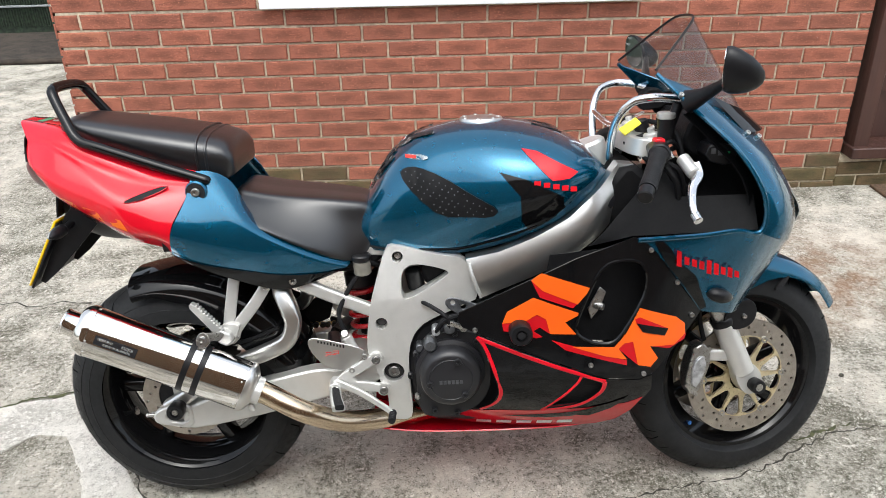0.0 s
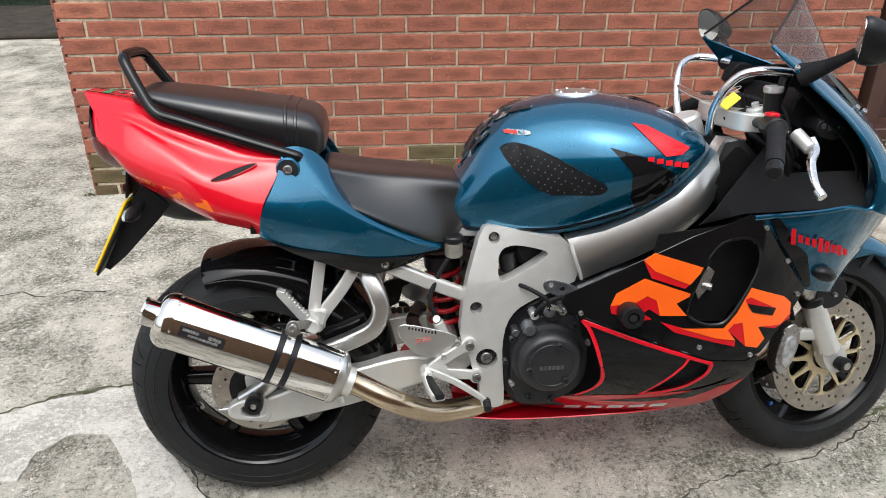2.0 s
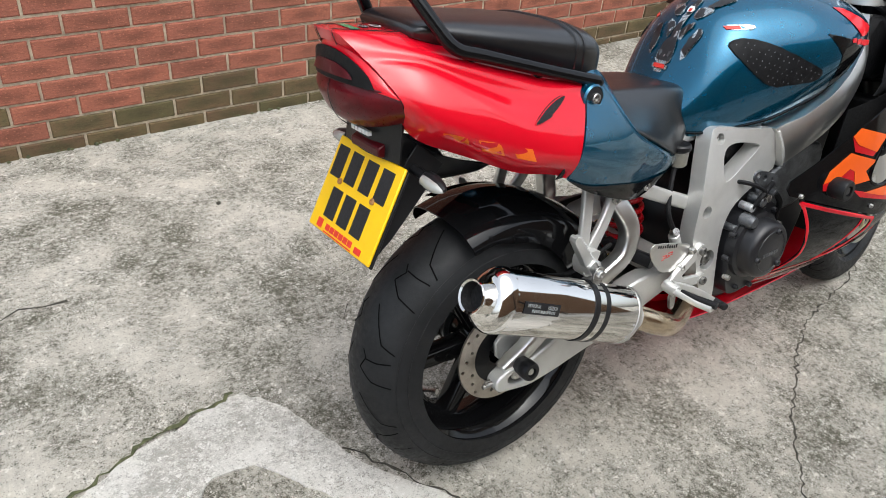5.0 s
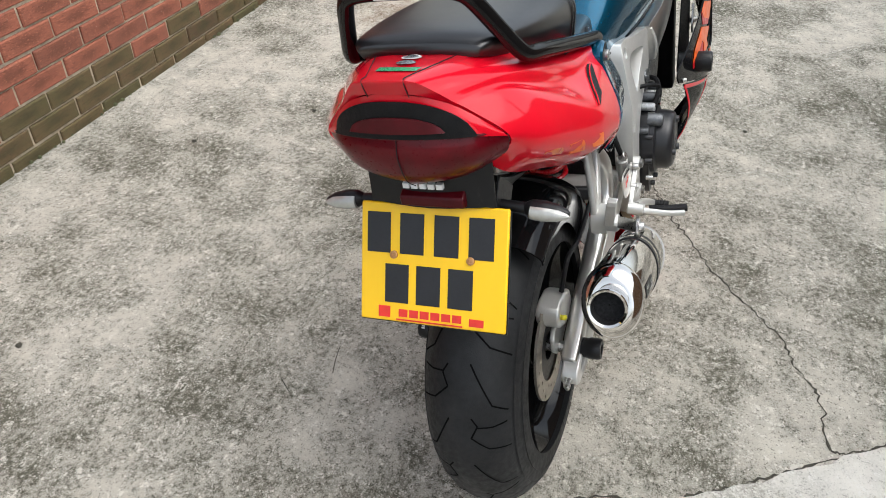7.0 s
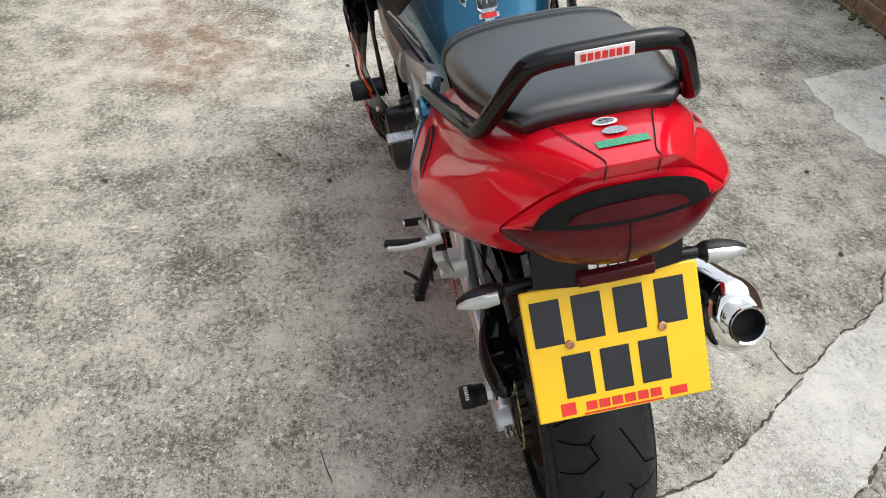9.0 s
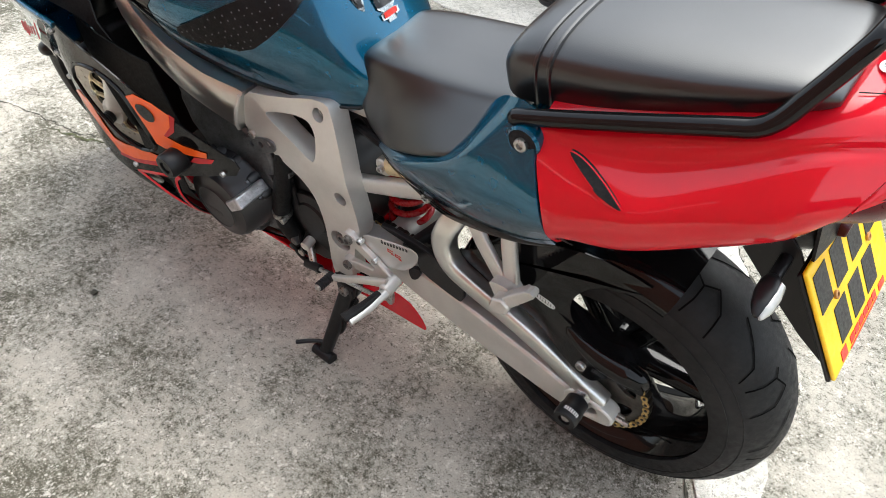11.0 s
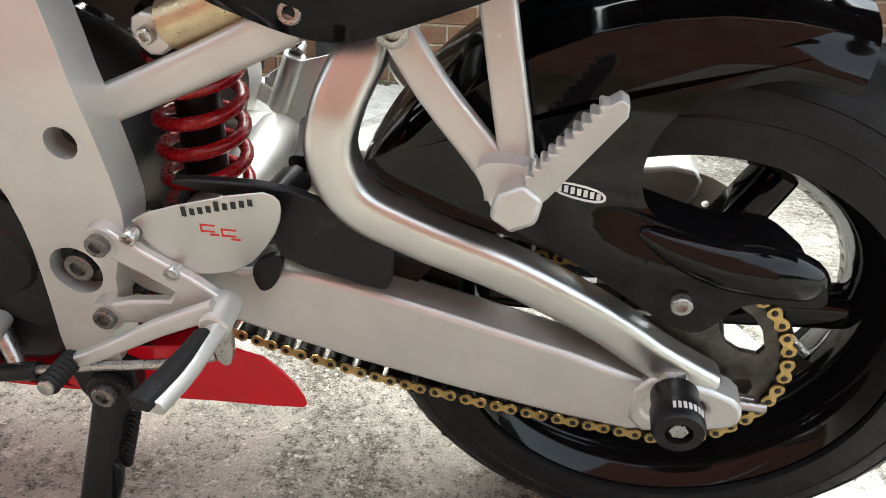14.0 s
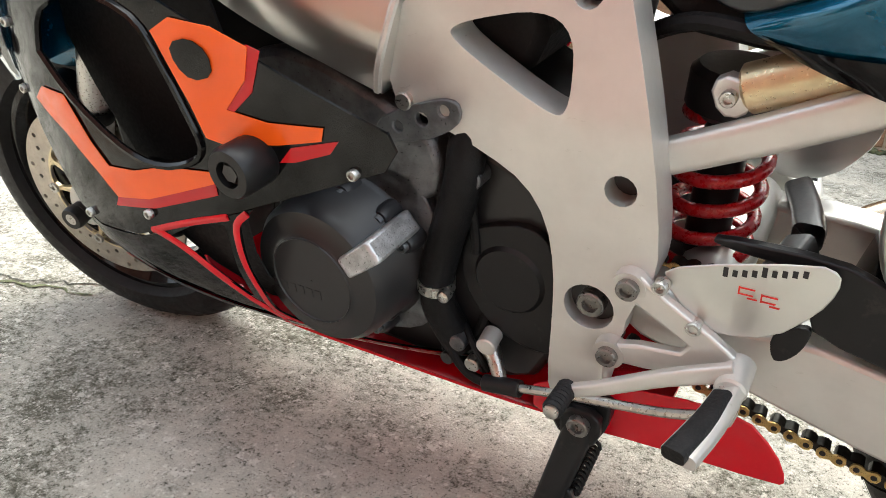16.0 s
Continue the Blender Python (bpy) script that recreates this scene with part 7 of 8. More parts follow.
NOSE = [nose_row(1.135, -0.168, 0.768, 1.385, 0.668, 0.02), nose_row(1.215, -0.196, 0.692, 1.428, 0.622, 0.04), nose_row(1.300, -0.226, 0.610, 1.470, 0.560, 0.06), nose_row(1.352, -0.246, 0.530, 1.505, 0.490, 0.08),
        nose_row(1.366, -0.254, 0.470, 1.520, 0.420, 0.10), nose_row(1.355, -0.252, 0.428, 1.512, 0.362, 0.10)]
for s, bm in both(lambda: skin(NOSE, 5, 5, 0.003)):
    up = part("upper_fairing", bm, TEAL, moto, "metallic teal upper fairing", angle=60)
    part("edge_bead", tube([(x, s * y, z) for x, y, z in [r[0] for r in NOSE]] + [(1.30, -s * 0.262, 0.437), (1.22, -s * 0.272, 0.432), (1.08, -s * 0.283, 0.430)], 0.0055, 8), TEAL, up)
    chin = [[(1.075, -0.284, 0.432), (1.16, -0.276, 0.434), (1.25, -0.268, 0.435), (1.355, -0.252, 0.428), (1.46, -0.165, 0.385), (1.505, -0.062, 0.362), (1.512, 0, 0.361)],
            [(1.112, -0.280, 0.412), (1.18, -0.272, 0.40), (1.26, -0.260, 0.39), (1.35, -0.234, 0.372), (1.44, -0.155, 0.335), (1.485, -0.06, 0.315), (1.492, 0, 0.314)],
            [(1.178, -0.264, 0.330), (1.22, -0.256, 0.330), (1.28, -0.240, 0.322), (1.345, -0.212, 0.305), (1.41, -0.15, 0.280), (1.45, -0.06, 0.268), (1.455, 0, 0.267)],
            [(1.246, -0.228, 0.240), (1.262, -0.225, 0.235), (1.295, -0.212, 0.226), (1.335, -0.19, 0.215), (1.37, -0.145, 0.210), (1.40, -0.06, 0.212), (1.405, 0, 0.212)]]
    bm = skin(chin, 4, 4, 0.003)
    if s < 0:
        bm.transform(Matrix.Diagonal((1, -1, 1, 1)))
    fl = part("flank", bm, TEAL, up, "metallic teal flank", angle=60)
    for k in range(9):
        u = k / 9
        c = Vector((1.172 + 0.160 * u, -s * (0.2815 - 0.016 * u - 0.022 * u * u), 0.384 - 0.058 * u))
        hh = (0.034, 0.017, 0.016, 0.018, 0.030, 0.025, 0.017, 0.022, 0.014)[k] / 2
        w = Vector((0.0115, s * 0.0016, -0.004)) * 0.5
        v = Vector((0.006, 0.0, 1.0)) * hh + Vector((0, s * 0.13, 0)) * hh
        b = bmesh.new()
        q = [b.verts.new(c + w * i + v * j) for i, j in ((-1, -1), (1, -1), (1, 1), (-1, 1))]
        b.faces.new(q)
        bmesh.ops.solidify(b, geom=b.faces[:], thickness=0.001)
        part("script_bar", b, DECAL_RED, fl, "red slanted script, as bars")
    part("dark_flash", skin([[(1.115, -s * 0.2845, 0.425), (1.125, -s * 0.283, 0.408), (1.150, -s * 0.2765, 0.368), (1.180, -s * 0.2685, 0.331), (1.215, -s * 0.252, 0.285), (1.246, -s * 0.232, 0.242)], [(1.135, -s * 0.283, 0.425), (1.155, -s * 0.281, 0.405), (1.175, -s * 0.2765, 0.372), (1.215, -s * 0.2665, 0.340), (1.232, -s * 0.2555, 0.305), (1.258, -s * 0.233, 0.250)]], 3, 3), BLACK, fl, "black flash graphic")
    side_ind = part("side_indicator", tube([(1.258, -s * 0.228, 0.286), (1.272, -s * 0.236, 0.282), (1.290, -s * 0.236, 0.276), (1.306, -s * 0.226, 0.269)], [0.008, 0.016, 0.017, 0.013], 16, 4), SATIN, up, "small black side indicator")
    part("indicator_lens", tube([(1.304, -s * 0.228, 0.270), (1.313, -s * 0.222, 0.266), (1.319, -s * 0.216, 0.263)], [0.0132, 0.010, 0.003], 14, 4), CLEAR, side_ind, "clear lens")
    part("inner_panel", sheet([(0.985, 0.405), (1.10, 0.51), (1.16, 0.56), (1.20, 0.50), (1.36, 0.50), (1.36, 0.43), (1.08, 0.425)], lambda x, z: -s * (0.235 - 0.6 * max(0, z - 0.43)), s * 0.003), COWL, up, "black inner fairing panel")
    for x, y, z in ((1.185, -0.188, 0.722), (1.345, -0.168, 0.632), (1.385, -0.135, 0.618)):
        bolt("bolt", (x, s * y, z + 0.002), 0.006, up, STEEL, (0.2, -s * 0.7, 0.6), 0.004)
    # mirror
    mir = part("mirror", tube([(1.205, -s * 0.180, 0.708), (1.222, -s * 0.222, 0.726), (1.236, -s * 0.272, 0.750), (1.246, -s * 0.312, 0.770)], [0.026, 0.016, 0.011, 0.011], 14, 4, 0.8), SATIN, moto, "black wing mirror on a short stalk")
    mid, back = Vector((1.222, -s * 0.338, 0.789)), Vector((-0.9, s * 0.43, 0.05)).normalized()
    long_way = Vector((0, -s * 0.62, 0.78))
    long_way = (long_way - back * long_way.dot(back)).normalized()
    short_way = back.cross(long_way)

    def egg(k, bm):
        return [bm.verts.new(mid + long_way * 0.049 * k * math.cos(a) + short_way * 0.035 * k * math.sin(a) * (1 - 0.18 * math.cos(a))) for a in np.linspace(0, 2 * math.pi, 33)[:-1]]
    bm = bmesh.new()
    rows = []
    for depth, k in ((-0.004, 0.95), (0.0, 1.0), (0.008, 1.02), (0.024, 0.95), (0.042, 0.78), (0.057, 0.55), (0.067, 0.28), (0.070, 0.04)):
        rows.append(egg(k, bm))
        for v in rows[-1]:
            v.co -= back * depth + long_way * 0.25 * depth
    for q, w in zip(rows, rows[1:]):
        for k in range(32):
            bm.faces.new((q[k - 1], q[k], w[k], w[k - 1]))
    bm.faces.new(rows[0]), bm.faces.new(rows[-1])
    part("mirror_shell", bm, SATIN, mir, angle=70)
    bm = bmesh.new()
    bm.faces.new(egg(0.90, bm))
    bmesh.ops.translate(bm, verts=bm.verts[:], vec=back * 0.0055)
    bmesh.ops.solidify(bm, geom=bm.faces[:], thickness=0.001)
    part("mirror_glass", bm, MIRROR, mir, "mirror glass")
headlamp = part("headlamp", skin([[(1.485, -0.11, 0.49), (1.512, 0, 0.497), (1.485, 0.11, 0.49)], [(1.505, -0.125, 0.44), (1.533, 0, 0.44), (1.505, 0.125, 0.44)], [(1.490, -0.11, 0.385), (1.520, 0, 0.38), (1.490, 0.11, 0.385)]], 5, 4, 0.003), CLEAR, moto, "clear headlamp lens")
screen = part("windscreen", skin([[(1.138, -0.170, 0.765), (1.26, -0.140, 0.715), (1.35, -0.085, 0.680), (1.386, 0, 0.668), (1.35, 0.085, 0.680), (1.26, 0.140, 0.715), (1.138, 0.170, 0.765)],
                                  [(1.136, -0.168, 0.770), (1.225, -0.128, 0.775), (1.30, -0.078, 0.770), (1.328, 0, 0.768), (1.30, 0.078, 0.770), (1.225, 0.128, 0.775), (1.136, 0.168, 0.770)],
                                  [(1.134, -0.165, 0.776), (1.195, -0.118, 0.835), (1.240, -0.070, 0.878), (1.250, 0, 0.886), (1.240, 0.070, 0.878), (1.195, 0.118, 0.835), (1.134, 0.165, 0.776)]], 5, 5), SMOKE, moto, "smoked clear windscreen")
screen.visible_shadow = False
part("screen_edge", tube([(1.134, -0.165, 0.776), (1.195, -0.118, 0.835), (1.240, -0.070, 0.878), (1.250, 0, 0.886), (1.240, 0.070, 0.878), (1.195, 0.118, 0.835), (1.134, 0.165, 0.776)], 0.003, 6), SATIN, screen)
part("screen_base", skin([[(1.270, -0.148, 0.712), (1.35, -0.095, 0.680), (1.39, 0, 0.668), (1.35, 0.095, 0.680), (1.270, 0.148, 0.712)],
                          [(1.345, -0.162, 0.632), (1.405, -0.10, 0.628), (1.438, 0, 0.625), (1.405, 0.10, 0.628), (1.345, 0.162, 0.632)]], 4, 3), BLACK, screen, "gloss black screen base")

# cockpit
yoke = part("top_yoke", plate(chaikin([(1.06, -0.03), (1.075, -0.12), (1.12, -0.135), (1.165, -0.11), (1.16, 0.0), (1.165, 0.11), (1.12, 0.135), (1.075, 0.12), (1.06, 0.03)], 2), -0.012, 0.028), ALU, moto, "silver top yoke", 0.004)
yoke.matrix_basis = Matrix.Translation((0.035, 0, 0.668)) @ Matrix.Rotation(radians(4), 4, "Y") @ Matrix(((1, 0, 0, 0), (0, 0, 1, 0), (0, 1, 0, 0), (0, 0, 0, 1)))
for s in (-1, 1):
    part("fork_cap", peg((1.160, s * 0.098, 0.600), (1.152, s * 0.098, 0.632), 0.021), ALU, moto, "silver fork cap")
    ahead = 0.03 * (1 + s)
    clip = part("clip_on", tube([(1.145, s * 0.115, 0.600), (1.135 + ahead / 2, s * 0.19, 0.608), (1.120 + ahead, s * 0.26, 0.596)], 0.012, 12), SATIN, moto, "black clip-on handlebar")
    g = [Vector((1.128 + ahead, s * 0.240, 0.606)).lerp(Vector((1.078 + ahead, s * 0.338, 0.554)), u) for u in (0, 0.1, 0.25, 0.4, 0.55, 0.7, 0.85, 0.93, 1.0)]
    part("grip", tube(g, [0.0205, 0.0178, 0.0182, 0.0178, 0.0182, 0.0178, 0.0184, 0.0190, 0.0178], 18, 4), GRIP, clip, "black rubber grip")
    part("bar_end", peg(g[-1], g[-1] + (g[-1] - g[0]).normalized() * 0.028, 0.0165), SATIN, clip)
    part("lever_clamp", peg((1.190 + ahead, s * 0.205, 0.590), (1.205 + ahead, s * 0.245, 0.562), 0.015), ALU, clip)
    part("lever", bar([(1.210 + ahead, s * 0.228, 0.580), (1.212 + ahead, s * 0.248, 0.560), (1.192 + ahead, s * 0.275, 0.540), (1.182 + ahead, s * 0.308, 0.512), (1.183 + ahead, s * 0.330, 0.492)], (0.016, 0.013), (0.024, 0.013), 5), POLISHED, clip, "polished brake and clutch lever")
    part("lever_ball", peg((1.182 + ahead, s * 0.324, 0.495), (1.187 + ahead, s * 0.340, 0.483), 0.0105), POLISHED, clip)
    part("switchgear", peg((1.142 + ahead / 2, s * 0.185, 0.606), (1.130 + ahead, s * 0.238, 0.604), 0.024), SATIN, clip, "black switch housing")
    hoop = [(x, y, z) for x, y, z in (((1.066, -0.060, 0.565), (1.066, -0.072, 0.620), (1.074, -0.096, 0.668), (1.096, -0.120, 0.702), (1.127, -0.134, 0.713), (1.165, -0.136, 0.713), (1.205, -0.134, 0.708)) if s < 0 else
                                      ((1.062, 0.110, 0.575), (1.064, 0.135, 0.625), (1.074, 0.165, 0.672), (1.100, 0.200, 0.704), (1.146, 0.222, 0.715), (1.190, 0.20, 0.712), (1.215, 0.17, 0.706)))]
    part("steel_hoop", tube(hoop, 0.0100, 14), POLISHED, moto, "polished tubular hoop beside the yoke")
part("hoop_link", tube([(1.070, -0.085, 0.648), (1.075, 0.03, 0.640), (1.070, 0.150, 0.652)], 0.0075, 10), POLISHED, moto, "polished hoop cross bar")
part("stem_nut", peg((1.125, 0, 0.60), (1.118, 0, 0.630), 0.018, n=6), ALU, moto, "silver steering stem nut")
key = part("ignition_switch", peg((1.165, 0, 0.600), (1.150, 0.0, 0.646), 0.018), SATIN, moto, "black ignition switch with key")
part("key_ring", tube([(1.146 + 0.012 * math.cos(a), 0.012 * math.sin(a) - 0.005, 0.660 + 0.006 * math.cos(a)) for a in np.linspace(0, 6.283, 16)], 0.0014, 6, 1), STEEL, key)
part("key_tag", skin([[(1.088, -0.048, 0.634), (1.134, -0.022, 0.656)], [(1.096, -0.074, 0.622), (1.142, -0.046, 0.645)]], 2, 2, 0.002), TAG, key, "yellow key tag")
dash = part("instrument_panel", plate(chaikin([(1.215, 0.60), (1.235, 0.665), (1.275, 0.665), (1.29, 0.60), (1.26, 0.57)], 1), -0.12, 0.12), MATT, moto, "black instrument cluster", 0.012)
box = part("switch_box", plate(chaikin([(1.245, 0.578), (1.262, 0.622), (1.326, 0.604), (1.312, 0.560)], 1), -0.18, -0.11), SATIN, moto, "black accessory switch box", 0.004)
for k, mat in enumerate((CASTING, CASTING, GREENLED)):
    part("switch", block(1.262 + 0.016 * k, 1.272 + 0.016 * k, -0.182, -0.1785, 0.592 - 0.004 * k, 0.604 - 0.004 * k), mat, box)
part("inner_cowl", skin([[(1.20, -0.17, 0.68), (1.27, -0.13, 0.70), (1.30, 0, 0.71), (1.27, 0.13, 0.70), (1.20, 0.17, 0.68)], [(1.33, -0.20, 0.54), (1.40, -0.13, 0.55), (1.43, 0, 0.55), (1.40, 0.13, 0.55), (1.33, 0.20, 0.54)],
                         [(1.33, -0.21, 0.43), (1.40, -0.14, 0.40), (1.42, 0, 0.39), (1.40, 0.14, 0.40), (1.33, 0.21, 0.43)], [(1.20, -0.20, 0.40), (1.20, -0.12, 0.38), (1.20, 0, 0.37), (1.20, 0.12, 0.38), (1.20, 0.20, 0.40)]], 4, 4, 0.004), COWL, moto, "black inside of the nose fairing")
for k, (a, b, c) in enumerate((((1.16, -0.15, 0.585), (1.20, -0.13, 0.60), (1.24, -0.08, 0.58)), ((1.13, -0.12, 0.58), (1.18, -0.16, 0.54), (1.24, -0.15, 0.50)), ((1.15, -0.06, 0.60), (1.20, -0.08, 0.57), (1.26, -0.1, 0.53)))):
    part("cable", tube([a, b, c], 0.006 + 0.001 * k, 8), MATT, moto, "black control cable")
res = part("front_brake_reservoir", peg((1.178, -0.120, 0.612), (1.176, -0.122, 0.668), 0.019), SATIN, moto, "black front brake reservoir")
part("cap", peg((1.176, -0.122, 0.664), (1.176, -0.122, 0.680), 0.0215), ALU, res, "silver cap")
part("kill_switch", block(1.128, 1.150, -0.210, -0.182, 0.622, 0.634), DECAL_RED, moto, "red switch block", 0.003)
part("steering_shroud", plate(chaikin([(1.03, 0.44), (1.05, 0.56), (1.13, 0.565), (1.20, 0.42), (1.10, 0.40)], 1), -0.16, 0.16), COWL, moto, "black headstock shroud", bevel=0.02)

# looms, hoses and brackets round the headstock
for q, r in (([(1.10, -0.06, 0.60), (1.16, -0.10, 0.63), (1.21, -0.12, 0.60), (1.25, -0.12, 0.52)], 0.006), ([(1.13, -0.17, 0.59), (1.17, -0.17, 0.62), (1.20, -0.14, 0.60), (1.23, -0.10, 0.55)], 0.0055), ([(1.15, -0.15, 0.575), (1.19, -0.18, 0.56), (1.21, -0.17, 0.50), (1.20, -0.14, 0.44)], 0.006),
             ([(1.18, -0.10, 0.66), (1.20, -0.13, 0.63), (1.21, -0.15, 0.57), (1.19, -0.16, 0.49)], 0.005), ([(1.12, 0.05, 0.61), (1.17, 0.02, 0.64), (1.22, -0.03, 0.62), (1.26, -0.06, 0.55)], 0.006), ([(1.16, -0.19, 0.57), (1.185, -0.2, 0.53), (1.195, -0.18, 0.46)], 0.007)):
    part("cable", tube(q, r, 8), MATT, moto, "black cables and hoses round the headstock")
for s in (-1, 1):
    part("yoke_boss", peg((1.158, s * 0.095, 0.585), (1.154, s * 0.095, 0.622), 0.030), ALU, moto, "silver yoke clamp")
    part("adjuster", peg((1.152, s * 0.098, 0.630), (1.149, s * 0.098, 0.642), 0.009, n=6), ALU, moto, "small fork adjuster nut")
part("clamp_bolt", peg((1.165, -0.215, 0.592), (1.158, -0.212, 0.606), 0.006), STEEL, moto, "steel clamp bolt")
part("screen_bracket", plate(chaikin([(1.165, 0.655), (1.185, 0.712), (1.235, 0.708), (1.245, 0.66)], 1), 0.09, 0.13), COWL, moto, "black screen bracket", 0.004)
part("bracket_stay", tube([(1.155, -0.115, 0.585), (1.175, -0.125, 0.62), (1.205, -0.12, 0.705)], 0.012, 10), SATIN, moto, "black instrument stay")

# foot controls, built on the right and left
for s in (-1, 1):
    y = s * 0.172
    rest = part("footrest_hanger", plate(chaikin([(0.505, 0.135), (0.488, 0.140), (0.470, 0.125), (0.400, 0.082), (0.385, 0.062), (0.40, 0.050), (0.500, 0.034), (0.518, 0.042), (0.505, 0.060), (0.425, 0.070), (0.478, 0.102), (0.503, 0.115)], 1), y - 0.006, y + 0.006), ALU, moto, "satin silver footrest hanger", 0.003)
    heel = part("heel_plate", plate(chaikin([(0.474, 0.138), (0.450, 0.154), (0.352, 0.181), (0.335, 0.176), (0.334, 0.160), (0.345, 0.135), (0.374, 0.101), (0.42, 0.090), (0.440, 0.100)], 1), y - s * 0.008, y - s * 0.0055), BRUSHED, rest, "brushed alloy heel plate", 0.001)
    yy = y - s * 0.0055
    for k in range(9):
        x, z = 0.4185 - 0.0074 * k, 0.1545 + 0.0019 * k
        part("script_bar", block(x - 0.0020, x + 0.0020, min(yy, yy + s * 0.0008), max(yy, yy + s * 0.0008), z - 0.003, z + 0.003 + (0.003 if k in (0, 4) else 0)), INK, heel, "black script, as bars")
    for k in range(2):
        for (dx, dz, w, h) in ((0, 0, 0.013, 0.0012), (0, -0.006, 0.011, 0.0012), (0.006, -0.003, 0.0012, 0.008), (-0.005, -0.009, 0.008, 0.0012)):
            x, z = 0.400 - 0.018 * k + dx, 0.1445 - 0.003 * k + dz
            part("model_bar", block(x - w / 2, x + w / 2, min(yy, yy + s * 0.0008), max(yy, yy + s * 0.0008), z - h / 2, z + h / 2), REDINK, heel, "red outlined marks")
    for x, z in ((0.495, 0.124), (0.510, 0.043)):
        part("boss", lathe([(0.001, 0), (0.0155, 0), (0.0165, -s * 0.014)], (x, y + s * 0.007, z), 20, closed=False), ALU, rest)
        bolt("bolt", (x, y + s * 0.008, z), 0.0105, rest, DARKSTEEL, (0, s, 0))
    for x, z in ((0.468, 0.131), (0.436, 0.098)):
        bolt("bolt", (x, y + s * 0.002, z), 0.0072, rest, STEEL, (0, s, 0))
    part("peg_clevis", peg((0.395, s * 0.165, 0.066), (0.395, s * 0.202, 0.062), 0.014), ALU, rest)
    part("peg_tab", plate(chaikin([(0.405, 0.055), (0.385, 0.055), (0.388, 0.018), (0.396, 0.010), (0.404, 0.018)], 1), s * 0.185, s * 0.192), STEEL, rest)
    fp = part("footpeg", bar([(0.395, s * 0.197, 0.060), (0.402, s * 0.24, 0.056), (0.413, s * 0.286, 0.055)], (0.026, 0.030), (0.016, 0.014), 3), ALU, moto, "alloy rider footpeg with a rubber pad")
    part("peg_rubber", bar([(0.398, s * 0.212, 0.066), (0.405, s * 0.25, 0.063), (0.416, s * 0.292, 0.0615)], (0.017, 0.020), (0.012, 0.013), 3), GRIP, fp, "ribbed black rubber")
    part("peg_spring", peg((0.388, s * 0.196, 0.060), (0.404, s * 0.196, 0.060), 0.010), STEEL, fp)
# gear lever on the left, brake pedal on the right
lever = part("gear_lever", bar([(0.395, 0.190, 0.075), (0.45, 0.196, 0.052), (0.510, 0.202, 0.020), (0.540, 0.205, 0.008)], 0.011, (0.018, 0.012), 4), ALU, moto, "alloy gear lever with a rubber toe peg")
part("toe_rubber", tube([Vector((0.540, 0.200, 0.008)).lerp(Vector((0.539, 0.242, 0.012)), u / 14) for u in range(15)], [0.009 + 0.0016 * (k % 2) for k in range(15)], 14, 1), GRIP, lever, "ribbed rubber toe peg")
part("toe_tip", peg((0.539, 0.240, 0.0118), (0.539, 0.246, 0.0122), 0.0075), STEEL, lever)
part("link_rod", tube([(0.628, 0.182, -0.040), (0.54, 0.184, -0.018), (0.455, 0.186, 0.000), (0.405, 0.187, 0.018)], 0.0048, 8), STEEL, lever, "thin steel gear linkage rod")
part("rod_joint", peg((0.645, 0.181, -0.044), (0.60, 0.182, -0.034), 0.0095), SATIN, lever)
pedal = part("brake_pedal", bar([(0.395, -0.186, 0.072), (0.45, -0.192, 0.048), (0.50, -0.200, 0.016), (0.530, -0.205, -0.006)], 0.011, (0.018, 0.012), 4), ALU, moto, "alloy rear brake pedal")
part("toe_rubber", tube([Vector((0.530, -0.200, -0.006)).lerp(Vector((0.528, -0.240, -0.008)), u / 12) for u in range(13)], [0.008 + 0.0014 * (k % 2) for k in range(13)], 12, 1), GRIP, pedal)
cyl = part("master_cylinder", peg((0.455, -0.150, 0.105), (0.425, -0.150, 0.175), 0.013), ALU, moto, "rear brake master cylinder")
part("banjo", peg((0.424, -0.146, 0.178), (0.422, -0.160, 0.186), 0.009), STEEL, cyl)
part("hose", tube([(0.424, -0.15, 0.185), (0.41, -0.14, 0.23), (0.44, -0.115, 0.29), (0.468, -0.10, 0.32)], 0.006, 8), MATT, cyl)

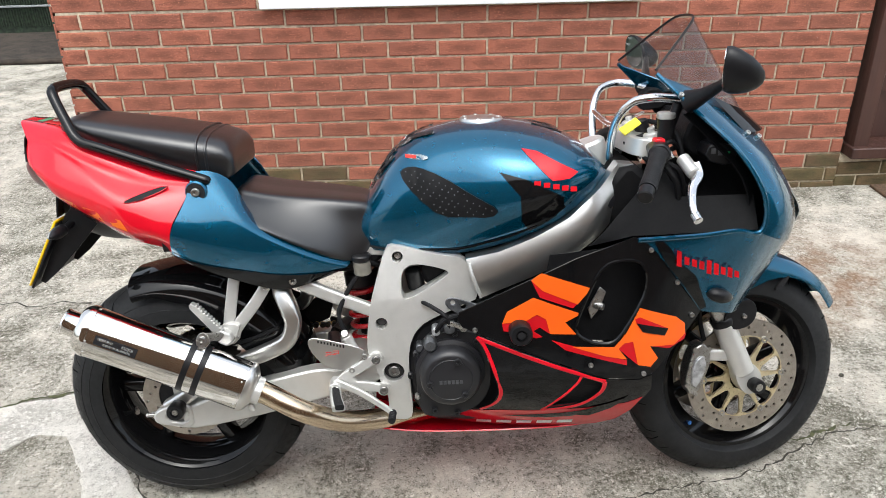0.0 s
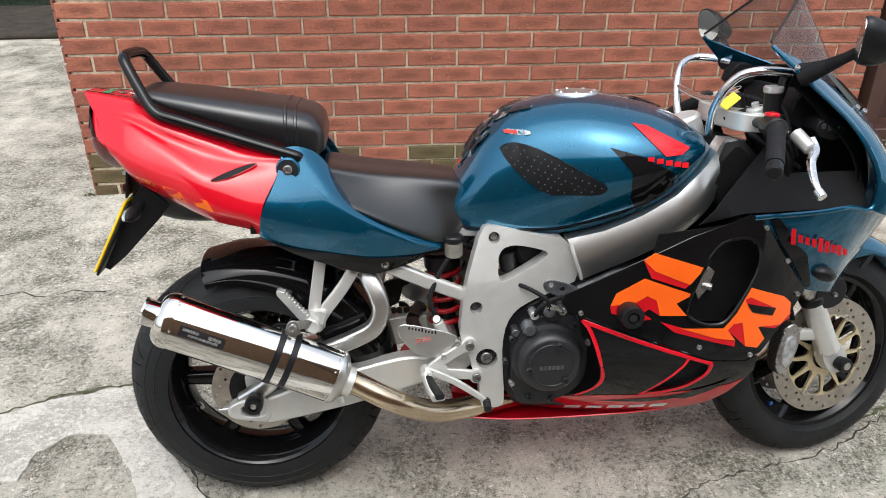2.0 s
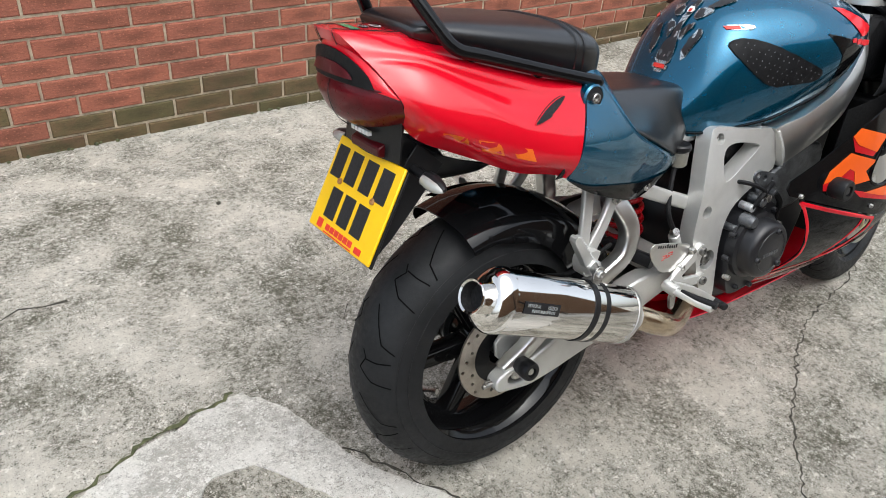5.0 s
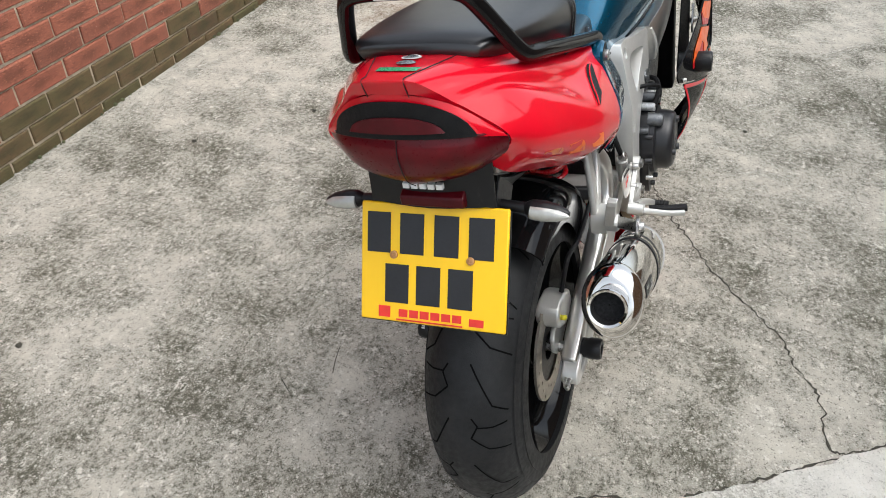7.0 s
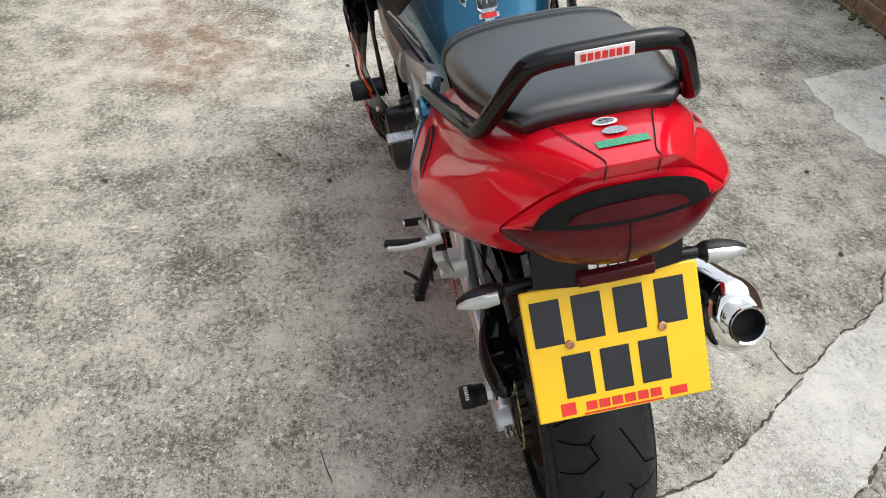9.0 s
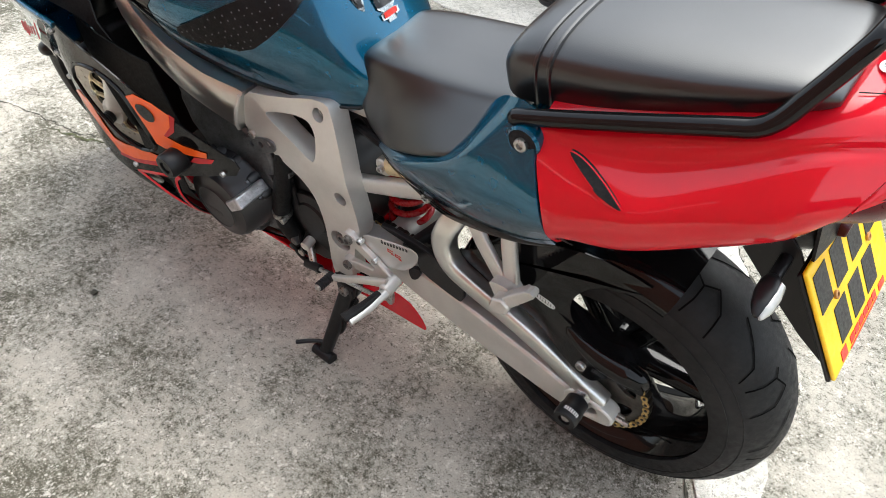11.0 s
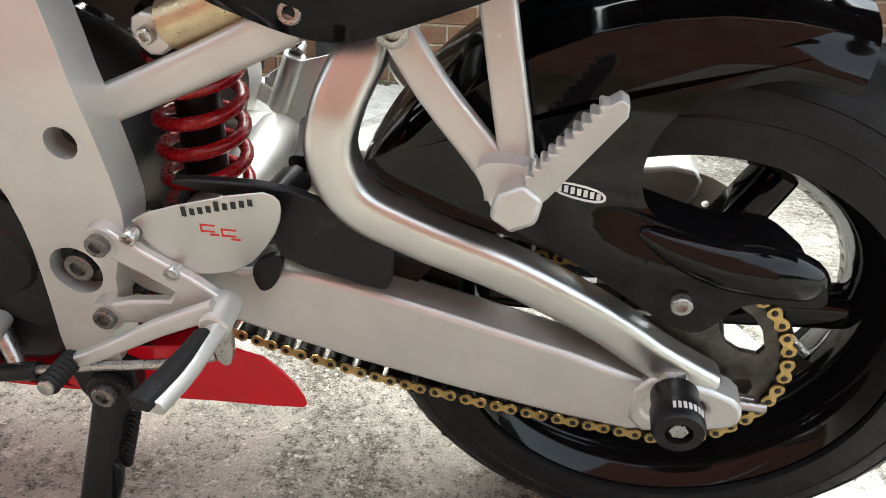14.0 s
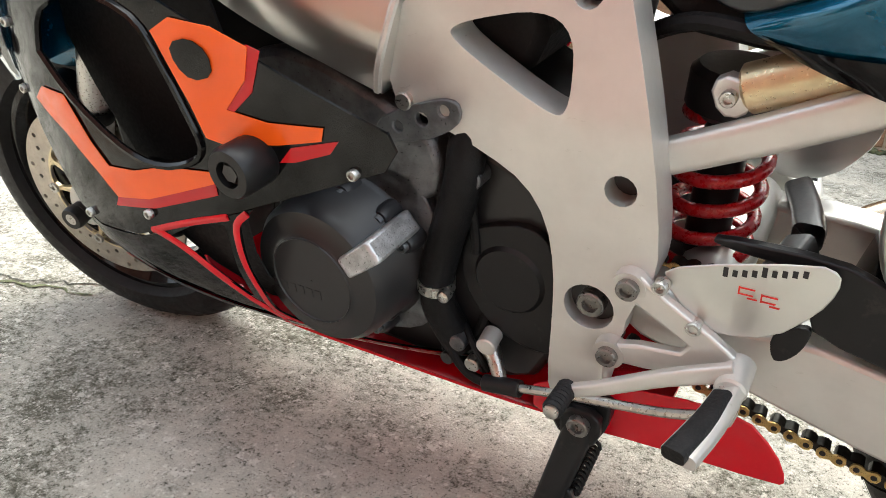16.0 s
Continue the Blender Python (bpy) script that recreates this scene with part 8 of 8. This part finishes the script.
# pillion hangers
for s in (-1, 1):
    hang = part("pillion_hanger", bar([(0.250, s * 0.128, 0.318), (0.215, s * 0.138, 0.265), (0.168, s * 0.146, 0.208), (0.158, s * 0.150, 0.185)], 0.014, (0.026, 0.030), 4), ALU, moto, "satin silver pillion footrest hanger")
    part("hanger_arm", bar([(0.172, s * 0.130, 0.340), (0.160, s * 0.140, 0.275), (0.150, s * 0.146, 0.215), (0.150, s * 0.150, 0.185)], 0.014, (0.026, 0.028), 4), ALU, hang)
    bolt("bolt", (0.243, s * 0.139, 0.306), 0.012, hang, STEEL, (0, s, 0))
    foot_m = plate(chaikin([(0.182, 0.222), (0.140, 0.225), (0.128, 0.205), (0.134, 0.176), (0.148, 0.168), (0.163, 0.178), (0.172, 0.200)], 2), s * 0.140, s * 0.170)
    part("hanger_foot", foot_m, ALU, hang, bevel=0.005)
    bolt("hinge_bolt", (0.149, s * 0.171, 0.185), 0.007, hang, STEEL, (0, s, 0))
    teeth = []
    p0, p1, across = Vector((0.140, 0.219)), Vector((0.090, 0.287)), Vector((0.81, 0.59))
    for k in range(10):
        for u, h in ((0.0, 0.0), (0.18, 0.0042), (0.55, 0.0042), (0.73, 0.0)):
            teeth.append(p0.lerp(p1, (k + u) / 10) + across * h)
    outline = teeth + [(0.084, 0.291), (0.078, 0.287), (0.078, 0.278), (0.124, 0.206), (0.132, 0.196), (0.150, 0.204)]
    bm = plate([tuple(p) for p in outline], s * 0.168, s * 0.186)
    for v in bm.verts:
        v.co.y += s * 0.20 * (v.co.z - 0.21)
    pp = part("pillion_peg", bm, ALU, moto, "folded alloy pillion footpeg with a toothed edge", 0.0012, angle=30)
    bm = plate(chaikin([(0.166, 0.190), (0.149, 0.177), (0.131, 0.186), (0.127, 0.206), (0.142, 0.218), (0.160, 0.208)], 0), s * 0.166, s * 0.192)
    part("peg_knuckle", bm, ALU, pp, bevel=0.004)

# side stand
pivot, foot = Vector((0.533, 0.170, -0.055)), Vector((0.585, 0.238, -0.268))
leg_bm = bar([pivot, pivot.lerp(foot, 0.35), pivot.lerp(foot, 0.7), foot], (0.026, 0.024), (0.034, 0.026), 3, 0.3)
stand = part("side_stand", leg_bm, SATIN, moto, "black side stand, down")
part("stand_bracket", plate(chaikin([(0.578, -0.030), (0.505, -0.022), (0.508, -0.060), (0.520, -0.085), (0.545, -0.095), (0.570, -0.080)], 1), 0.130, 0.172), SATIN, stand, bevel=0.005)
bolt("stand_bolt", (0.533, 0.186, -0.052), 0.012, stand, DARKSTEEL, (0, 1, 0), 0.007)
part("pivot_ear", plate(chaikin([(0.556, -0.036), (0.512, -0.034), (0.512, -0.072), (0.534, -0.094), (0.556, -0.080)], 1), 0.172, 0.184), SATIN, stand, bevel=0.003)
coil = [pivot.lerp(foot, 0.15 + 0.30 * i / 90) + Vector((-0.022 + 0.0055 * math.cos(i * 0.8), -0.010, 0.0055 * math.sin(i * 0.8))) for i in range(91)]
part("return_spring", tube(coil, 0.0022, 6, 1), SATIN, stand)
web = plate(chaikin([(0.536, -0.130), (0.528, -0.150), (0.556, -0.215), (0.572, -0.215), (0.556, -0.140)], 1), 0.196, 0.204)
part("stand_web", web, SATIN, stand, bevel=0.002)
part("stand_foot", peg(foot + Vector((-0.03, 0.004, 0.006)), foot + Vector((0.03, 0.0, 0.0)), 0.014), SATIN, stand)
part("stand_tang", tube([foot.lerp(pivot, 0.18), foot.lerp(pivot, 0.18) + Vector((0.03, 0.02, 0.004)), foot.lerp(pivot, 0.16) + Vector((0.060, 0.042, 0.004))], 0.005, 8), SATIN, stand)

# ---- the walls' bricks ----
def brick_mesh(length):
    bm = block(0.0, length, 0.0, 0.10, 0.0, BRICK_H)
    bmesh.ops.bevel(bm, geom=[e for e in bm.edges if all(v.co.y < 0.01 for v in e.verts)], offset=0.0045, segments=1, affect="EDGES")
    bmesh.ops.recalc_face_normals(bm, faces=bm.faces[:])
    me = bpy.data.meshes.new("brick")
    bm.to_mesh(me)
    bm.free()
    return me


for wall, length, height, shift, material, base_material, base_rows, picked in WALLS:
    meshes = {}
    rng = random.Random(len(wall.name) * 7)
    far = []
    for row in range(int((height - 0.06 - shift) / COURSE) + 1):
        z, x, first = shift + row * COURSE, 0.0, True
        while x < length - 0.05:
            size = BRICK_L / 2 - 0.005 if first and row % 2 == 0 else round(min(BRICK_L, length - x), 4)
            first = False
            if z < picked[2] and picked[0] <= x <= picked[1]:
                mossy = row < base_rows and rng.random() < (0.6 if row == base_rows - 1 else 0.95)
                kind = (size, mossy)
                if kind not in meshes:
                    meshes[kind] = brick_mesh(size)
                    meshes[kind].materials.append(base_material if mossy else material)
                ob = new("brick", meshes[kind])
                ob.parent = wall
                ob.location = (x, rng.uniform(-0.002, 0.002), z + rng.uniform(-0.0015, 0.0015))
                ob.rotation_euler = (rng.uniform(-0.012, 0.012), rng.uniform(-0.005, 0.005), rng.uniform(-0.008, 0.008))
            else:
                far.append((x, x + size, z))
            x += size + 0.010
    if far:
        bm = bmesh.new()
        for x0, x1, z in far:
            block(x0, x1, 0.0, 0.02, z, z + BRICK_H, bm)
        tagged(part("brick_courses", bm, material, wall), kind="stuff")
